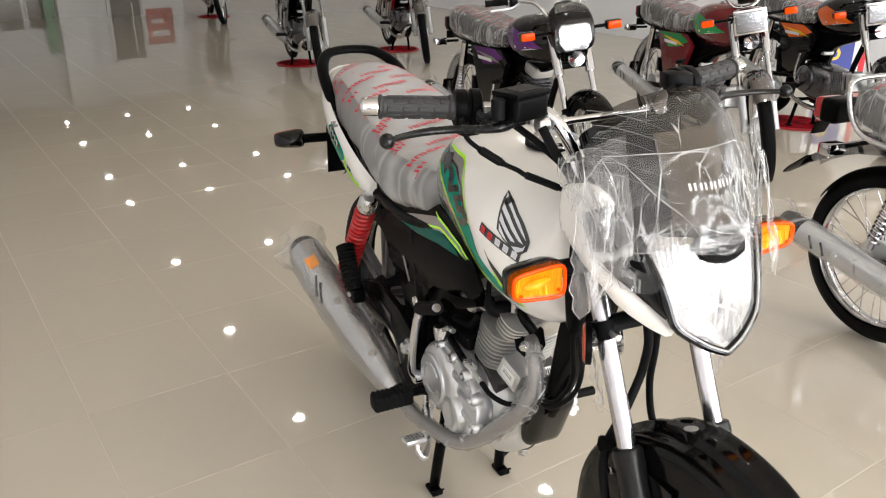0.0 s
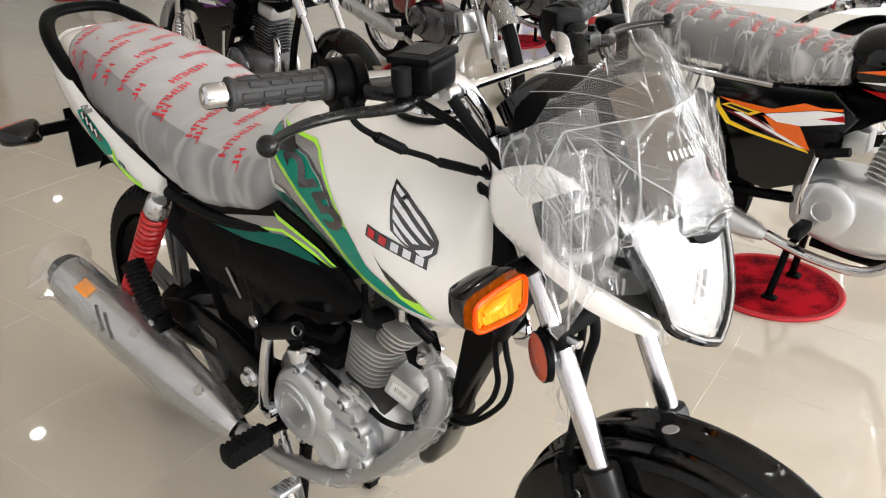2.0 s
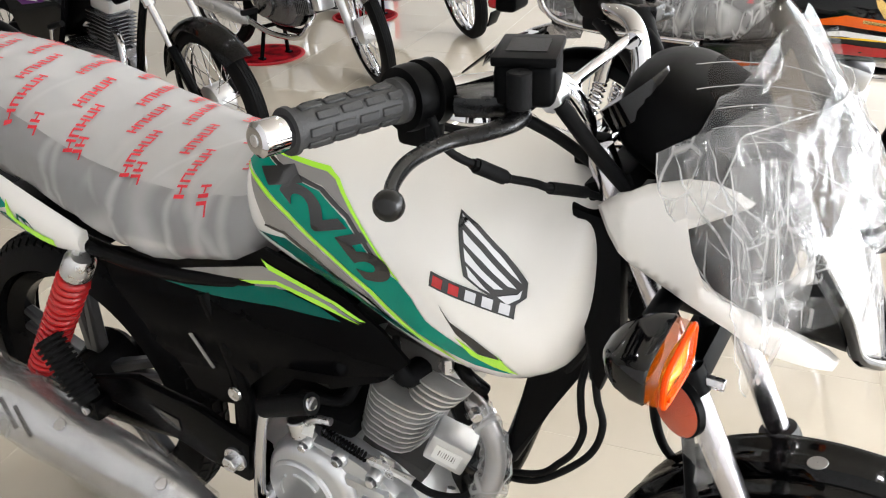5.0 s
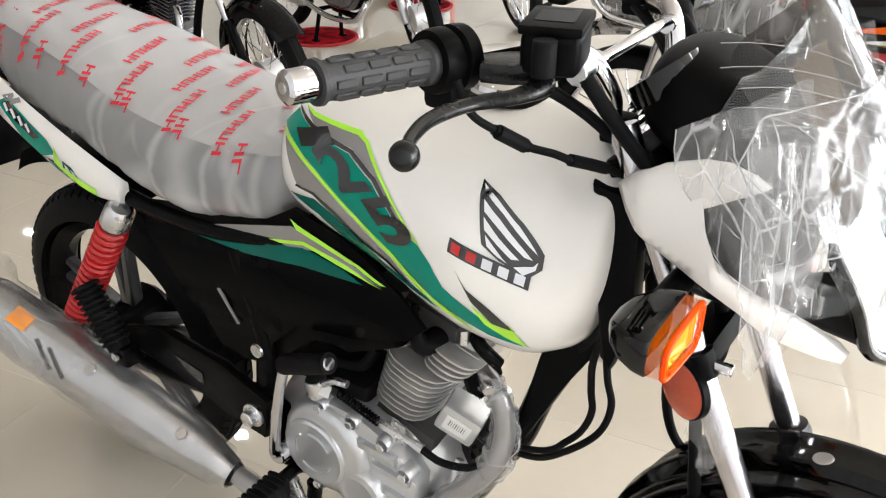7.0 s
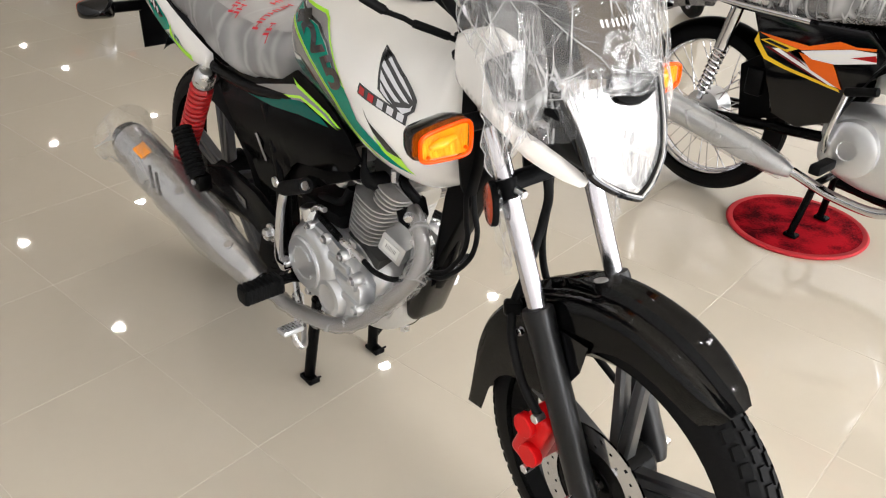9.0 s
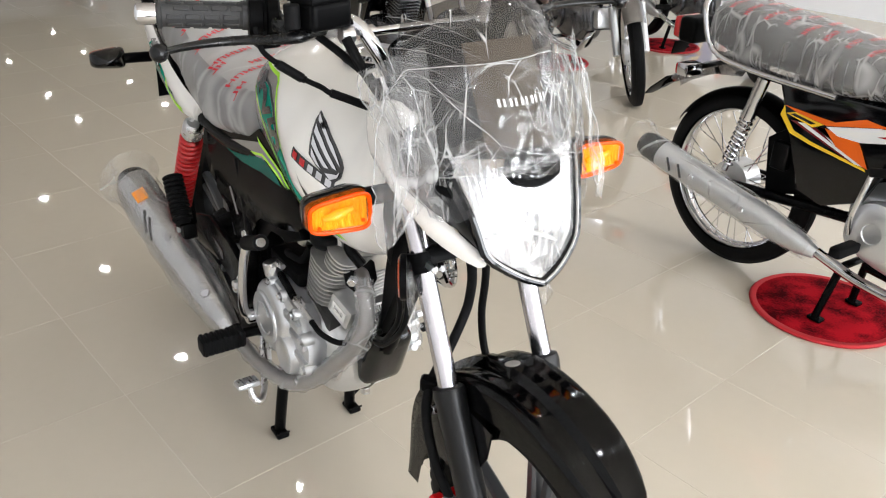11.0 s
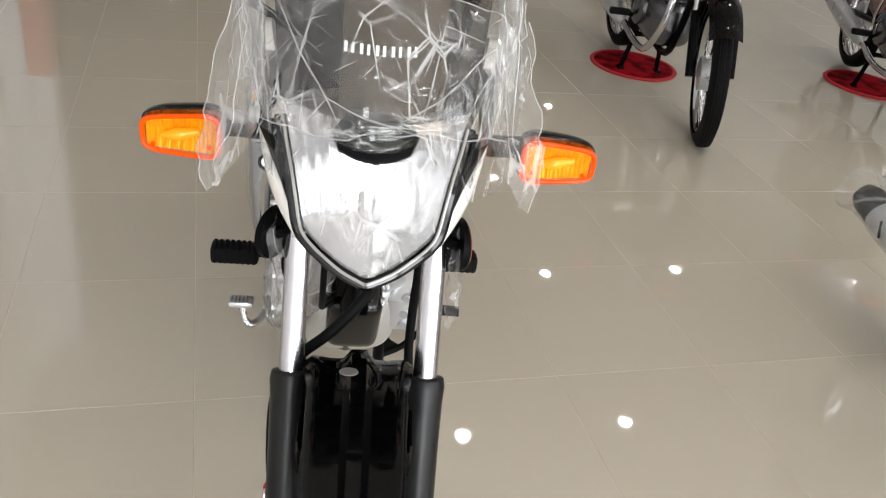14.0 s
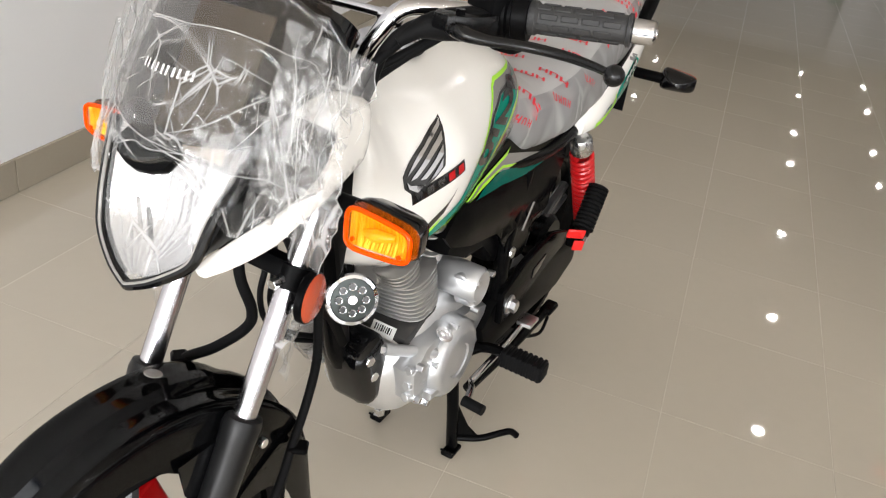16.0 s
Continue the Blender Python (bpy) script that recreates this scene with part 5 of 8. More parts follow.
ep("cable_adjuster", tube([(0.000, -0.122, 0.496), (0.010, -0.122, 0.495), (0.050, -0.121, 0.488), (0.074, -0.120, 0.482)], [0.004, 0.0075, 0.0055, 0.0075], 8, 2), STEEL)
ep("cable_stay", plate([(0.012, 0.470), (0.040, 0.468), (0.044, 0.505), (0.020, 0.508)], 0.004, side_pose(-0.117), 0.001), STEEL)
ep("clutch_cable", tube([(0.072, -0.120, 0.482), (0.105, -0.112, 0.466), (0.145, -0.085, 0.462), (0.178, -0.02, 0.49), (0.215, 0.0, 0.60), (0.29, -0.05, 0.74), (0.33, -0.07, 0.88)], 0.0055, 8, 4), RUBBER)
# cylinder and head: stacked fins, leaning slightly forward
CY = Matrix.Translation((-0.016, 0, 0.456)) @ Matrix.Rotation(radians(15), 4, "Y")
# dark colour imitates the shade between the fins and under the tank
BARREL = surface("shade_dark_metal", (0.07, 0.068, 0.066), 0.55, vary=0.2, metal=0.5, bump=0.2)
ep("barrel", block(CY @ Matrix.Translation((0, 0, 0.08)), 0.066, 0.100, 0.18, 0.01, 2), BARREL)


def fin_outline(w, d, p=3.2, n=22):
    """Rounded oblong plan of one cooling fin."""
    pts = []
    for k in range(n):
        a = (k + 0.5) / n * 2 * math.pi
        c, q = math.cos(a), math.sin(a)
        pts.append((w / 2 * math.copysign(abs(c) ** (2 / p), c), d / 2 * math.copysign(abs(q) ** (2 / p), q)))
    return pts


for k in range(9):
    ep("fin", plate(fin_outline(0.104 + 0.002 * k, 0.172), 0.0034, CY @ Matrix.Translation((0.002 + 0.0010 * k, 0, 0.036 + k * 0.0115)), 0.0010), FIN)
ep("cylinder_head", block(CY @ Matrix.Translation((0.006, 0, 0.178)), 0.105, 0.104, 0.075, 0.012, 2), BARREL)
for k in range(5):
    for s in (-1, 1):
        ep("head_fin", plate(fin_outline(0.056 - 0.003 * k, 0.058, 2.6), 0.0042, CY @ Matrix.Translation((-0.036, s * 0.058, 0.154 + k * 0.0125)), 0.0012), FIN)
        if k < 4:
            ep("head_fin", plate(fin_outline(0.070 + 0.004 * k, 0.066, 2.6), 0.0042, CY @ Matrix.Translation((0.052 + 0.003 * k, s * 0.050, 0.152 + k * 0.0115)), 0.0012), FIN)
ep("head_nose", block(CY @ Matrix.Translation((0.070, -0.010, 0.170)), 0.050, 0.090, 0.046, 0.012, 2), FIN)
ep("nose_cover", plate(fin_outline(0.070, 0.110, 2.8), 0.014, CY @ Matrix.Translation((0.064, 0, 0.203)), 0.004), FIN)
ep("rocker_cover", block(CY @ Matrix.Translation((0.008, 0, 0.225)), 0.110, 0.09, 0.040, 0.012, 2), BARREL)
ep("spark_plug_cap", tube([(0.055, -0.052, 0.625), (0.050, -0.085, 0.632), (0.048, -0.095, 0.655), (0.040, -0.088, 0.695)], [0.019, 0.017, 0.012, 0.0055, 0.005], 12, 4), RUBBER)
ep("air_pipe", tube([(0.10, -0.04, 0.655), (0.13, -0.065, 0.650), (0.15, -0.05, 0.62)], 0.010, 10, 4), FRAME)
ep("head_bolt", rod((0.105, -0.066, 0.645), (0.105, -0.066, 0.668), 0.009, 6), STEEL)
ep("head_nut", rod((0.140, -0.062, 0.590), (0.150, -0.072, 0.588), 0.009, 6), STEEL)
BOSS = Matrix.Translation((0.098, -0.052, 0.505)) @ Matrix.Rotation(radians(12), 4, "Z") @ Matrix.Rotation(radians(24), 4, "Y")
ep("number_boss", block(BOSS, 0.062, 0.050, 0.048, 0.006, 2), ALLOY, "cast boss with a paper label")
ep("barcode_label", plate([(-0.020, -0.013), (0.020, -0.013), (0.020, 0.013), (-0.020, 0.013)], 0.001, BOSS @ Matrix.Translation((0, -0.0258, 0)) @ Matrix.Rotation(radians(90), 4, "X"), 0.0), LABEL, "white paper bar label")
bm = bmesh.new()
for k in range(8):
    block(BOSS @ Matrix.Translation((-0.012 + 0.0034 * k, -0.0266, 0.001)), 0.0008 + 0.0008 * (k % 3 == 0), 0.0006, 0.010, 0.0, 1, bm)
ep("label_bars", bm, GREY)
ep("base_block", block(CY @ Matrix.Translation((0.025, 0, 0.008)), 0.112, 0.160, 0.040, 0.012, 2), BARREL)
# dark block added to darken the pale crankcase top by the hoses
ep("breather_cover", block(Matrix.Translation((-0.120, -0.045, 0.500)), 0.150, 0.100, 0.034, 0.012, 2), RUBBER)
ep("breather_hose", tube([(-0.150, -0.070, 0.516), (-0.110, -0.078, 0.530), (-0.070, -0.070, 0.535), (-0.050, -0.060, 0.570)], 0.009, 10, 4), RUBBER)
# carburettor and intake
ep("carburettor", block(Matrix.Translation((-0.075, 0.0, 0.600)), 0.07, 0.10, 0.075, 0.015, 2), BARREL)
ep("intake_boot", tube([(-0.11, 0, 0.605), (-0.2, 0, 0.62)], 0.034, 16, 1), RUBBER)
ep("carburettor_cap", rod((-0.075, -0.035, 0.595), (-0.075, -0.075, 0.595), 0.030, 24), STEEL)
ep("carburettor_cap", rod((-0.075, 0.035, 0.605), (-0.075, 0.095, 0.605), 0.027, 24), ALLOY)
# generator side
ep("generator_cover", lathe([(0, 0.084), (0.030, 0.082), (0.040, 0.078), (0.048, 0.068), (0.050, 0.060), (0.050, 0.036), (0.047, 0.033), (0.048, 0.0005)], (-0.048, 0.090, 0.378), (-0.048, 1, 0.378), 40), SILVER, "silver round generator cover")
ep("case_cover", plate([(-0.20, 0.34), (-0.20, 0.42), (-0.13, 0.445), (-0.02, 0.462), (0.05, 0.450), (0.088, 0.412), (0.078, 0.345), (0.04, 0.312), (-0.06, 0.300), (-0.15, 0.315)], 0.05, side_pose(0.092), 0.012), SILVER)
for z in (0.352, 0.378, 0.412):
    ep("case_rib", rod((0.045, 0.112, z), (0.088, 0.102, z + 0.004), 0.009, 10), SILVER)
for x, z in ((0.075, 0.425), (0.068, 0.350), (0.030, 0.318), (-0.06, 0.308)):
    ep("case_screw", rod((x, 0.112, z), (x, 0.126, z), 0.008, 6), STEEL)
ep("inspection_cap", lathe([(0, 0.017), (0.004, 0.016), (0.004, 0.008), (0.002, 0.007), (0.002, 0.0005)], (0.000, 0.120, 0.456), (0.0, 0.35, 1.0), 20), STEEL)
ep("starter_motor", lathe([(0, 0.001), (0.0, 0.030), (0.008, 0.036), (0.09, 0.036), (0.098, 0.030), (0.098, 0.0005)], (-0.105, 0.035, 0.515), (-0.105, 1, 0.515), 28), SILVER, "silver starter motor")
ep("starter_cover", lathe([(0, 0.040), (0.030, 0.039), (0.037, 0.033), (0.038, 0.0005)], (-0.118, 0.092, 0.500), (-0.118, 1, 0.500), 32), SILVER)
ep("starter_cap", lathe([(0, 0.030), (0.006, 0.034), (0.016, 0.034), (0.020, 0.028), (0.034, 0.027), (0.036, 0.0005)], (-0.095, 0.038, 0.548), (-0.02, -0.10, 0.62), 28), STEEL)
for dx, dz in ((-0.036, 0.020), (0.030, 0.028), (0.012, -0.040)):
    ep("starter_screw", rod((-0.118 + dx, 0.120, 0.500 + dz), (-0.118 + dx, 0.136, 0.500 + dz), 0.0065, 6), STEEL)
for k in range(5):
    a = radians(20 + 62 * k)
    ep("cover_screw", rod((-0.048 + 0.078 * math.cos(a), 0.112, 0.378 + 0.078 * math.sin(a)), (-0.048 + 0.078 * math.cos(a), 0.130, 0.378 + 0.078 * math.sin(a)), 0.0065, 6), STEEL)
ep("starter_lug", rod((-0.075, 0.100, 0.525), (-0.118, 0.100, 0.535), 0.016, 16), SILVER)
ep("drain_plug", rod((0.02, 0.02, 0.245), (0.02, 0.02, 0.228), 0.012, 6), STEEL)
# belly: black lower guard with bolts
ep("belly_plate", block(Matrix.Translation((0.108, 0.008, 0.402)) @ Matrix.Rotation(radians(22), 4, "Y"), 0.085, 0.096, 0.150, 0.030, 4), BLACK, "black rounded engine mount at the foot of the frame")
LABEL_POSE = CY @ Matrix.Translation((0.0815, 0.032, 0.0295)) @ Matrix.Rotation(radians(40), 4, "Y")
bm = bmesh.new()
for k in range(8):
    block(LABEL_POSE @ Matrix.Translation((-0.002, -0.016 + 0.0045 * k, 0.0008)), 0.012, 0.0016 + 0.0012 * (k % 3 == 0), 0.0006, 0.0, 1, bm)
ep("label_bars", bm, INK)
for x, z in ((0.150, 0.447), (0.130, 0.402)):
    ep("mount_bolt", rod((x - 0.01, 0.046, z), (x - 0.006, 0.058, z), 0.010, 6), STEEL)

ep("bolt_tube", rod((0.102, 0.058, 0.452), (0.020, 0.118, 0.425), 0.011, 14), SILVER)
ep("bolt_tube", rod((0.078, 0.060, 0.378), (0.000, 0.116, 0.352), 0.011, 14), SILVER)
ep("bolt_head", rod((0.110, 0.052, 0.4545), (0.102, 0.058, 0.452), 0.008, 6), STEEL)
ep("bolt_head", rod((0.086, 0.054, 0.3805), (0.078, 0.060, 0.378), 0.008, 6), STEEL)
ep("bar_label", plate([(-0.024, -0.012), (0.024, -0.012), (0.024, 0.012), (-0.024, 0.012)], 0.001, LABEL_POSE @ Matrix.Rotation(radians(90), 4, "Z"), 0.0), LABEL, "white paper bar label")
for x_, z_, w_ in ((-0.012, 0.395, 0.030), (0.018, 0.340, 0.026)):
    ep("case_step", plate([(x_ - w_, z_ - 0.010), (x_ + w_, z_ - 0.004), (x_ + w_, z_ + 0.012), (x_ - w_, z_ + 0.006)], 0.030, side_pose(0.120), 0.006), SILVER)
# horn on the left
horn = bp_("horn", lathe([(-0.026, 0.001), (-0.026, 0.026), (-0.010, 0.038), (0.0, 0.041), (0.005, 0.039), (0.006, 0.034), (0.002, 0.032)], (0.248, 0.070, 0.634), (0.612, 0.438, 0.794), 36), CHROME, "chrome round horn")
hd = (V(0.612, 0.438, 0.794) - V(0.248, 0.070, 0.634)).normalized()
part("face", lathe([(0.0022, 0.033), (0.0030, 0.022), (0.0045, 0.010), (0.0045, 0.0005)], (0.248, 0.070, 0.634), (0.612, 0.438, 0.794), 36), surface("dark_chrome", (0.05, 0.058, 0.055), 0.3, metal=0.6), horn, "dark perforated horn face")
hs = hd.cross(V(0, 0, 1)).normalized()
hu = hs.cross(hd)
for k in range(8):
    c = V(0.248, 0.070, 0.634) + 0.0205 * (math.cos(k * math.pi / 4) * hs + math.sin(k * math.pi / 4) * hu)
    part("hole_rim", lathe([(0.0026, 0.0068), (0.0046, 0.0060), (0.0044, 0.0050)], c, c + hd, 14), CHROME, horn)
    part("hole", rod(c + hd * 0.0025, c + hd * 0.0040, 0.0050, 12), INK, horn)
part("hub", lathe([(0.0044, 0.0085), (0.0065, 0.0070), (0.0065, 0.0005)], V(0.248, 0.070, 0.634), V(0.248, 0.070, 0.634) + hd, 16), CHROME, horn)
part("bracket", tube([(0.225, 0.06, 0.63), (0.22, 0.02, 0.66), (0.25, 0.0, 0.70)], 0.008, 8, 3), FRAME, horn)

# kick start lever
kick = bp_("kick_lever", tube([(-0.178, -0.150, 0.372), (-0.172, -0.168, 0.392), (-0.160, -0.172, 0.45), (-0.148, -0.168, 0.52), (-0.141, -0.160, 0.560)], [0.011, 0.009, 0.008, 0.008, 0.009], 12, 5, flat=1.3), CHROME, "chrome kick start lever")
part("boss", rod((-0.178, -0.118, 0.370), (-0.178, -0.164, 0.370), 0.017, 18), CHROME, kick)
part("rubber", tube([(-0.142, -0.160, 0.563), (-0.052, -0.162, 0.604)], 0.0155, 14, 1), RUBBER, kick)
part("end", lathe([(0, 0.011), (0.003, 0.009), (0.003, 0.0005)], (-0.053, -0.162, 0.6035), (0.04, -0.162, 0.645), 16), CHROME, kick)

# brake pedal with its return spring
pedal = bp_("brake_pedal", tube([(-0.19, -0.125, 0.305), (-0.14, -0.146, 0.262), (-0.09, -0.168, 0.232), (-0.064, -0.187, 0.228), (-0.064, -0.200, 0.242), (-0.072, -0.206, 0.270)], 0.0075, 12, 5), STEEL, "steel rear brake pedal")
pad = part("pad", block(Matrix.Translation((-0.075, -0.208, 0.276)) @ Matrix.Rotation(radians(-8), 4, "Y"), 0.036, 0.048, 0.012, 0.005, 2), SILVER, pedal, "knurled pedal pad")
for k in range(6):
    part("ridge", block(Matrix.Translation((-0.075, -0.190 - 0.0072 * k, 0.2825)) @ Matrix.Rotation(radians(-8), 4, "Y"), 0.028, 0.0028, 0.002, 0.0006, 1), STEEL, pad)
pts = [V(-0.185 + 0.012 * math.cos(i / 8 * 2 * math.pi), -0.125 + 0.012 * math.sin(i / 8 * 2 * math.pi), 0.20 + 0.075 * i / 88) for i in range(89)]
part("spring", tube(pts, 0.0022, 6, 1), STEEL, pedal)
# gear lever
gear = bp_("gear_lever", tube([(-0.10, 0.150, 0.300), (-0.06, 0.170, 0.318), (-0.012, 0.182, 0.326)], 0.007, 10, 4), CHROME, "chrome gear lever")
part("toe_rubber", tube([(-0.008, 0.178, 0.328), (-0.004, 0.222, 0.329)], 0.0105, 12, 1), RUBBER, gear)
part("heel_arm", tube([(-0.10, 0.150, 0.300), (-0.19, 0.165, 0.330), (-0.29, 0.168, 0.345)], 0.007, 10, 4), CHROME, gear)
part("heel_pad", block(Matrix.Translation((-0.305, 0.175, 0.350)), 0.045, 0.035, 0.010, 0.004, 2), STEEL, gear)

# centre stand and side stand
stand = bp_("centre_stand", rod((-0.185, -0.085, 0.235), (-0.185, 0.085, 0.235), 0.014), FRAME, "black steel centre stand, lowered")
for s in (-1, 1):
    part("leg", tube([(-0.185, s * 0.075, 0.235), (-0.197, s * 0.088, 0.12), (-0.214, s * 0.094, 0.012)], 0.0135, 12, 4), FRAME, stand)
    part("foot", block(Matrix.Translation((-0.208, s * 0.097, 0.006)), 0.050, 0.030, 0.012, 0.003, 1), FRAME, stand)
    part("foot_lip", block(Matrix.Translation((-0.188, s * 0.097, 0.014)) @ Matrix.Rotation(radians(-40), 4, "Y"), 0.03, 0.028, 0.005, 0.001, 1), FRAME, stand)
bm = bmesh.new()
gus = [V(-0.197, 0.094, 0.145), V(-0.212, 0.098, 0.035), V(-0.236, 0.150, 0.046), V(-0.224, 0.118, 0.075)]
for off in (0.0, 0.006):
    bm.faces.new([bm.verts.new(q + V(-off, 0, 0)) for q in gus])
bm.verts.ensure_lookup_table()
for k in range(4):
    bm.faces.new((bm.verts[k], bm.verts[(k + 1) % 4], bm.verts[4 + (k + 1) % 4], bm.verts[4 + k]))
part("gusset", bm, FRAME, stand)
part("tang", tube([(-0.214, 0.100, 0.040), (-0.237, 0.148, 0.049), (-0.262, 0.180, 0.062), (-0.285, 0.200, 0.064), (-0.296, 0.215, 0.052)], 0.0080, 10, 4), FRAME, stand)
side_stand = bp_("side_stand", tube([(-0.13, 0.135, 0.255), (-0.28, 0.158, 0.285), (-0.44, 0.168, 0.300)], 0.011, 12, 4), FRAME, "black side stand, folded up")
part("foot", block(Matrix.Translation((-0.462, 0.170, 0.302)), 0.055, 0.030, 0.016, 0.005, 1), FRAME, side_stand)
part("hook", tube([(-0.33, 0.164, 0.288), (-0.40, 0.180, 0.268), (-0.45, 0.176, 0.285)], 0.004, 8, 4), FRAME, side_stand)
bp_("chain_case", plate([(-0.24, 0.45), (-0.16, 0.38), (-0.20, 0.30), (-0.62, 0.27), (-0.72, 0.30), (-0.72, 0.36), (-0.62, 0.40), (-0.36, 0.42)], 0.04, side_pose(0.112), 0.012), MATT, "black chain case")

# ---- handlebar and controls ----
BAR = [(0.137, -0.372, 1.088), (0.150, -0.30, 1.084), (0.172, -0.22, 1.078), (0.215, -0.150, 1.075), (0.258, -0.108, 1.072), (0.280, -0.082, 1.030), (0.275, -0.055, 0.985), (0.272, 0.0, 0.972)]
BAR += [(x, -y, z) for x, y, z in BAR[-2::-1]]
bar = bp_("handlebar", tube(BAR, 0.0112, 16, 6), CHROME, "chrome handlebar with a cross brace")
part("brace", tube([(0.266, -0.100, 1.060), (0.262, 0.100, 1.062)], 0.0062, 12, 1), CHROME, bar, "thin chrome cross brace")
for s in (-1, 1):
    part("brace_nut", rod((0.266, s * 0.082, 1.060), (0.266, s * 0.108, 1.060), 0.011, 12), CHROME, bar)
    part("clamp", block(Matrix.Translation((0.275, s * 0.038, 0.978)), 0.036, 0.024, 0.034, 0.006, 2), MATT, bar)
    g0, g1 = V(0.142, s * 0.352, 1.087), V(0.170, s * 0.232, 1.079)
    d = (g1 - g0).normalized()
    grip = bp_("grip", lathe([(0, 0.012), (0.0, 0.0195), (0.004, 0.0200), (0.006, 0.0170), (0.110, 0.0172), (0.114, 0.0205), (0.122, 0.0205), (0.124, 0.012)], g0, g1, 28), GRIP, "dark grey ribbed rubber grip")
    u = d.cross(V(0, 0, 1)).normalized()
    w = u.cross(d)
    for k in range(9):
        a = 2 * math.pi * k / 9
        o = math.cos(a) * u + math.sin(a) * w
        t = o.cross(d)
        for q in range(4):
            c = g0 + d * (0.022 + 0.025 * q + (0.010 if k % 2 else 0)) + o * 0.0174
            m = Matrix((d, t, o)).transposed().to_4x4()
            m.translation = c
            part("pad", block(m, 0.021, 0.0075, 0.0026, 0.0010, 1), GRIP, grip)
    part("bar_end", lathe([(0, 0.0005), (0.0, 0.0110), (0.003, 0.0145), (0.024, 0.0150), (0.030, 0.0135)], g0 - d * 0.029, g1, 24), CHROME, grip, "chrome bar end weight")
    part("end_screw", rod(g0 - d * 0.0300, g0 - d * 0.028, 0.005, 10), STEEL, grip)
    part("collar", lathe([(0, 0.012), (0.0, 0.0285), (0.006, 0.0300), (0.018, 0.0300), (0.020, 0.026), (0.024, 0.026), (0.026, 0.031), (0.040, 0.031), (0.043, 0.027), (0.043, 0.012)], g0 + d * 0.122, g1 + d, 28), MATT, grip)
    part("housing_tail", block(Matrix.Translation(g0 + d * 0.145 + V(0.0, 0, -0.028)), 0.034, 0.036, 0.034, 0.008, 2), MATT, grip)
    # lever perch and lever
    lever = bp_("brake_lever" if s < 0 else "clutch_lever", tube([(0.250, s * 0.172, 1.066), (0.266, s * 0.196, 1.065), (0.256, s * 0.226, 1.062), (0.232, s * 0.258, 1.060), (0.226, s * 0.304, 1.060), (0.238, s * 0.345, 1.061), (0.255, s * 0.374, 1.062)], [0.0125, 0.0115, 0.0085, 0.0080, 0.0075, 0.0062, 0.0052], 14, 5, flat=0.8), LEVER, "black ball-ended control lever")
    bm = bmesh.new()
    bmesh.ops.create_uvsphere(bm, u_segments=18, v_segments=12, radius=0.0120, matrix=Matrix.Translation((0.258, s * 0.380, 1.062)))
    part("ball", bm, LEVER, lever)
    part("perch", plate([(-0.040, -0.016), (-0.012, -0.024), (0.026, -0.018), (0.040, 0.0), (0.030, 0.020), (-0.010, 0.024), (-0.040, 0.014)], 0.020, Matrix.Translation((0.236, s * 0.178, 1.072)) @ Matrix.Rotation(radians(-s * 35), 4, "Z"), 0.005), LEVER, lever)
    part("pivot", rod((0.252, s * 0.182, 1.060), (0.252, s * 0.182, 1.088), 0.0065, 6), FRAME, lever)
res = bp_("brake_reservoir", block(Matrix.Translation((0.258, -0.158, 1.092)) @ Matrix.Rotation(radians(18), 4, "Z"), 0.054, 0.072, 0.040, 0.010, 3), MATT, "black brake fluid reservoir")
part("cap", block(Matrix.Translation((0.258, -0.158, 1.1135)) @ Matrix.Rotation(radians(18), 4, "Z"), 0.057, 0.075, 0.009, 0.003, 2), MATT, res)
part("cap_text", plate([(-0.018, -0.02), (0.018, -0.02), (0.018, 0.02), (-0.018, 0.02)], 0.001, Matrix.Translation((0.258, -0.158, 1.1183)) @ Matrix.Rotation(radians(18), 4, "Z"), 0.0), FRAME, res)
part("switch", rod((0.272, -0.205, 1.078), (0.272, -0.205, 1.110), 0.011, 14), RUBBER, res)
part("banjo", rod((0.268, -0.135, 1.060), (0.268, -0.115, 1.060), 0.012, 10), STEEL, res)
bp_("cable_boot", tube([(0.205, 0.205, 1.068), (0.232, 0.175, 1.066), (0.262, 0.140, 1.058), (0.285, 0.120, 1.040)], [0.014, 0.021, 0.019, 0.011, 0.008], 14, 4), RUBBER, "black rubber boot over the clutch cable")
bp_("clutch_cable", tube([(0.283, 0.122, 1.043), (0.318, 0.105, 1.012), (0.334, 0.092, 0.960), (0.330, 0.075, 0.905), (0.315, 0.055, 0.86)], 0.0062, 10, 5), RUBBER)
bp_("wiring_loom", tube([(0.215, 0.170, 1.060), (0.268, 0.132, 1.062), (0.300, 0.110, 1.030), (0.312, 0.098, 0.975), (0.318, 0.070, 0.92)], 0.0075, 10, 5), RUBBER)
bp_("switch_block", block(Matrix.Translation((0.190, 0.190, 1.079)) @ Matrix.Rotation(radians(-18), 4, "Z"), 0.045, 0.05, 0.05, 0.010, 2), MATT)
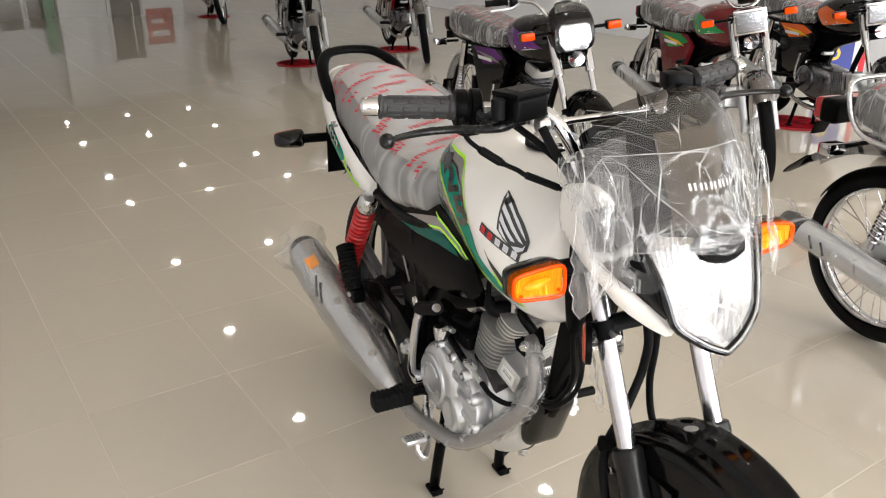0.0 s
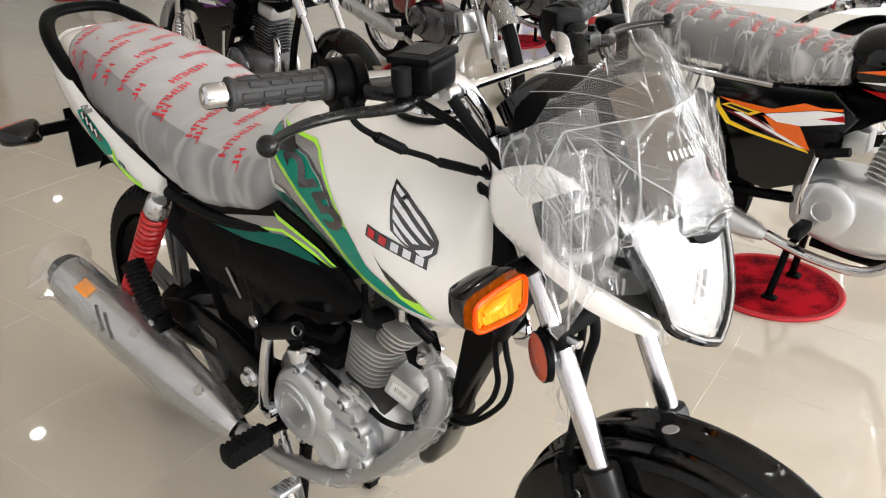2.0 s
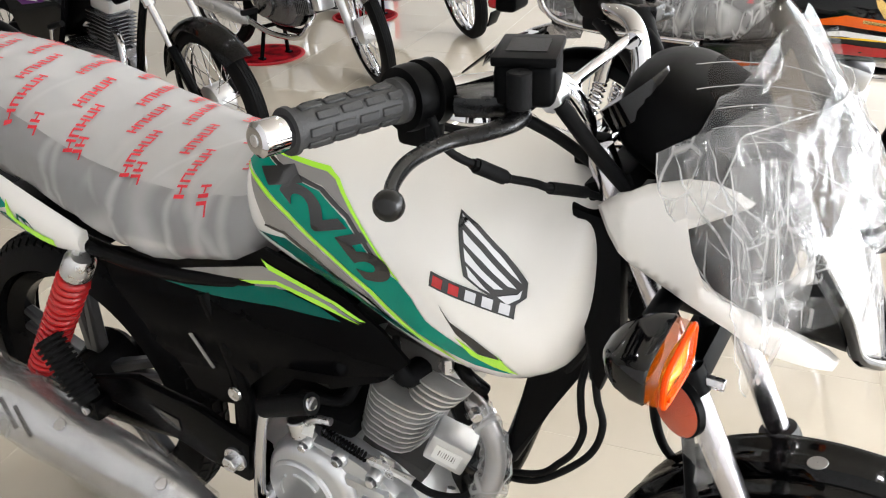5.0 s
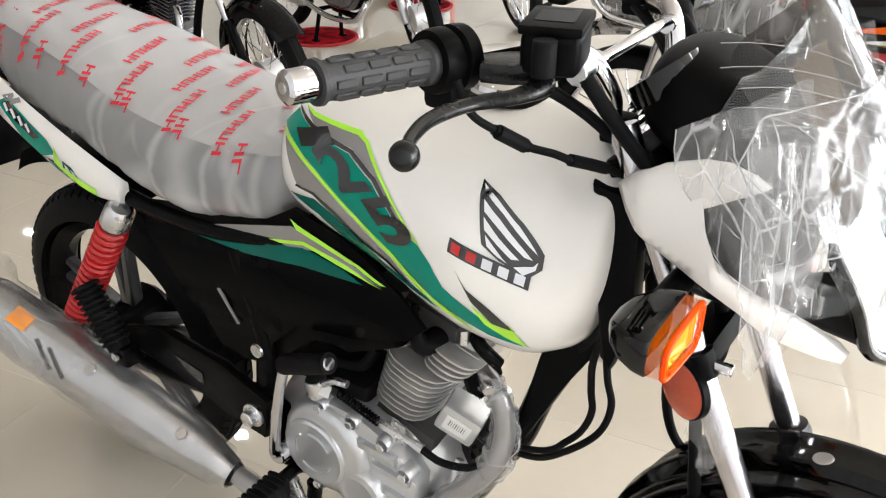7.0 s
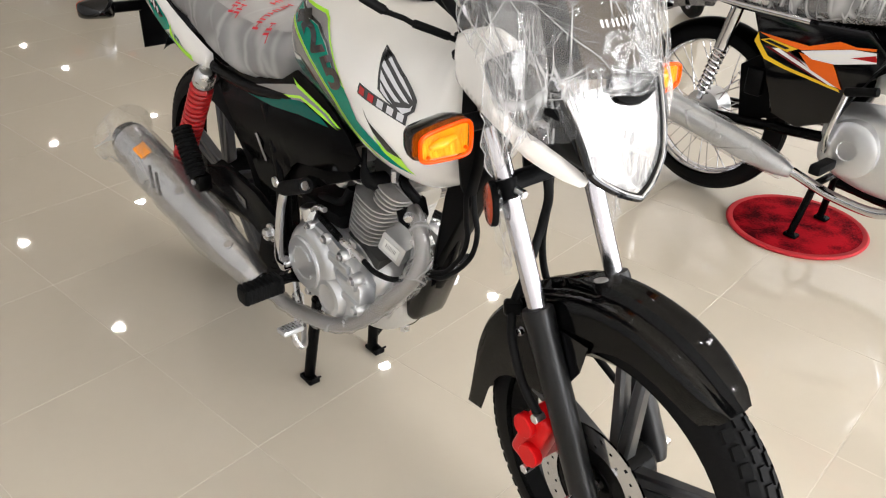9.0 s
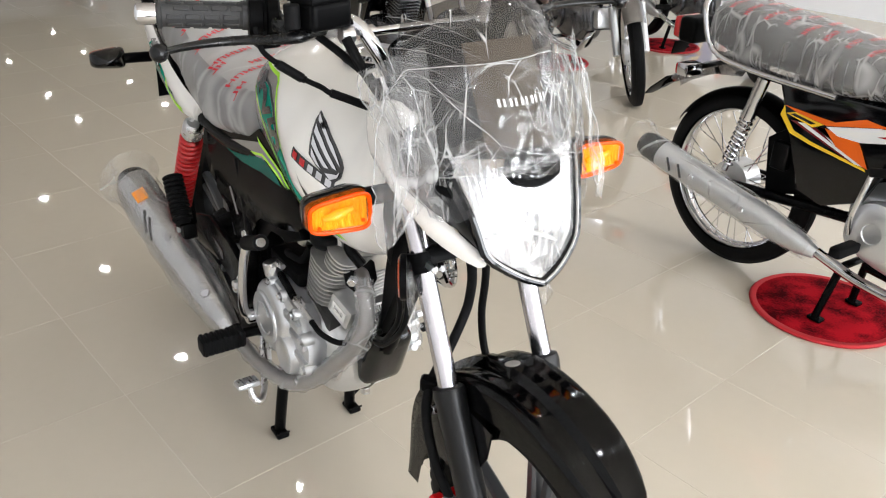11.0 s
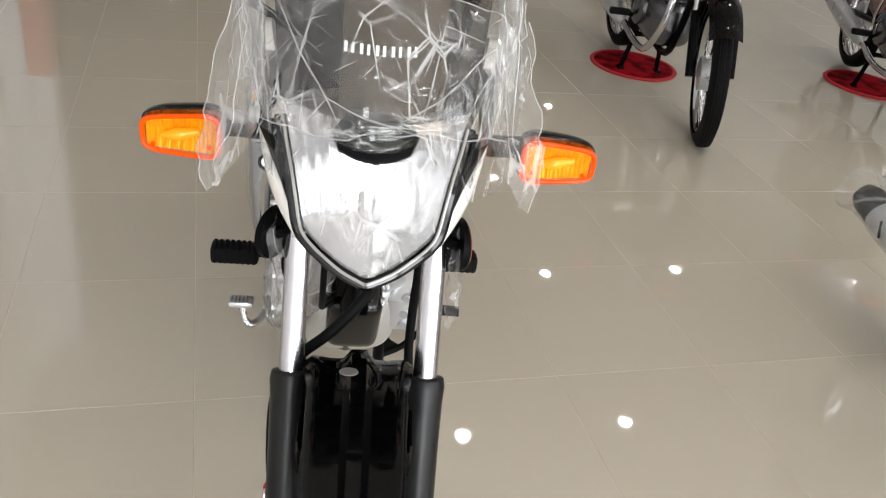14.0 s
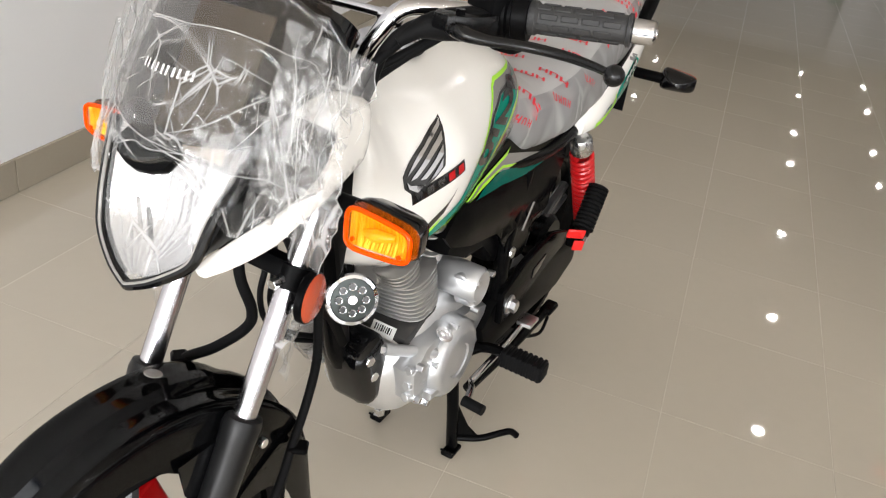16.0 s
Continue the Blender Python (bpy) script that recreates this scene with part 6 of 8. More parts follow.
# cables and hoses
for name, pts, r in (("brake_hose", [(0.270, -0.130, 1.055), (0.300, -0.115, 1.010), (0.335, -0.085, 0.955), (0.375, -0.045, 0.90), (0.405, -0.015, 0.80), (0.417, 0.000, 0.727), (0.402, 0.010, 0.667), (0.402, 0.000, 0.632), (0.420, -0.040, 0.590), (0.438, -0.080, 0.561), (0.462, -0.104, 0.520), (0.496, -0.106, 0.45), (0.530, -0.100, 0.405)], 0.0078),
                     ("throttle_cable", [(0.192, -0.232, 1.064), (0.206, -0.230, 1.036), (0.225, -0.214, 1.018), (0.240, -0.184, 0.997), (0.262, -0.166, 0.988), (0.276, -0.158, 0.982), (0.290, -0.112, 0.962), (0.33, -0.06, 0.93)], 0.0040),
                     ("speedometer_cable", [(0.36, 0.04, 0.95), (0.352, 0.070, 0.80), (0.347, 0.080, 0.66), (0.342, 0.080, 0.579), (0.361, 0.080, 0.509), (0.398, 0.088, 0.465), (0.445, 0.100, 0.416), (0.540, 0.112, 0.350), (0.625, 0.105, 0.310)], 0.0068),
                     ("clutch_cable", [(0.20, 0.16, 1.06), (0.255, 0.125, 1.03), (0.31, 0.08, 0.985), (0.34, 0.04, 0.93), (0.30, 0.05, 0.82), (0.25, 0.05, 0.66)], 0.0055),
                     ("wiring_loom", [(0.215, -0.155, 1.055), (0.262, -0.120, 1.020), (0.295, -0.080, 0.975), (0.325, -0.045, 0.93)], 0.0060),
                     ("wiring_loom", [(0.215, 0.155, 1.055), (0.262, 0.120, 1.020), (0.295, 0.080, 0.975), (0.325, 0.045, 0.93)], 0.0060),
                     ("frame_cable", [(0.330, -0.05, 0.83), (0.300, -0.05, 0.72), (0.302, -0.05, 0.665), (0.312, -0.05, 0.625), (0.303, -0.05, 0.580), (0.276, -0.05, 0.540), (0.236, -0.05, 0.500), (0.205, -0.045, 0.480), (0.15, -0.03, 0.455)], 0.0048),
                     ("frame_cable", [(0.325, -0.045, 0.83), (0.285, -0.05, 0.70), (0.283, -0.05, 0.640), (0.288, -0.05, 0.605), (0.278, -0.05, 0.568), (0.258, -0.05, 0.538), (0.228, -0.048, 0.505), (0.15, -0.03, 0.462)], 0.0048)):
    bp_(name, tube(pts, r, 10, 5), RUBBER)
sleeve = bp_("cable_sleeve", tube([(0.2255, -0.2135, 1.0175), (0.2395, -0.185, 0.9975)], 0.0072, 12, 1), RUBBER)
part("nut", rod((0.2235, -0.217, 1.020), (0.2262, -0.212, 1.0165), 0.0058, 6), MATT, sleeve)
part("nut", rod((0.239, -0.186, 0.998), (0.2425, -0.181, 0.9955), 0.0055, 6), MATT, sleeve)
bp_("cable_sleeve", tube([(0.275, -0.1585, 0.9825), (0.2845, -0.132, 0.971), (0.292, -0.108, 0.960)], 0.0062, 12, 1), RUBBER)
bp_("hose_clip", block(Matrix.Translation((0.440, -0.084, 0.558)) @ Matrix.Rotation(radians(50), 4, "Z"), 0.030, 0.024, 0.022, 0.004, 1), MATT)
bp_("cable_clip", block(Matrix.Translation((0.392, 0.094, 0.462)) @ Matrix.Rotation(radians(30), 4, "Z"), 0.026, 0.03, 0.010, 0.003, 1), MATT)
# reflectors on the fork
for s in (-1, 1):
    ref = bp_("side_reflector", lathe([(0, 0.001), (0.0, 0.034), (0.008, 0.034), (0.010, 0.032)], (0.418, s * 0.112, 0.742), (0.418 - (0.27 if s < 0 else 0.10), s * 0.6, 0.735), 28), MATT, "round orange reflector beside the fork")
    part("lens", lathe([(0.0095, 0.0325), (0.0125, 0.028), (0.0135, 0.0005)], (0.418, s * 0.112, 0.742), (0.418 - (0.27 if s < 0 else 0.10), s * 0.6, 0.735), 28), REFLEX, ref, "orange reflector face")
    part("bracket", tube([(0.418, s * 0.112, 0.742), (0.425, s * 0.09, 0.752)], 0.008, 8, 1), MATT, ref)

# ---- stickers on tank, side panels and tail ----
STICK = [
    ("grey_stripe", GREY, 0.0010, [(-0.127, 0.937), (-0.100, 0.932), (-0.015, 0.931), (-0.000, 0.926), (0.099, 0.844), (0.078, 0.854), (0.027, 0.898), (-0.017, 0.917), (-0.083, 0.921)]),
    ("lime_stripe", LIME, 0.0014, [(-0.141, 0.938), (-0.103, 0.936), (-0.013, 0.936), (0.005, 0.928), (0.107, 0.840), (0.101, 0.842), (-0.000, 0.926), (-0.015, 0.931), (-0.100, 0.932), (-0.127, 0.937)]),
    ("black_line", INK, 0.0014, [(-0.142, 0.932), (-0.134, 0.932), (-0.081, 0.923), (-0.015, 0.916), (0.029, 0.897), (0.091, 0.846), (0.085, 0.845), (0.026, 0.892), (-0.019, 0.912), (-0.084, 0.918)]),
    ("teal_stripe", TEAL, 0.0010, [(-0.164, 0.908), (-0.141, 0.930), (-0.083, 0.917), (-0.020, 0.911), (0.025, 0.890), (0.078, 0.849), (0.102, 0.841), (0.120, 0.822), (0.135, 0.795), (0.167, 0.768), (0.196, 0.744), (0.220, 0.717), (0.180, 0.729), (0.145, 0.753), (0.111, 0.776), (0.063, 0.812), (-0.001, 0.845), (-0.066, 0.877), (-0.126, 0.899)]),
    ("lime_stripe", LIME, 0.0016, [(-0.165, 0.904), (-0.164, 0.905), (-0.124, 0.898), (-0.065, 0.876), (-0.000, 0.844), (0.064, 0.812), (0.111, 0.774), (0.146, 0.751), (0.169, 0.722), (0.141, 0.746), (0.103, 0.768), (0.058, 0.806), (-0.003, 0.839), (-0.069, 0.871), (-0.130, 0.893)]),
    ("grey_stripe", GREY, 0.0010, [(-0.151, 0.898), (-0.129, 0.891), (-0.070, 0.869), (-0.005, 0.836), (0.057, 0.801), (0.082, 0.775), (0.052, 0.796), (0.008, 0.809), (-0.037, 0.834), (-0.076, 0.848), (-0.116, 0.845)]),
    ("black_line", INK, 0.0014, [(-0.116, 0.845), (-0.076, 0.848), (-0.037, 0.834), (0.008, 0.809), (0.052, 0.796), (0.082, 0.775), (0.076, 0.773), (0.046, 0.792), (0.001, 0.804), (-0.043, 0.829), (-0.080, 0.843), (-0.120, 0.841)]),
    ("dark_teal_stripe", TEAL_DARK, 0.0010, [(-0.138, 0.825), (-0.078, 0.838), (-0.042, 0.827), (0.006, 0.801), (0.042, 0.783), (0.087, 0.772), (0.123, 0.751), (0.081, 0.762), (0.034, 0.773), (-0.030, 0.785), (-0.078, 0.814)]),
    ("black_flash", INK, 0.0012, [(0.153, 0.823), (0.164, 0.801), (0.189, 0.778), (0.216, 0.747), (0.190, 0.755), (0.169, 0.784)]),
    ("lime_flash", LIME, 0.0014, [(0.167, 0.780), (0.190, 0.754), (0.214, 0.748), (0.208, 0.759), (0.226, 0.716), (0.209, 0.728), (0.181, 0.750)]),
]
# the number 125 in black on the teal band, slanting with it
def glyph(sign, bold):
    """A sign of the built-in font as a mesh that fills a unit square."""
    tc = bpy.data.curves.new("sign", "FONT")
    tc.body, tc.size, tc.offset = sign, 1.0, bold
    tmp = new("tmp_text", tc)
    me = bpy.data.meshes.new_from_object(tmp)
    bpy.data.objects.remove(tmp)
    xs, ys = [v.co.x for v in me.vertices], [v.co.y for v in me.vertices]
    for v in me.vertices:
        v.co = V((v.co.x - min(xs)) / (max(xs) - min(xs)), (v.co.y - min(ys)) / (max(ys) - min(ys)), 0)
    return me


# each sign: lower left, lower right and upper left corner on the tank's side
NUMBER = [("1", (-0.104, 0.898), (-0.046, 0.914), (-0.125, 0.913)), ("2", (-0.02, 0.866), (0.031, 0.882), (-0.092, 0.902)), ("5", (0.059, 0.824), (0.106, 0.842), (0.007, 0.866))]
WING = [(0.159, 0.919), (0.18, 0.906), (0.212, 0.879), (0.24, 0.85), (0.241, 0.834), (0.23, 0.825), (0.221, 0.823), (0.207, 0.835), (0.195, 0.843), (0.177, 0.858), (0.171, 0.877), (0.166, 0.892), (0.161, 0.906)]
FEATHERS = [
    [(0.162, 0.915), (0.179, 0.902), (0.208, 0.877), (0.233, 0.849), (0.222, 0.857), (0.191, 0.887), (0.166, 0.907)],
    [(0.167, 0.901), (0.188, 0.883), (0.217, 0.855), (0.229, 0.843), (0.22, 0.846), (0.195, 0.869), (0.171, 0.89)],
    [(0.172, 0.885), (0.193, 0.864), (0.216, 0.843), (0.208, 0.844), (0.193, 0.857), (0.176, 0.873)],
    [(0.178, 0.868), (0.194, 0.851), (0.205, 0.84), (0.195, 0.846), (0.182, 0.857)],
    [(0.212, 0.836), (0.231, 0.837), (0.235, 0.842), (0.234, 0.833), (0.222, 0.827)],
]
GLYPHS = {sign: glyph(sign, 0.035) for sign in "125"}
tank_tree = tree_of(tank)
SIDE_STICK = [
    ("grey_stripe", GREY, [(-0.398, 0.700), (-0.267, 0.738), (-0.141, 0.772), (-0.102, 0.763), (0.019, 0.731), (-0.051, 0.742), (-0.104, 0.745), (-0.200, 0.731)]),
    ("lime_stripe", LIME, [(-0.142, 0.784), (-0.128, 0.777), (0.023, 0.735), (0.014, 0.734), (-0.132, 0.769)]),
    ("lime_stripe", LIME, [(-0.304, 0.708), (-0.304, 0.7115), (-0.121, 0.7545), (-0.050, 0.7430), (0.016, 0.7300), (-0.052, 0.7370), (-0.122, 0.7485)]),
    ("teal_stripe", TEAL_DARK, [(-0.337, 0.699), (-0.123, 0.744), (-0.050, 0.735), (-0.014, 0.726), (-0.123, 0.717), (-0.230, 0.703)]),
]
TAIL_STICK = [
    ("teal_stripe", TEAL, 0.0010, [(-0.754, 0.838), (-0.723, 0.850), (-0.622, 0.800), (-0.605, 0.781), (-0.648, 0.768), (-0.703, 0.790)]),
    ("black_mark", INK, 0.0014, [(-0.741, 0.838), (-0.720, 0.845), (-0.665, 0.816), (-0.640, 0.800), (-0.660, 0.795), (-0.705, 0.815)]),
    ("pale_mark", GREY, 0.0014, [(-0.736, 0.851), (-0.706, 0.858), (-0.690, 0.846), (-0.720, 0.838)]),
    ("script_bar", WHITE_INK, 0.0020, [(-0.735, 0.838), (-0.727, 0.841), (-0.720, 0.829), (-0.727, 0.826)]),
    ("script_bar", WHITE_INK, 0.0020, [(-0.716, 0.832), (-0.708, 0.835), (-0.700, 0.821), (-0.707, 0.818)]),
    ("script_bar", WHITE_INK, 0.0020, [(-0.697, 0.824), (-0.689, 0.827), (-0.681, 0.813), (-0.688, 0.810)]),
    ("script_bar", WHITE_INK, 0.0020, [(-0.678, 0.815), (-0.671, 0.818), (-0.663, 0.806), (-0.669, 0.803)]),
    ("lime_stripe", LIME, 0.0014, [(-0.605, 0.794), (-0.595, 0.764), (-0.526, 0.738), (-0.527, 0.724), (-0.577, 0.745), (-0.615, 0.765)]),
    ("dark_teal_stripe", TEAL_DARK, 0.0010, [(-0.655, 0.768), (-0.618, 0.768), (-0.577, 0.748), (-0.527, 0.722), (-0.575, 0.728), (-0.620, 0.746)]),
]
for s in (-1, 1):
    far = s * 0.6
    way = (0, -s, 0)

    def lay(tree, pts, lift):
        return laid(tree, [[V(x, far, z) for x, z in pts]], way, lift)

    for name, mat, lift, pts in STICK:
        part(name, lay(tank_tree, pts, lift), mat, tank, angle=80)
    for sign, o, r, u in NUMBER:
        bm = bmesh.new()
        bm.from_mesh(GLYPHS[sign])
        bmesh.ops.subdivide_edges(bm, edges=[e for e in bm.edges if e.calc_length() > 0.4], cuts=2)
        bmesh.ops.triangulate(bm, faces=bm.faces)
        for v in bm.verts:
            gx = v.co.x if s < 0 else 1 - v.co.x
            x = o[0] + (r[0] - o[0]) * gx + (u[0] - o[0]) * v.co.y
            z = o[1] + (r[1] - o[1]) * gx + (u[1] - o[1]) * v.co.y
            hit, nor, _, _ = tank_tree.ray_cast(V(x, far, z), V(0, -s, 0))
            v.co = hit + nor * (0.0022 if nor.y * s > 0 else -0.0022)
        part("number_sign", bm, INK, tank, "black figure %s of the number 125" % sign, angle=80)
    emblem = part("wing_emblem", lay(tank_tree, WING, 0.0015), INK, tank, "raised chrome and black wing emblem", angle=80)
    for pts in FEATHERS:
        bm = lay(tank_tree, pts, 0.0032)
        part("feather", bm, CHROME, emblem, angle=80)
    # plain bars in place of the maker's name
    a, b = V(0.144, 0, 0.862), V(0.231, 0, 0.826)
    d = (b - a)
    nrm = V(-0.05, 0, -0.99) * 0.0165
    bm = laid(tank_tree, [[V(p.x, far, p.z) for p in (a, b, b + nrm, a + nrm)]], way, 0.0016)
    plate_ob = part("name_plate", bm, INK, tank, "black and chrome name plate as plain bars", angle=80)
    for k in range(5):
        p = a + d * (0.02 + k * 0.195)
        q = [p + d * 0.02 + nrm * 0.16, p + d * 0.14 + nrm * 0.16, p + d * 0.14 + nrm * 0.84, p + d * 0.02 + nrm * 0.84]
        part("bar", laid(tank_tree, [[V(c.x, far, c.z) for c in q]], way, 0.0026), (RED if k in (0, 1) else CHROME), plate_ob, angle=80)
    tree = tree_of(panels[s])
    for name, mat, pts in SIDE_STICK:
        part(name, lay(tree, pts, 0.0012 + 0.0004 * (mat is LIME)), mat, panels[s], angle=80)
    tree = tree_of(tails[s])
    for name, mat, lift, pts in TAIL_STICK:
        part(name, lay(tree, pts, lift), mat, tails[s], angle=80)

# ---- clear film draped over screen, lamp and cowls ----
fold_rng = random.Random(12)
FOLDS = []
for k in range(70):
    a, tilt, half = V(fold_rng.uniform(-1, 1), fold_rng.uniform(0.05, 1.0), 0), fold_rng.uniform(0, math.pi), fold_rng.uniform(0.12, 0.5)
    FOLDS.append((a, V(math.cos(tilt), 0.6 * math.sin(tilt), 0).normalized(), half, fold_rng.uniform(0.0015, 0.0045)))


def folds(u, t):
    """Height of the long straight folds at a place on the sheet."""
    h = 0.0
    for a, d, half, high in FOLDS:
        p = V(u - a.x, t - a.y, 0)
        along = p.dot(d)
        if abs(along) < half:
            off = abs(p.x * d.y - p.y * d.x)
            if off < 0.035:
                h += high * (1 - off / 0.035) ** 2 * (1 - (along / half) ** 2)
    return h * (0.22 + 0.78 * min(1.0, max(0.0, (t + 0.45 * abs(u) - 0.42) / 0.25)))


def drape(u, t, top, bottom, wide, lift0):
    """A place on film that hangs over the screen and round the cowls: u across, t downwards."""
    au = abs(u)
    z0 = top + (bottom - top) * t
    arc = au * wide
    zc = max(z0, 0.958)
    xf = screen_x(0, zc) if z0 > 0.958 else 0.556 + 0.30 * (0.958 - z0)
    if arc < 0.11:
        y = arc
        x = xf - 5.4 * y * y
    else:
        e = arc - 0.11
        x = xf - 0.066 - 0.62 * e - 1.2 * e * e
        y = 0.11 + 0.62 * e - 1.4 * e * e
    sag = 0.026 * (au ** 3) * math.sin(t * math.pi) + 0.014 * noise.noise(V(u * 2.3, t * 2.0, 4.0)) + 0.035 * t * max(0, au - 0.55)
    lift = lift0 + folds(u, t) + 0.007 * max(0, au - 0.45) * (1 + noise.noise(V(u * 5, t * 4, 0.3)))
    nx, ny = (1.0, 0.5 * au) if arc < 0.11 else (0.45, 0.9)
    return V(x + lift * nx, math.copysign(y + lift * ny, u), z0 - sag)


NU, NV = 140, 90
rings = []
for j in range(NV + 1):
    row = []
    for i in range(NU + 1):
        u, t = i / NU * 2 - 1, j / NV
        au = abs(u)
        low = 0.936 - 0.060 * min(1.0, max(0.0, (au - 0.30) / 0.35)) + 0.012 * noise.noise(V(u * 5, 9.0, 0.4))
        wide = (0.178 + 0.020 * math.sin(math.pi * min(1, t * 1.1)) - 0.030 * t) * (0.50 + 0.50 * math.sin(math.pi / 2 * min(1.0, t / 0.32)))
        row.append(drape(u, t, 1.128 - 0.03 * au ** 3, low, wide, 0.0085))
    rings.append(row)
wrap = bp_("screen_wrap", rings_mesh(rings, False, False), CLEAR_FILM, "crumpled clear film over the windscreen", angle=80)
# a second loose sheet whose curved upper edge crosses the screen
rings = []
for j in range(41):
    row = []
    for i in range(81):
        u, t = i / 80 * 1.7 - 0.85, j / 40
        top = 1.066 - 0.050 * u * u - 0.10 * max(0, abs(u) - 0.6) + 0.006 * noise.noise(V(u * 3, 2.0, 1.0))
        row.append(drape(u, t, top, 0.950 - 0.03 * abs(u) + 0.010 * noise.noise(V(u * 6, 3.0, 7.4)), 0.20, 0.0105 + 0.003 * noise.noise(V(u * 3, t * 3, 5.5))))
    rings.append(row)
edge_pts, low_pts = [p.copy() for p in rings[0][::2]], [p.copy() for p in rings[-1][::2]]
sheet = bp_("film_sheet", rings_mesh(rings, False, False), CLEAR_FILM, "second sheet of clear film over the screen", angle=80)
part("film_edge", tube(edge_pts, 0.0007, 6, 1), FILM_EDGE, sheet, "milky rolled edge of the film")
part("film_edge", tube(low_pts, 0.0008, 6, 1), FILM_EDGE, sheet)
for u0, t0, u1, t1 in ((-0.55, 0.05, -0.15, 1.0), (0.05, 0.95, 0.62, 0.30), (0.30, 0.1, 0.20, 0.95), (-0.80, 0.2, -0.50, 1.0), (0.70, 0.1, 0.40, 1.0), (-0.30, 0.75, 0.30, 1.0)):
    part("film_pleat", tube([drape(u0 + (u1 - u0) * k / 12, t0 + (t1 - t0) * k / 12, 1.06, 0.945, 0.20, 0.0125 + 0.001 * math.sin(k)) for k in range(13)], [0.0002, 0.0006, 0.0010, 0.0005, 0.0002], 6, 1), FILM_EDGE, sheet, "milky pleat in the film")
# straight creases: a fan of parallel ones high on the screen's right side, short ones all over the lower sheet
crease_rng = random.Random(21)
# thin milky tubes stand in for the highlights along these creases
bm = bmesh.new()
for k in range(6):
    t0 = 0.10 + 0.072 * k + crease_rng.uniform(-0.01, 0.01)
    u0, long = -0.66 + crease_rng.uniform(-0.05, 0.08), crease_rng.uniform(0.30, 0.55)
    tube([drape(u0 + long * q / 8, t0 + 0.02 * q / 8 + 0.16 * (q / 8) ** 2, 1.128, 0.936, 0.19, 0.0125) for q in range(9)], [0.0004, 0.0003, 0.0001], 5, 1, bm)
for k in range(64):
    u0, t0, a = crease_rng.uniform(-0.95, 0.95), crease_rng.uniform(0.30, 0.95), crease_rng.choice((1.2, 1.9, 0.5, 2.7)) + crease_rng.uniform(-0.3, 0.3)
    long = crease_rng.uniform(0.06, 0.34)
    pts = [(u0 + long * math.cos(a) * q / 6, min(1.0, t0 + long * math.sin(a) * q / 6)) for q in range(7)]
    thick = crease_rng.uniform(0.0003, 0.0008)
    tube([drape(max(-1, min(1, u)), t, 1.10, 0.938, 0.195, 0.0118) for u, t in pts], [0.0001, thick, 0.0001], 5, 1, bm)
part("film_creases", bm, FILM_EDGE, sheet, "milky straight creases in the film")
# loose film beside the screen: sheets gathered between screen and cowl, and tails that end in a tip by the indicators


def crumpled(front, back, s, seed, high, across=25):
    """A crumpled sheet between two edges given from top to bottom, on side s."""
    rng_ = random.Random(seed)
    pleats = [(rng_.uniform(0, 1), rng_.uniform(-0.9, 0.9), rng_.uniform(0.05, 0.16), rng_.uniform(-1, 1) * high) for _ in range(14)]
    fr, bk = smooth_rows(front, 8), smooth_rows(back, 8)
    rings = []
    for j, (a, b) in enumerate(zip(fr, bk)):
        t = j / (len(fr) - 1)
        row = []
        for i in range(across):
            u = i / (across - 1)
            p = V(*a).lerp(V(*b), u)
            h = sum(k * max(0.0, 1 - abs(u - c - lean * (t - 0.5)) / wide) for c, lean, wide, k in pleats)
            h += high * noise.noise(V(u * 3.0, t * 5.0, seed)) + 0.5 * high * abs(noise.noise(V(u * 7.0, t * 9.0, seed)))
            h *= 0.2 + 0.8 * math.sin(math.pi * min(1.0, 0.15 + u))
            ragged = (0.012 * noise.noise(V(t * 6.0, seed, 1.0)) + 0.006 * noise.noise(V(t * 17.0, seed, 2.0))) * u * u
            row.append(V(p.x + 0.45 * h - 0.3 * ragged, s * (p.y + 0.85 * h + 0.9 * ragged), p.z))
        rings.append(row)
    return rings


GAP_FRONT = [(0.470, 0.112, 1.090), (0.488, 0.113, 1.030), (0.503, 0.112, 0.970), (0.520, 0.106, 0.915), (0.522, 0.104, 0.872)]
GAP_BACK = [(0.380, 0.160, 1.040), (0.385, 0.160, 1.005), (0.400, 0.128, 0.952), (0.432, 0.126, 0.900), (0.486, 0.112, 0.866)]
TAIL_FRONT = [(0.490, 0.116, 1.040), (0.508, 0.116, 0.985), (0.516, 0.120, 0.925), (0.506, 0.142, 0.885), (0.492, 0.168, 0.842)]
TAIL_BACK = [(0.440, 0.154, 1.036), (0.455, 0.170, 0.975), (0.464, 0.184, 0.915), (0.476, 0.190, 0.875), (0.487, 0.180, 0.832)]
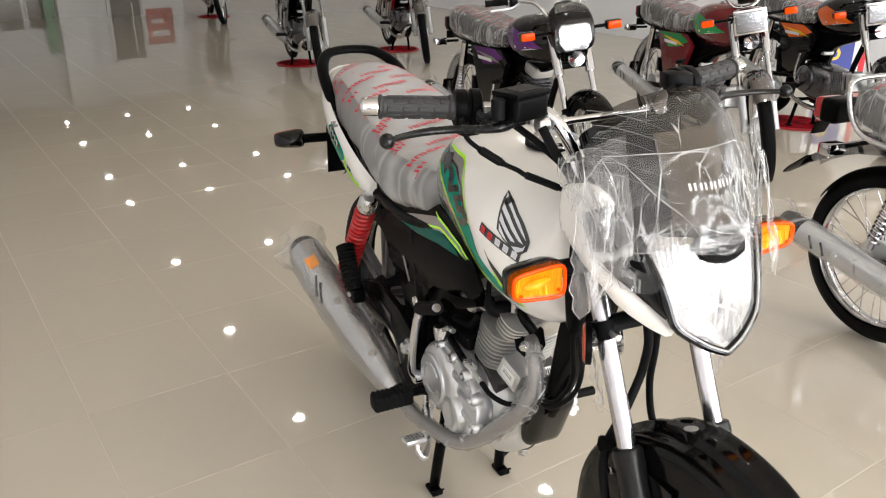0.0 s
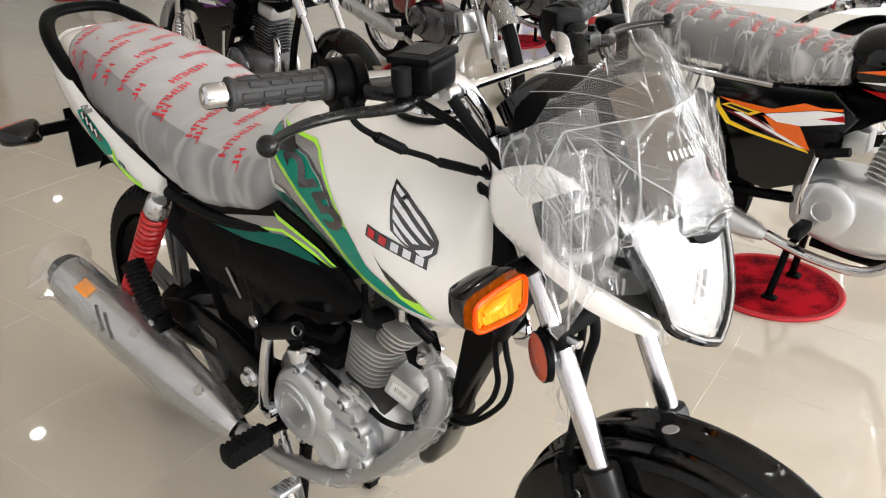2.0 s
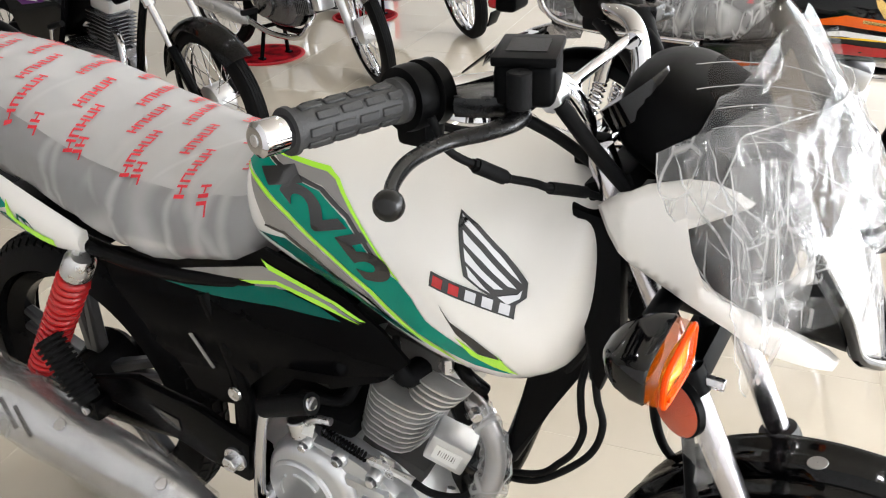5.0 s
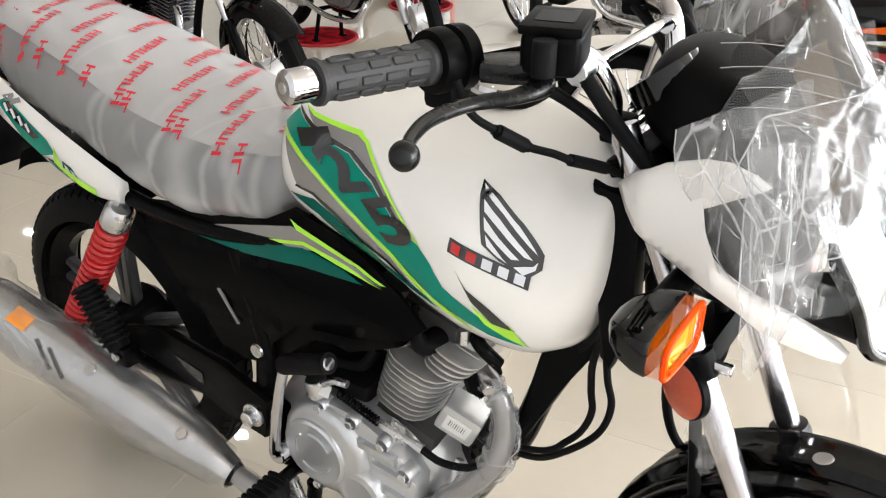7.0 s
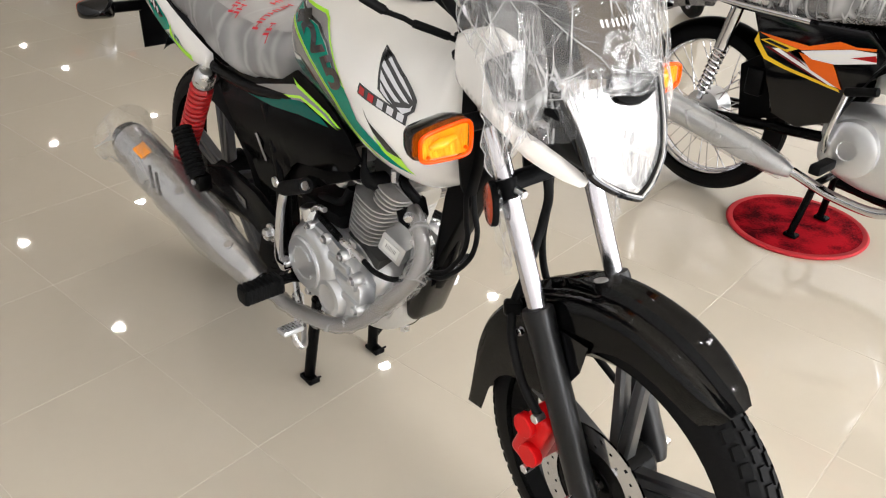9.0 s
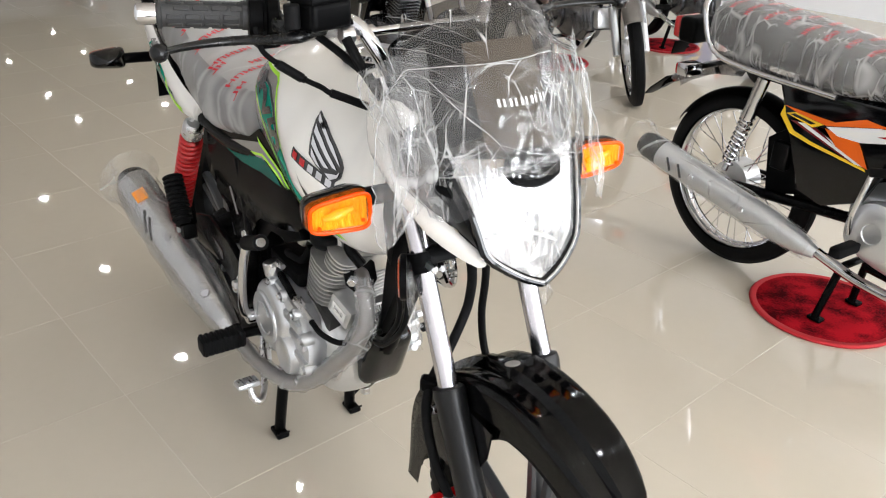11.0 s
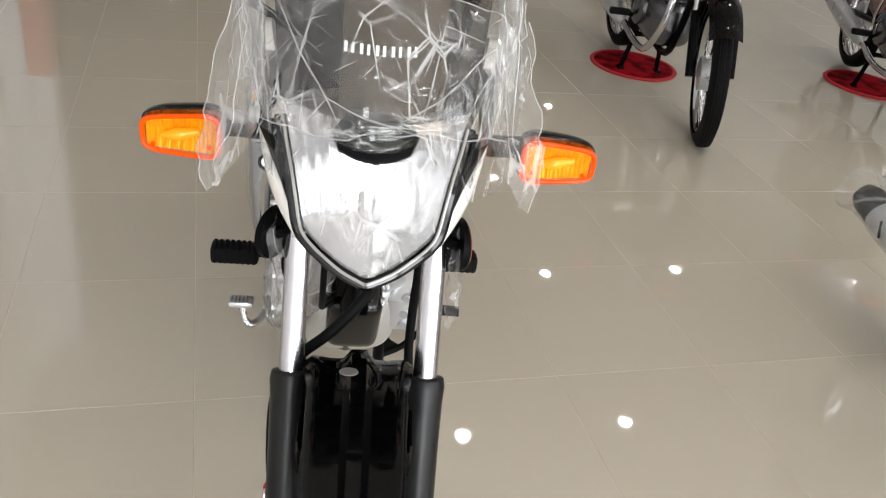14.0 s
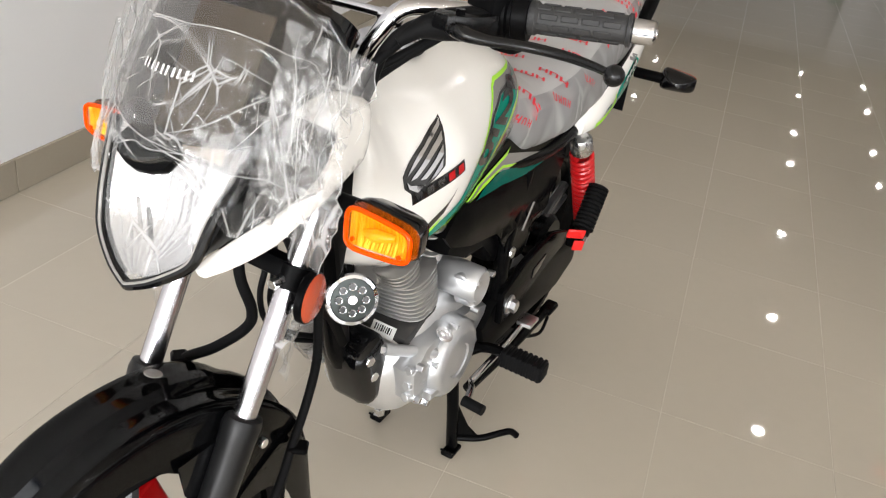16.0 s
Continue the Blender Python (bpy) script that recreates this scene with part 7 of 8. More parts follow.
for s, seed in ((-1, 2), (1, 5)):
    rings = crumpled(GAP_FRONT, GAP_BACK, s, seed, 0.007)
    flap = bp_("film_tail", rings_mesh(rings, False, False), TAIL_FILM, "crumpled clear film between screen and cowl", angle=28)
    part("film_edge", tube([r[-1] for r in rings][::2], 0.0007, 5, 1), FILM_EDGE, flap)
    for c in (0.25, 0.55, 0.8):
        part("film_pleat", tube([r[int(24 * (c + 0.12 * math.sin(k * 0.12 + seed)))] + V(0.001, s * 0.002, 0) for k, r in enumerate(rings)][1:-2:3], [0.0002, 0.0010, 0.0014, 0.0006, 0.0002], 6, 1), FILM_EDGE, flap, "milky pleat in the film")
    rings = crumpled(TAIL_FRONT, TAIL_BACK, s, seed + 10, 0.006)
    flap = bp_("film_tail", rings_mesh(rings, False, False), TAIL_FILM, "loose tail of clear film", angle=28)
    part("film_edge", tube([r[-1] for r in rings][::2], 0.0007, 5, 1), FILM_EDGE, flap)
    part("film_pleat", tube([r[11] + V(0.001, s * 0.002, 0) for r in rings][1:-2:3], [0.0002, 0.0009, 0.0004, 0.0010, 0.0002], 6, 1), FILM_EDGE, flap, "milky pleat in the film")
# film left on the fork by the reflectors
for s in (-1, 1):
    rings = []
    for j in range(17):
        t = j / 16
        rings.append([V(0.425 + 0.045 * t + 0.010 * noise.noise(V(i * 0.7, t * 5, s)) - 0.02 * (i / 6), s * (0.112 + 0.012 * math.sin(i) * 0.5 + 0.010 * noise.noise(V(t * 6, i * 0.6, 3 + s))), 0.752 - 0.085 * t - 0.006 * i * (0.5 + 0.5 * t) + (0.02 if i < 3 else 0)) for i in range(7)])
    bp_("film_scrap", rings_mesh(rings, False, False), TAIL_FILM, "scrap of clear film on the fork", angle=80)

# the whole front end is turned a little to its right
STEER = Matrix.Translation((0.30, 0, 0.99)) @ Matrix.Rotation(radians(-2.8), 4, FD) @ Matrix.Translation((-0.30, 0, -0.99))
TURNING = ("cable_boot", "wheel", "brake_disc", "brake_caliper", "fork_leg", "fork_yoke", "upper_yoke", "axle", "front_mudguard", "headlamp", "lamp_cheek", "lamp_housing", "visor_trim", "cowl", "windscreen", "instrument_pod",
           "turn_signal", "handlebar", "grip", "brake_lever", "clutch_lever", "brake_reservoir", "switch_block", "side_reflector", "screen_wrap", "film_sheet", "film_tail", "film_scrap")
for ob in list(bike.children):
    if ob.name.split(".")[0] in TURNING and ob is not rw:
        ob.matrix_basis = STEER

# ---- the other motorcycles ----
PURPLE = surface("purple_decal", (0.10, 0.010, 0.16), 0.2, vary=0.15, coat=0.5)
ORANGE = surface("orange_decal", (0.80, 0.13, 0.008), 0.2, vary=0.08, coat=0.5)
YELLOW = surface("yellow_decal", (0.85, 0.55, 0.02), 0.25, vary=0.05, coat=0.4)
GREEN = surface("green_decal", (0.02, 0.30, 0.07), 0.2, vary=0.1, coat=0.5)
GOLD = surface("gold_emblem", (0.72, 0.48, 0.16), 0.25, vary=0.1, metal=1.0)
DARK_RED = surface("dark_red_paint", (0.16, 0.006, 0.010), 0.15, vary=0.1, coat=0.6)
CLEAR_SEAT = film("clear_seat_bag", 0.28, 26, 0.5, 0.09, 0.42, stretch=(1.0, 0.6, 0.16), width=0.07)
LAMP_GLASS = surface("ribbed_lamp_glass", (0.30, 0.31, 0.33), 0.14, vary=0.3, scale=60, metal=0.9, bump=1.0, bump_scale=110)
DARK_CASE = surface("dark_polished_case", (0.15, 0.15, 0.16), 0.24, vary=0.25, scale=20, metal=0.85)

_shared = {}


def shared(key, make):
    """One mesh for all alike parts."""
    if key not in _shared:
        bm = make()
        bmesh.ops.recalc_face_normals(bm, faces=bm.faces)
        sharpen(bm, 45)
        me = bpy.data.meshes.new(key)
        bm.to_mesh(me)
        bm.free()
        _shared[key] = me
    return _shared[key]


def piece(name, key, make, mat, parent, label=""):
    me = shared(key, make)
    if not me.materials:
        me.materials.append(mat)
    elif me.materials[0] != mat:
        other = key + mat.name
        if other not in _shared:
            _shared[other] = me.copy()
            _shared[other].materials.clear()
            _shared[other].materials.append(mat)
        me = _shared[other]
    ob = new(name, me)
    ob.parent = parent
    if label:
        ob["label"] = label
    return ob


F2, R2 = V(0.625, 0, 0.292), V(-0.655, 0, 0.305)


def wire_spokes(c, r0, r1):
    bm = bmesh.new()
    for k in range(36):
        a = 2 * math.pi * k / 36
        b = a + (0.42 if k % 4 < 2 else -0.42)
        y = 0.030 if k % 2 else -0.030
        tube([c + V(math.cos(b) * r0, y, math.sin(b) * r0), c + V(math.cos(a) * r1, y * 0.15, math.sin(a) * r1)], 0.0020, 5, 1, bm)
    return bm


def spoke_wheel(root, c, tag, r=0.295):
    w = piece("wheel", "rim" + tag, lambda: lathe([(-0.022, r - 0.052), (-0.026, r - 0.058), (-0.018, r - 0.066), (0, r - 0.072), (0.018, r - 0.066), (0.026, r - 0.058), (0.022, r - 0.052)], c, c + V(0, 1, 0), 48), CHROME, root, "chrome spoked wheel")
    piece("tyre", "tyre" + tag, lambda: lathe([(-0.036 * math.cos(math.pi * k / 10), r - 0.055 + 0.055 * math.sin(math.pi * k / 10) ** 0.75) for k in range(11)], c, c + V(0, 1, 0), 56), RUBBER, w)

    def grooves():
        bm = bmesh.new()
        for y in (-0.016, -0.005, 0.006, 0.017):
            lathe([(y, r - 0.004), (y, r + 0.0022 - abs(y) * 0.12), (y + 0.006, r + 0.0022 - abs(y + 0.006) * 0.12), (y + 0.006, r - 0.004)], c, c + V(0, 1, 0), 56, bm)
        return bm

    piece("tread", "tread" + tag, grooves, RUBBER, w)
    piece("spokes", "spokes" + tag, lambda: wire_spokes(c, 0.055, r - 0.066), CHROME, w)
    piece("hub", "hub" + tag, lambda: lathe([(-0.052, 0.001), (-0.052, 0.03), (-0.045, 0.068), (0.03, 0.068), (0.04, 0.055), (0.05, 0.03), (0.05, 0.001)], c, c + V(0, 1, 0), 28), ALLOY, w)
    return w


def arc_guard(c, r, a0, a1, w, lip):
    rings = []
    for k in range(21):
        a = radians(a0 + (a1 - a0) * k / 20)
        rings.append([c + V(math.cos(a) * (r - lip * (abs(q) / 4) ** 2.5), w * q / 4, math.sin(a) * (r - lip * (abs(q) / 4) ** 2.5)) for q in range(-4, 5)])
    bm = rings_mesh(rings, False, False)
    bmesh.ops.solidify(bm, geom=list(bm.faces), thickness=0.0025)
    return bm


TANK2 = [(-0.14, 0.05, 0.83, 0.74, 0.5, 2.2), (-0.11, 0.095, 0.865, 0.70, 0.45, 2.4), (0.0, 0.128, 0.895, 0.672, 0.48, 2.5), (0.12, 0.138, 0.905, 0.662, 0.5, 2.5), (0.23, 0.122, 0.895, 0.678, 0.5, 2.4), (0.29, 0.08, 0.86, 0.72, 0.5, 2.3), (0.305, 0.03, 0.83, 0.76, 0.5, 2.2)]
SEAT2 = [(-0.11, 0.07, 0.795, 0.735, 0.5, 2.8), (-0.14, 0.112, 0.808, 0.728, 0.5, 3), (-0.30, 0.128, 0.825, 0.710, 0.5, 3.4), (-0.50, 0.128, 0.848, 0.710, 0.5, 3.4), (-0.68, 0.124, 0.868, 0.718, 0.5, 3.4), (-0.78, 0.105, 0.866, 0.735, 0.5, 3.2), (-0.815, 0.06, 0.85, 0.755, 0.5, 2.8)]


def bag_rings():
    rows = smooth_rows(SEAT2, 6)
    rings = []
    for r in rows:
        out = []
        for p in section(r[0], r[1] + 0.008, r[2] + 0.006, r[3] - 0.022, r[4], 48, r[5]):
            low = max(0.0, (r[2] - p.z) / max(0.02, r[2] - r[3]))
            k = abs(noise.noise(V(p.x * 34, p.y * 5, p.z * 9))) * 0.013 * (0.15 + low)
            out.append(p + V(0, math.copysign(k, p.y), 0))
        rings.append(out)
    return rings_mesh(rings)


def small_bike(m, label, tank_mat, stripes, guard, lamp_kind, signal=True, carrier=False, steer=0.0, group="row of parked motorcycles"):
    root = thing("motorcycle", label, "motorcycle", m, group)
    P = lambda name, key, make, mat, lab="", par=None: piece(name, key, make, mat, par or root, lab)
    spoke_wheel(root, F2, "f")
    spoke_wheel(root, R2, "r")
    fd = V(-0.44, 0, 0.898)
    fa = lambda z, y: V(0.605, y, 0.30) + fd * ((z - 0.30) / fd.z)
    for s in (-1, 1):
        leg = P("fork_leg", "cg_leg%d" % s, lambda: lathe([(0, 0.001), (0, 0.0145), (0.4, 0.0145), (0.4, 0.001)], fa(0.50, s * 0.078), fa(0.9, s * 0.078), 18), CHROME)
        P("slider", "cg_slider%d" % s, lambda: lathe([(0, 0.001), (0, 0.02), (0.24, 0.0215), (0.262, 0.0235), (0.265, 0.014)], fa(0.275, s * 0.078), fa(0.7, s * 0.078), 18), SILVER if guard is CHROME else FRAME, "", leg)
        P("shroud", "cg_shroud%d" % s, lambda: lathe([(0, 0.015), (0, 0.024), (0.20, 0.026), (0.20, 0.015)], fa(0.66, s * 0.078), fa(0.9, s * 0.078), 18), tank_mat if lamp_kind == "round" else CHROME, "", leg)
        sh = P("shock_absorber", "cg_shock%d" % s, lambda: lathe([(0, 0.001), (0, 0.020), (0.14, 0.022), (0.15, 0.012), (0.33, 0.010), (0.33, 0.001)], (-0.545, s * 0.125, 0.690), (-0.625, s * 0.125, 0.36), 18), CHROME)

        def coil(s=s):
            a, b = V(-0.575, s * 0.125, 0.560), V(-0.615, s * 0.125, 0.400)
            d = (b - a).normalized()
            u = d.cross(V(0, 1, 0))
            return tube([a + (b - a) * i / 90 + 0.020 * (math.cos(i / 10 * 2 * math.pi) * u + math.sin(i / 10 * 2 * math.pi) * V(0, 1, 0)) for i in range(91)], 0.004, 6, 1)

        P("spring", "cg_coil%d" % s, coil, CHROME, "", sh)
        P("swing_arm", "cg_swing%d" % s, lambda: tube([(-0.17, s * 0.08, 0.36), (-0.68, s * 0.082, 0.305)], 0.017, 10, 1), FRAME)
        P("frame_tube", "cg_ft%d" % s, lambda: tube([(0.28, 0, 0.80), (-0.1, s * 0.06, 0.72), (-0.45, s * 0.10, 0.69), (-0.75, s * 0.09, 0.71)], 0.014, 10, 4), FRAME)
        P("side_cover", "cg_cover%d" % s, lambda: plate([(-0.50, 0.685), (-0.14, 0.700), (-0.06, 0.64), (-0.12, 0.56), (-0.17, 0.42), (-0.28, 0.37), (-0.375, 0.39), (-0.40, 0.50)], 0.03, side_pose(s * 0.098), 0.010), BLACK if tank_mat is not DARK_RED else DARK_RED)
        if signal:
            for x, y, z, lab in ((0.385, 0.215, 0.86 if lamp_kind != "round" else 0.80, "amber front indicator"), (-0.795, 0.170, 0.665, "rear indicator")):
                sig = P("turn_signal", "cg_sig%d%.1f%.2f" % (s, x, z), lambda: block(Matrix.Translation((x, s * y, z)), 0.045, 0.075, 0.042, 0.010, 2), BLACK if x > 0 else CHROME, lab)
                P("lens", "cg_lens%d%.1f%.2f" % (s, x, z), lambda: block(Matrix.Translation((x + (0.02 if x > 0 else -0.02), s * y, z)), 0.024, 0.068, 0.037, 0.010, 2), AMBER if x > 0 else REDLENS, "", sig)
                P("stalk", "cg_stalk%d%.1f%.2f" % (s, x, z), lambda: rod((x, s * (y - 0.03), z), (x, s * 0.05, z), 0.008), MATT, "", sig)
        P("foot_peg", "cg_peg%d" % s, lambda: block(Matrix.Translation((-0.13, s * 0.195, 0.315)), 0.036, 0.10, 0.03, 0.008, 2), RUBBER)
        P("peg_arm", "cg_pega%d" % s, lambda: tube([(-0.13, s * 0.15, 0.31), (-0.15, s * 0.05, 0.25)], 0.010, 8, 1), FRAME)
        grip = P("grip", "cg_grip%d" % s, lambda: lathe([(0, 0.001), (0, 0.019), (0.005, 0.016), (0.10, 0.016), (0.105, 0.021), (0.112, 0.021), (0.112, 0.01)], (0.13, s * 0.345, 1.000), (0.16, s * 0.24, 1.000), 18), RUBBER)
        P("lever", "cg_lever%d" % s, lambda: tube([(0.185, s * 0.19, 0.985), (0.225, s * 0.24, 0.975), (0.215, s * 0.34, 0.972)], 0.007, 8, 4), SILVER)
        P("switch", "cg_sw%d" % s, lambda: block(Matrix.Translation((0.175, s * 0.215, 0.998)), 0.045, 0.035, 0.05, 0.008, 2), MATT)
    P("handlebar", "cg_bar", lambda: tube([(0.13, -0.345, 1.0), (0.165, -0.22, 1.0), (0.225, -0.12, 0.985), (0.265, -0.06, 0.91), (0.27, 0, 0.895), (0.265, 0.06, 0.91), (0.225, 0.12, 0.985), (0.165, 0.22, 1.0), (0.13, 0.345, 1.0)], 0.011, 12, 5), CHROME)
    P("yoke", "cg_yoke", lambda: block(Matrix.Translation((0.315, 0, 0.86)), 0.05, 0.18, 0.03, 0.006, 2), MATT)
    P("lower_yoke", "cg_yoke2", lambda: block(Matrix.Translation((0.40, 0, 0.70)), 0.05, 0.18, 0.03, 0.006, 2), MATT)
    P("frame_body", "cg_fbody" + lamp_kind, lambda: body([(-0.52, 0.050, 0.700, 0.560, 0.5, 3), (-0.36, 0.078, 0.712, 0.450, 0.5, 3.4), (-0.16, 0.072, 0.705, 0.470, 0.5, 3.4), (0.02, 0.050, 0.700, 0.575, 0.5, 3), (0.20, 0.035, 0.740, 0.640, 0.5, 3), (0.30, 0.030, 0.800, 0.700, 0.5, 3)] if lamp_kind != "round" else [(-0.50, 0.045, 0.700, 0.600, 0.5, 3), (-0.34, 0.070, 0.705, 0.420, 0.5, 3.4), (-0.16, 0.060, 0.700, 0.520, 0.5, 3.4), (0.02, 0.040, 0.700, 0.640, 0.5, 3), (0.26, 0.030, 0.760, 0.690, 0.5, 3)], 20, 3), PANEL_BLACK, "black frame and air box")
    P("chain_guard", "cg_chain", lambda: plate([(-0.53, 0.50), (-0.40, 0.60), (-0.36, 0.55), (-0.35, 0.37), (-0.50, 0.32)], 0.010, side_pose(-0.062), 0.003), MATT, "black inner guard before the rear wheel")
    P("head_tube", "cg_head", lambda: tube([(0.305, 0, 0.86), (0.375, 0, 0.69)], 0.028, 14, 1), FRAME)
    P("down_tube", "cg_down", lambda: tube([(0.33, 0, 0.76), (0.22, 0, 0.50), (0.17, 0, 0.34), (0.08, 0, 0.20), (-0.15, 0, 0.20)], 0.017, 12, 4), FRAME)
    P("front_mudguard", "cg_fg" + guard.name, lambda: arc_guard(F2, 0.325, 42, 170, 0.056 if guard is CHROME else 0.062, 0.03), guard, "chrome front mudguard" if guard is CHROME else "black front mudguard")
    if carrier:
        P("rear_mudguard", "cg_rgi", lambda: arc_guard(R2, 0.307, 30, 150, 0.050, 0.022), MATT, "black inner rear mudguard")

        def tail_shell():
            rings = []
            for x, z, w in ((-0.66, 0.705, 0.062), (-0.76, 0.690, 0.066), (-0.86, 0.655, 0.066), (-0.96, 0.605, 0.060), (-1.00, 0.575, 0.055)):
                rings.append([V(x - 0.012 * abs(q / 4) ** 2, w * q / 4, z - 0.050 * abs(q / 4) ** 2.6) for q in range(-4, 5)])
            bm = rings_mesh(rings, False, False)
            bmesh.ops.solidify(bm, geom=list(bm.faces), thickness=0.003)
            return bm

        P("tail_guard", "cg_tailg", tail_shell, CHROME, "short chrome rear mudguard")
        P("mudflap", "cg_flapc", lambda: plate([(-0.056, 0), (0.056, 0), (0.045, -0.10), (0.018, -0.155), (-0.018, -0.155), (-0.045, -0.10)], 0.006, Matrix.Translation((-0.985, 0, 0.578)) @ Matrix.Rotation(radians(52), 4, "Y") @ Matrix.Rotation(radians(90), 4, "Z") @ Matrix.Rotation(radians(90), 4, "X"), 0.001), MATT, "black rubber mudflap")
    else:
        P("rear_mudguard", "cg_rg", lambda: arc_guard(R2, 0.345, 60, 192, 0.060, 0.035), CHROME, "chrome rear mudguard")
        P("mudflap", "cg_flap", lambda: plate([(-0.06, 0), (0.06, 0), (0.05, -0.12), (-0.05, -0.12)], 0.006, Matrix.Translation((-0.985, 0, 0.40)) @ Matrix.Rotation(radians(25), 4, "Y") @ Matrix.Rotation(radians(90), 4, "Z") @ Matrix.Rotation(radians(90), 4, "X"), 0.001), MATT)
    tl = P("tail_lamp", "cg_tail", lambda: block(Matrix.Translation((-0.93, 0, 0.750)), 0.07, 0.12, 0.085, 0.018, 3), MATT, "red tail lamp in a black housing")
    P("lens", "cg_taillens", lambda: block(Matrix.Translation((-0.972, 0, 0.752)), 0.045, 0.11, 0.075, 0.018, 3), REDLENS, "", tl)
    P("plate_bracket", "cg_plate", lambda: plate([(-0.04, 0), (0.04, 0), (0.032, -0.05), (-0.032, -0.05)], 0.005, Matrix.Translation((-0.985, 0, 0.70)) @ Matrix.Rotation(radians(20), 4, "Y") @ Matrix.Rotation(radians(90), 4, "Z") @ Matrix.Rotation(radians(90), 4, "X"), 0.001), MATT)
    tank2 = P("fuel_tank", "cg_tank", lambda: body(TANK2, 32, 5), tank_mat, "painted fuel tank")
    P("filler_cap", "cg_cap", lambda: lathe([(0, 0.036), (0.012, 0.034), (0.014, 0.001)], (0.09, 0, 0.900), (0.09, 0, 1.1), 24), CHROME)
    P("seat", "cg_seat", lambda: body(SEAT2, 28, 4), SEAT, "long dark seat")
    bag = P("seat_wrap", "cg_bag", bag_rings, CLEAR_SEAT, "creased clear film over the seat")
    tree = BVHTree.FromPolygons([v.co.copy() for v in shared("cg_bag", bag_rings).vertices], [list(p.vertices) for p in shared("cg_bag", bag_rings).polygons])

    def prints():
        rng = random.Random(9)
        polys = []
        for i in range(9):
            for j in range(2):
                a = radians(90 + rng.uniform(-4, 20))
                ax = V(math.cos(a), math.sin(a), 0)
                polys += stroke_word(V(-0.18 - 0.068 * i, -0.105 + 0.105 * j + rng.uniform(-0.01, 0.01), 1.1), ax, V(-ax.y, ax.x, 0), 0.016, 5, 1.1)
        return laid(tree, [p for p in polys if all(abs(q.y) < 0.12 for q in p)], (0, 0, -1), 0.002, 0.03)

    tagged(P("print", "cg_print", prints, RED_INK, "rows of red print", bag), kind="stuff")
    if carrier:
        P("seat_rail", "cg_carrier", lambda: tube([(-0.30, -0.135, 0.695), (-0.60, -0.140, 0.705), (-0.74, -0.142, 0.735), (-0.795, -0.138, 0.84), (-0.815, -0.10, 0.875), (-0.82, 0, 0.88), (-0.815, 0.10, 0.875), (-0.795, 0.138, 0.84), (-0.74, 0.142, 0.735), (-0.60, 0.140, 0.705), (-0.30, 0.135, 0.695)], 0.009, 10, 4), CHROME, "bent chrome seat rail")
    # engine
    eng = P("engine", "cg_case", lambda: body([(-0.22, 0.05, 0.42, 0.30, 0.5, 3), (-0.19, 0.10, 0.45, 0.26, 0.5, 3.5), (-0.05, 0.112, 0.46, 0.225, 0.5, 3.8), (0.08, 0.10, 0.44, 0.23, 0.5, 3.5), (0.13, 0.05, 0.40, 0.29, 0.5, 3)], 28, 4), DARK_CASE if lamp_kind != "round" else ALLOY, "silver engine")
    P("clutch_cover", "cg_clutch", lambda: lathe([(0, 0.088), (0.03, 0.085), (0.04, 0.07), (0.042, 0.03), (0.038, 0.028), (0.038, 0.001)], (-0.10, -0.095, 0.36), (-0.10, -1, 0.36), 32), DARK_CASE if lamp_kind != "round" else SILVER, "", eng)
    P("generator_cover", "cg_gen", lambda: lathe([(0, 0.09), (0.03, 0.088), (0.042, 0.07), (0.044, 0.001)], (-0.01, 0.09, 0.345), (-0.01, 1, 0.345), 32), SILVER, "", eng)
    if lamp_kind == "flat":
        cy = Matrix.Translation((0.07, 0, 0.36)) @ Matrix.Rotation(radians(80), 4, "Y")
    else:
        cy = Matrix.Translation((0.03, 0, 0.43)) @ Matrix.Rotation(radians(14), 4, "Y")
    P("barrel", "cg_barrel" + lamp_kind, lambda: block(cy @ Matrix.Translation((0, 0, 0.09)), 0.09, 0.10, 0.18, 0.01, 2), FIN if lamp_kind == "round" else DARK_CASE, "", eng)
    for k in range(9):
        P("fin", "cg_fin%d%s" % (k, lamp_kind), lambda: block(cy @ Matrix.Translation((0, 0, 0.03 + 0.016 * k)), 0.135, 0.145, 0.005, 0.0015, 1), FIN if lamp_kind == "round" else DARK_CASE, "", eng)
    P("cylinder_head", "cg_cylhead" + lamp_kind, lambda: block(cy @ Matrix.Translation((0, 0, 0.20)), 0.11, 0.115, 0.06, 0.015, 2), ALLOY, "", eng)
    P("carburettor", "cg_carb", lambda: block(Matrix.Translation((-0.08, 0, 0.55)), 0.07, 0.08, 0.07, 0.012, 2), ALLOY, "", eng)
    P("kick_lever", "cg_kick", lambda: tube([(-0.165, -0.13, 0.335), (-0.16, -0.150, 0.40), (-0.14, -0.145, 0.53)], 0.0085, 10, 4), CHROME)
    P("kick_rubber", "cg_kickr", lambda: tube([(-0.142, -0.148, 0.532), (-0.055, -0.150, 0.555)], 0.013, 10, 1), RUBBER)
    P("toolbox", "cg_box", lambda: block(Matrix.Translation((-0.45, -0.098, 0.47)), 0.055, 0.03, 0.085, 0.004, 1), MATT)
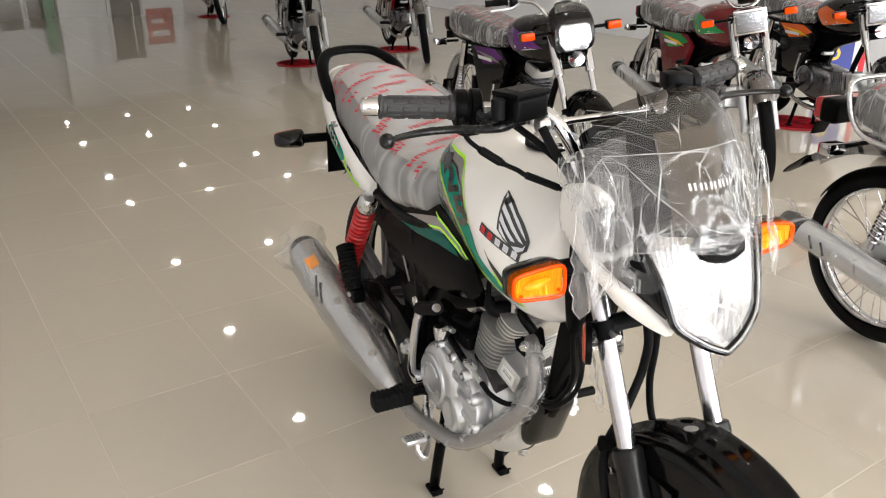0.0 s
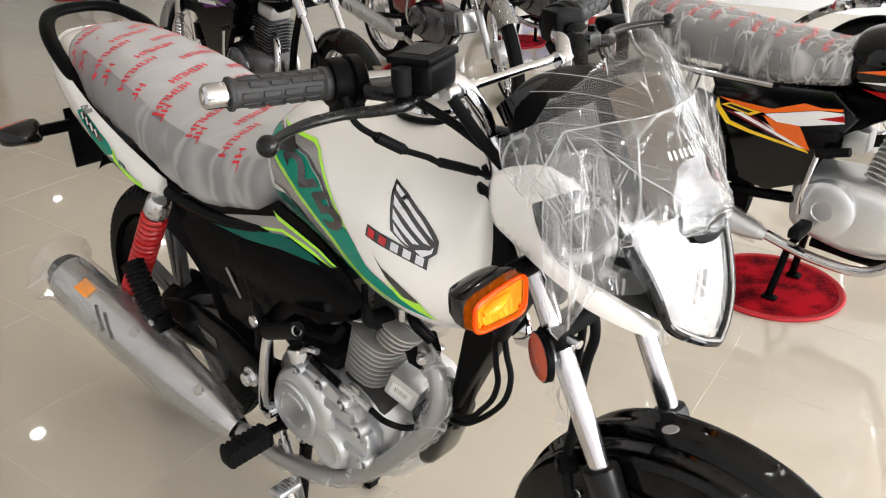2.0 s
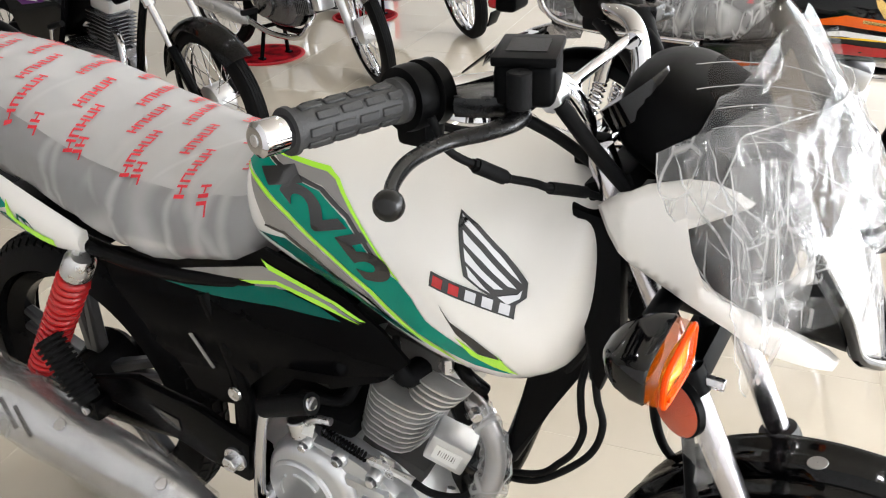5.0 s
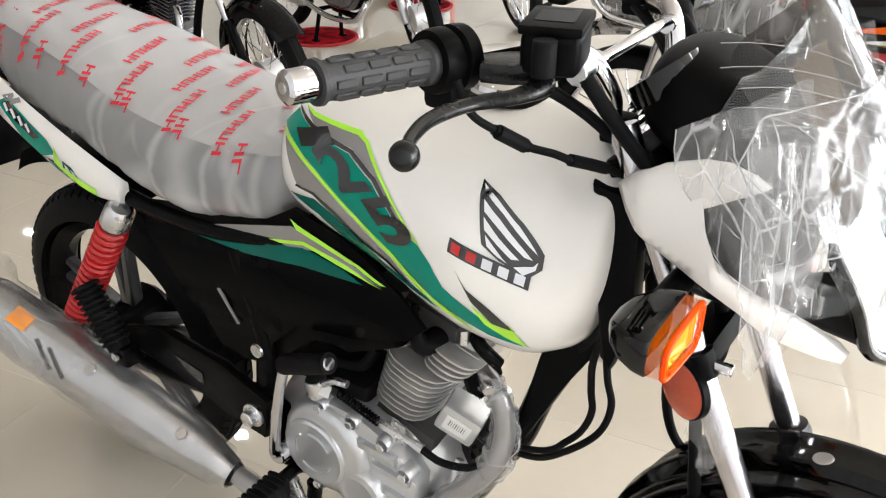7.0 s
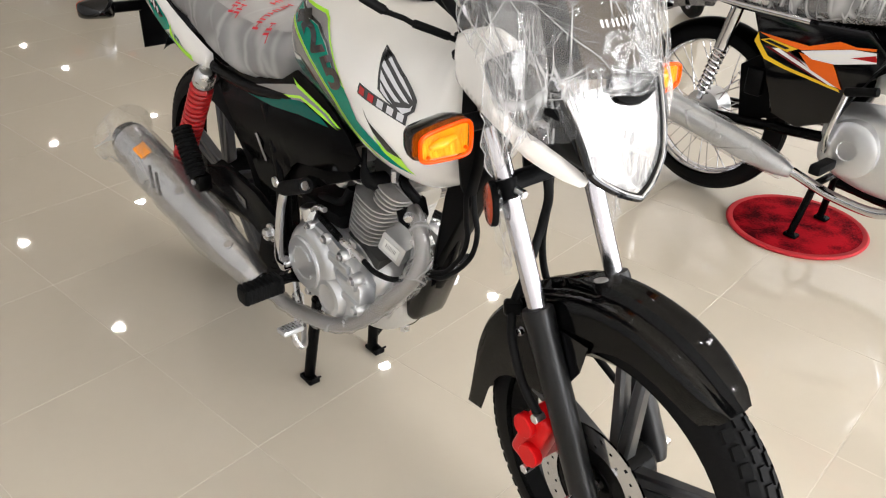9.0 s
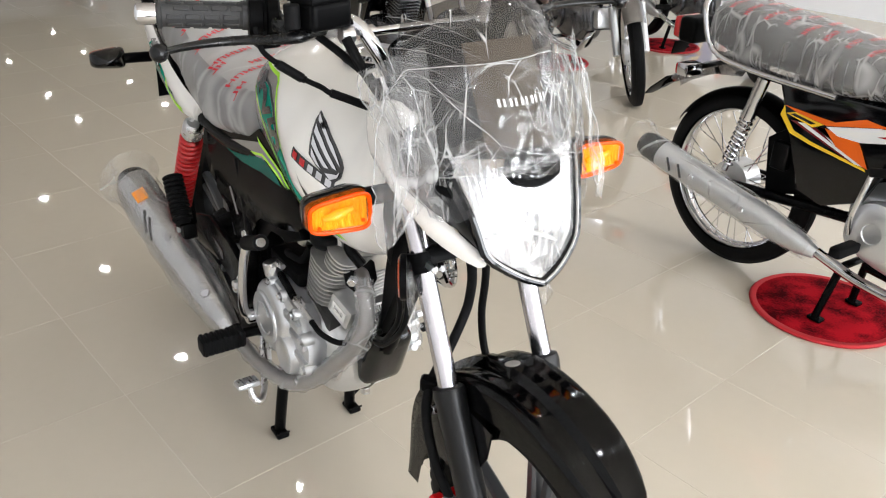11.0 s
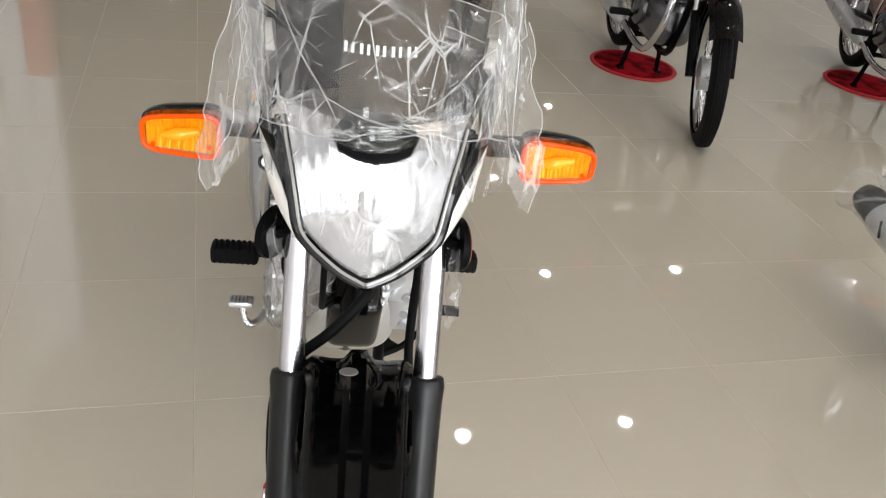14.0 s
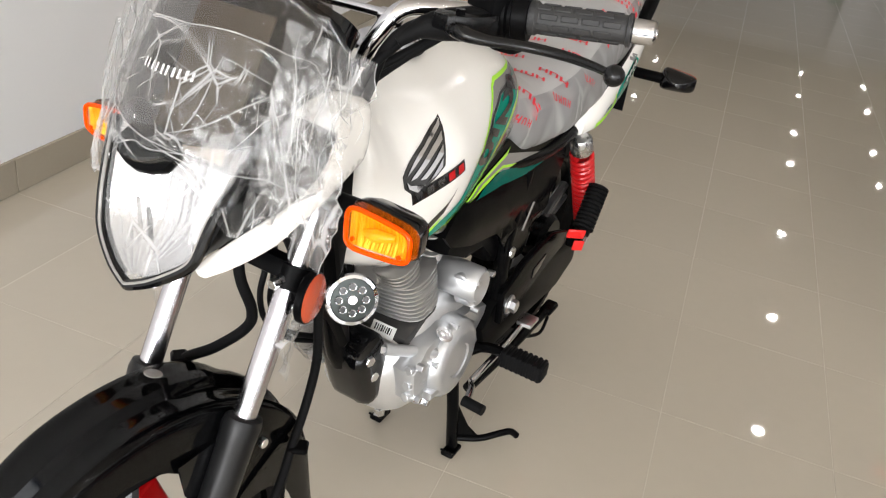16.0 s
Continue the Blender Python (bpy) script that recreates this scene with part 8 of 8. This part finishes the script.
    # exhaust
    ex = P("exhaust", "cg_pipe" + lamp_kind, lambda: tube([(0.10, -0.03, 0.52), (0.175, -0.07, 0.47), (0.17, -0.09, 0.33), (0.06, -0.10, 0.205), (-0.10, -0.105, 0.195), (-0.25, -0.12, 0.235)] if lamp_kind != "flat" else [(0.20, -0.02, 0.32), (0.235, -0.08, 0.28), (0.18, -0.10, 0.205), (0.02, -0.105, 0.185), (-0.12, -0.11, 0.195), (-0.25, -0.12, 0.235)], 0.016, 12, 5), CHROME, "chrome exhaust pipe and muffler")
    ma, mb = V(-0.25, -0.125, 0.232), V(-0.945, -0.205, 0.395)
    P("muffler", "cg_muffler", lambda: lathe([(0, 0.001), (0, 0.018), (0.05, 0.032), (0.16, 0.042), (0.46, 0.044), (0.56, 0.045), (0.60, 0.043), (0.60, 0.036)], ma, mb, 24), SILVER, "silver muffler", ex)
    P("end_cap", "cg_mcap", lambda: lathe([(0.60, 0.044), (0.66, 0.043), (0.685, 0.034), (0.69, 0.018), (0.68, 0.001)], ma, mb, 24), BLACK, "black muffler end", ex)
    md = (mb - ma).normalized()
    for h in (0.24, 0.44):
        c = ma + md * h + V(0, -0.042, 0.010)
        P("screw", "cg_screw%.1f" % h, lambda: rod(c, c + V(0, -0.008, 0.002), 0.010, 12), STEEL, "", ex)
    for h in (0.50, 0.545):
        c = ma + md * h + V(0, -0.041, 0.022)
        P("slot", "cg_slot%.2f" % h, lambda: tube([c, c + V(0.022, -0.005, -0.040)], 0.004, 6, 1), INK, "", ex)

    def wrap():
        rings = []
        for i in range(26):
            h = 0.02 + 0.70 * i / 25
            w = (0.034 + 0.017 * min(1, i / 6)) * (1.0 if i < 24 else 1.35)
            c = ma + md * h
            u = md.cross(V(0, 0, 1)).normalized()
            up = u.cross(md)
            rings.append([c + (w + 0.006 * noise.noise(V(i * 0.5, math.cos(a) * 2, math.sin(a) * 2))) * (math.cos(a) * u + math.sin(a) * up) for a in [2 * math.pi * k / 22 for k in range(22)]])
        return rings_mesh(rings, False)

    P("muffler_wrap", "cg_mwrap", wrap, MUFFLER_FILM, "clear film round the muffler", ex)
    # stand
    st = P("centre_stand", "cg_stand", lambda: rod((-0.19, -0.08, 0.20), (-0.19, 0.08, 0.20), 0.012), FRAME, "black centre stand, lowered")
    for s in (-1, 1):
        P("leg", "cg_sleg%d" % s, lambda: tube([(-0.19, s * 0.07, 0.20), (-0.215, s * 0.095, 0.024)], 0.012, 10, 1), FRAME, "", st)
        P("foot", "cg_sfoot%d" % s, lambda: block(Matrix.Translation((-0.21, s * 0.098, 0.0185)), 0.045, 0.03, 0.013, 0.003, 1), FRAME, "", st)
    # lamp and dials
    if lamp_kind == "cowl":
        lampo = P("headlamp_cowl", "cg_cowl", lambda: body([(0.30, 0.06, 0.97, 0.80, 0.5, 2.6), (0.36, 0.105, 0.985, 0.775, 0.5, 3), (0.42, 0.108, 0.955, 0.76, 0.5, 3.2), (0.452, 0.098, 0.915, 0.765, 0.5, 3.2)], 28, 4), tank_mat, "dark lamp cowl under clear film")
        P("lens", "cg_coll", lambda: plate([(-0.078, 0.045), (-0.062, 0.062), (0.062, 0.062), (0.078, 0.045), (0.082, -0.02), (0.055, -0.062), (-0.055, -0.062), (-0.082, -0.02)], 0.02, Matrix.Translation((0.452, 0, 0.838)) @ Matrix.Rotation(radians(90), 4, "Z") @ Matrix.Rotation(radians(82), 4, "X"), 0.008), LAMP_GLASS, "clear polygonal headlamp", lampo)
        P("fly_screen", "cg_flys", lambda: plate([(-0.08, 0.0), (0.08, 0.0), (0.065, 0.10), (-0.065, 0.10)], 0.004, Matrix.Translation((0.425, 0, 0.955)) @ Matrix.Rotation(radians(90), 4, "Z") @ Matrix.Rotation(radians(45), 4, "X"), 0.001), CLEAR_FILM, "", lampo)
    else:
        lampo = P("headlamp", "cg_lampsq", lambda: block(Matrix.Translation((0.405, 0, 0.845)), 0.10, 0.165, 0.125, 0.028, 3), tank_mat, "rectangular headlamp with a chrome rim")
        P("rim", "cg_lamprim", lambda: block(Matrix.Translation((0.455, 0, 0.845)), 0.016, 0.172, 0.132, 0.007, 2), CHROME, "", lampo)
        P("lens", "cg_lampl", lambda: block(Matrix.Translation((0.460, 0, 0.845)), 0.018, 0.150, 0.110, 0.008, 3), LAMP_GLASS, "clear headlamp lens", lampo)
    P("horn", "cg_horn", lambda: lathe([(0, 0.001), (0, 0.034), (0.012, 0.040), (0.02, 0.036), (0.018, 0.001)], (0.445, 0, 0.735), (0.6, 0, 0.75), 24), CHROME)
    P("dial", "cg_dial", lambda: lathe([(0, 0.001), (0, 0.04), (0.045, 0.045), (0.05, 0.04), (0.05, 0.001)], (0.31, 0, 0.93), (0.28, 0, 1.0), 24), MATT)
    for k, (name, mat, which, pts) in enumerate(stripes):
        base = shared("cg_tank", None) if which == "tank" else None
        for s in (-1, 1):
            if which == "tank":
                tr = BVHTree.FromPolygons([v.co.copy() for v in base.vertices], [list(p.vertices) for p in base.polygons])
                bm = laid(tr, [[V(x, s * 0.5, z) for x, z in pts]], (0, -s, 0), 0.0012 + 0.0003 * (k % 4), 0.03)
                part(name, bm, mat, tank2, angle=80)
            else:
                part(name, plate(pts, 0.002, side_pose(s * (0.1145 + 0.0006 * k)), 0.0), mat, root)
    # the front end, turned by the given angle about the steering head
    turn = Matrix.Translation((0.33, 0, 0.80)) @ Matrix.Rotation(radians(steer), 4, fd) @ Matrix.Translation((-0.33, 0, -0.80))
    for ob in list(root.children):
        kind_ = ob.name.split(".")[0]
        if kind_ in FRONT_END or (kind_ == "turn_signal" and "0.40." in ob.data.name) or (kind_ == "wheel" and ob.data.name.startswith("rimf")):
            ob.matrix_basis = turn
    return root


FRONT_END = ("fork_leg", "front_mudguard", "headlamp", "headlamp_cowl", "horn", "dial", "handlebar", "grip", "lever", "switch", "yoke", "lower_yoke")
CG_SIDE = [
    ("yellow_edge", YELLOW, "side", [(-0.466, 0.626), (-0.474, 0.597), (-0.430, 0.551), (-0.360, 0.537), (-0.176, 0.514), (-0.182, 0.522), (-0.356, 0.546), (-0.420, 0.562), (-0.456, 0.600)]),
    ("dark_red_stripe", DARK_RED, "side", [(-0.436, 0.590), (-0.412, 0.592), (-0.210, 0.527), (-0.226, 0.527)]),
    ("white_stripe", WHITE_INK, "side", [(-0.411, 0.590), (-0.389, 0.594), (-0.186, 0.526), (-0.210, 0.526)]),
    ("maroon_stripe", DARK_RED, "side", [(-0.389, 0.595), (-0.370, 0.598), (-0.268, 0.555), (-0.186, 0.526)]),
    ("white_stripe", WHITE_INK, "side", [(-0.370, 0.598), (-0.350, 0.594), (-0.277, 0.556), (-0.190, 0.528)]),
    ("red_stripe", RED, "side", [(-0.350, 0.596), (-0.322, 0.596), (-0.277, 0.557), (-0.182, 0.526)]),
    ("orange_stripe", ORANGE, "side", [(-0.322, 0.598), (-0.214, 0.588), (-0.202, 0.572), (-0.172, 0.524), (-0.190, 0.528), (-0.278, 0.558)]),
    ("orange_stripe", ORANGE, "side", [(-0.462, 0.629), (-0.377, 0.625), (-0.295, 0.623), (-0.210, 0.656), (-0.159, 0.651), (-0.104, 0.659), (-0.104, 0.652), (-0.166, 0.644), (-0.317, 0.606), (-0.420, 0.618)]),
    ("yellow_mark", YELLOW, "side", [(-0.453, 0.607), (-0.359, 0.590), (-0.327, 0.606), (-0.423, 0.618)]),
    ("grey_wedge", WHITE_INK, "side", [(-0.317, 0.604), (-0.166, 0.643), (-0.101, 0.648), (-0.094, 0.620), (-0.208, 0.590), (-0.278, 0.588)]),
    ("red_wedge", RED, "side", [(-0.167, 0.619), (-0.100, 0.642), (-0.094, 0.624)]),
    ("black_bar", INK, "side", [(-0.436, 0.608), (-0.365, 0.597), (-0.352, 0.603), (-0.424, 0.614)]),
]
CG_TANK = [
    ("orange_stripe", ORANGE, "tank", [(-0.10, 0.76), (0.05, 0.80), (0.20, 0.79), (0.27, 0.76), (0.18, 0.765), (0.04, 0.775)]),
    ("red_stripe", RED, "tank", [(-0.08, 0.715), (0.06, 0.728), (0.20, 0.722), (0.26, 0.74), (0.18, 0.70), (0.02, 0.695)]),
    ("white_stripe", WHITE_INK, "tank", [(-0.09, 0.735), (0.05, 0.748), (0.22, 0.738), (0.27, 0.75), (0.20, 0.752), (0.05, 0.762)]),
    ("yellow_stripe", YELLOW, "tank", [(0.0, 0.742), (0.10, 0.748), (0.20, 0.741), (0.10, 0.742)]),
    ("gold_wing", GOLD, "tank", [(0.10, 0.86), (0.13, 0.835), (0.17, 0.80), (0.16, 0.79), (0.135, 0.80), (0.115, 0.825)]),
    ("gold_bar", GOLD, "tank", [(0.09, 0.792), (0.17, 0.785), (0.17, 0.777), (0.09, 0.784)]),
]


def cd_stripes(a, b, c):
    return [
        ("stripe", a, "side", [(-0.46, 0.682), (-0.20, 0.696), (-0.10, 0.66), (-0.20, 0.62), (-0.34, 0.60)]),
        ("stripe", b, "side", [(-0.42, 0.662), (-0.22, 0.652), (-0.14, 0.628), (-0.24, 0.632)]),
        ("word_bars", WHITE_INK, "side", [(-0.40, 0.640), (-0.24, 0.640), (-0.23, 0.622), (-0.39, 0.622)]),
        ("stripe", a, "tank", [(-0.10, 0.80), (0.02, 0.84), (0.20, 0.80), (0.27, 0.76), (0.16, 0.745), (0.02, 0.72)]),
        ("stripe", b, "tank", [(-0.06, 0.79), (0.04, 0.81), (0.18, 0.775), (0.10, 0.765)]),
        ("stripe", c, "tank", [(0.0, 0.745), (0.12, 0.755), (0.24, 0.755), (0.12, 0.735)]),
    ]


def at(x, y, yaw=0.0):
    return Matrix.Translation((x, y, 0)) @ Matrix.Rotation(radians(yaw), 4, "Z")


PARKED = [
    (at(0.348, 1.612, 0), "black motorcycle with orange and yellow decals on a red mat", BLACK, CG_SIDE + CG_TANK, CHROME, "round", True, True),
    (at(0.50, 3.20, 0), "black and red motorcycle with a wrapped seat beside the wall", DARK_RED, CG_TANK, CHROME, "round", True, True),
    (at(-2.40, 1.49, -1), "black motorcycle with purple decals and a polygonal headlamp", BLACK, cd_stripes(PURPLE, GREY, WHITE_INK), BLACK, "cowl", True, False),
    (at(-2.46, 2.79, -13), "red motorcycle with green decals and a chrome front mudguard", DARK_RED, cd_stripes(GREEN, YELLOW, WHITE_INK), CHROME, "flat", True, False),
    (at(-2.46, 3.83, -14), "black motorcycle with orange decals beside a poster stand", BLACK, cd_stripes(ORANGE, YELLOW, WHITE_INK), CHROME, "flat", True, False),
    (at(-6.40, 1.42, -4), "black motorcycle with chrome guards in the far row", BLACK, cd_stripes(RED, GREY, WHITE_INK), CHROME, "flat", True, False),
    (at(-6.85, 2.66, -6), "dark red motorcycle in the far row", DARK_RED, cd_stripes(GREEN, YELLOW, WHITE_INK), CHROME, "flat", True, False),
    (at(-10.9, 1.45, -4), "black motorcycle with red and yellow stripes on a mat", BLACK, cd_stripes(RED, YELLOW, WHITE_INK), CHROME, "flat", True, False),
]


def floor_mat():
    ob = thing("floor_mat", "round red carpet mat under a motorcycle stand", "mat", group="round red mats")
    part("carpet", lathe([(0, 0.0005), (0.008, 0.0008), (0.009, 0.10), (0.009, 0.205), (0.006, 0.212)], (0, 0, 0.002), (0, 0, 1), 48), MAT_RED, ob)
    part("binding", lathe([(0, 0.206), (0, 0.224), (0.006, 0.228), (0.011, 0.222), (0.011, 0.208), (0.008, 0.204)], (0, 0, 0.001), (0, 0, 1), 48), MAT_EDGE, ob)
    return ob


for i, (m, label, tank_mat, stripes, guard, kind, sig, car) in enumerate(PARKED):
    small_bike(m, label, tank_mat, stripes, guard, kind, sig, car, (0, 0, -16, -26, -26, -18, -18, -18)[i])
first_mat = floor_mat()
first_mat.matrix_world = PARKED[0][0] @ Matrix.Translation((-0.245, 0, 0))
for row in PARKED[1:]:
    copy_thing(first_mat, row[0] @ Matrix.Translation((-0.30, 0, 0)))

# poster stand on the floor behind the parked row
poster = thing("poster_stand", "white, blue and red poster board standing on the floor", "poster")
PM = Matrix.Translation((-3.55, 5.25, 0)) @ Matrix.Rotation(radians(-25), 4, "Z")
part("board", block(PM @ Matrix.Translation((0, 0, 0.31)), 0.02, 0.44, 0.60, 0.004, 1), WHITE_INK, poster)
BLUE_INK = surface("blue_print", (0.04, 0.06, 0.32), 0.4, vary=0.1)
part("blue_field", block(PM @ Matrix.Translation((0.0125, -0.04, 0.32)), 0.003, 0.28, 0.34, 0.0, 1), BLUE_INK, poster)
part("red_edge", block(PM @ Matrix.Translation((0.0125, 0.185, 0.31)), 0.003, 0.05, 0.56, 0.0, 1), RED_INK, poster)
tc = bpy.data.curves.new("number", "FONT")
tc.body, tc.size = "3", 0.26
tmp = new("tmp_text", tc)
me = bpy.data.meshes.new_from_object(tmp)
bpy.data.objects.remove(tmp)
bm = bmesh.new()
bm.from_mesh(me)
bmesh.ops.transform(bm, matrix=PM @ Matrix.Translation((0.0155, -0.12, 0.24)) @ Matrix.Rotation(radians(90), 4, "Z") @ Matrix.Rotation(radians(90), 4, "X"), verts=bm.verts)
part("figure", bm, YELLOW, poster)
part("strut", tube([PM @ V(-0.012, 0, 0.5), PM @ V(-0.16, 0, 0.006)], 0.006, 6, 1), MATT, poster)

# ---- floor tiles, one by one ----


def tile_mesh(name, sx, sy, h, e):
    me = bpy.data.meshes.new(name)
    bm = bmesh.new()
    lo = [bm.verts.new((x * sx / 2, y * sy / 2, -h)) for x, y in ((-1, -1), (1, -1), (1, 1), (-1, 1))]
    mi = [bm.verts.new((x * sx / 2, y * sy / 2, -e)) for x, y in ((-1, -1), (1, -1), (1, 1), (-1, 1))]
    hi = [bm.verts.new((x * (sx / 2 - e), y * (sy / 2 - e), 0)) for x, y in ((-1, -1), (1, -1), (1, 1), (-1, 1))]
    bm.faces.new(hi)
    for a, b in ((lo, mi), (mi, hi)):
        for i in range(4):
            bm.faces.new((a[i], a[(i + 1) % 4], b[(i + 1) % 4], b[i]))
    bm.to_mesh(me)
    bm.free()
    return me


TU, TV = 0.475, 0.428
tile_me = tile_mesh("tile", TU - 0.0018, TV - 0.0018, 0.010, 0.0005)
tile_me.materials.append(TILE)
spots = []
i0, i1 = int((U0 + 0.125) / TU), int((U1 + 0.125) / TU) + 1
j0, j1 = int((BACK_V - 0.13) / TV), int((V1 - 0.13) / TV) + 1
for i in range(i0, i1 + 1):
    for j in range(j0, j1 + 1):
        if 0.135 + (j + 1) * TV > V0 or -0.125 + i * TU < PIER_U:
            spots.append((-0.125 + (i + 0.5) * TU, 0.135 + (j + 0.5) * TV))
near = [q for q in spots if -5.6 < q[0] < 1.0 and -1.2 < q[1] < 7 and (-2.4 < q[0] or q[1] < 4)]
near = sorted(near, key=lambda q: (q[0] + 0.8) ** 2 + (q[1] - 0.9) ** 2)[:296]
chosen = set(near)
for u, v in near:
    ob = new("tile", tile_me)
    ob.parent = floor
    ob.matrix_world = RM @ Matrix.Translation((u, v, 0.0))
bm = bmesh.new()
for u, v in spots:
    if (u, v) in chosen:
        continue
    for vs in ((u - TU / 2 + 0.0009, v - TV / 2 + 0.0009, u + TU / 2 - 0.0009, v + TV / 2 - 0.0009),):
        bm.faces.new([bm.verts.new(RM @ V(x, y, 0.0)) for x, y in ((vs[0], vs[1]), (vs[2], vs[1]), (vs[2], vs[3]), (vs[0], vs[3]))])
rest = part("tiles", bm, TILE, floor)
tagged(rest, kind="stuff")
skirt_me = tile_mesh("skirting_tile", TU - 0.003, 0.115, 0.010, 0.0015)
skirt_me.materials.append(SKIRT)
for i in range(i0, 10):
    u = -0.130 + (i + 0.5) * TU
    if PIER_U + 0.25 < u < 4.0:
        ob = new("tile", skirt_me)
        ob.parent = baseboard
        ob.matrix_world = SKEW @ Matrix.Translation((u, 0.010, 0.0585)) @ Matrix.Rotation(radians(-90), 4, "X")
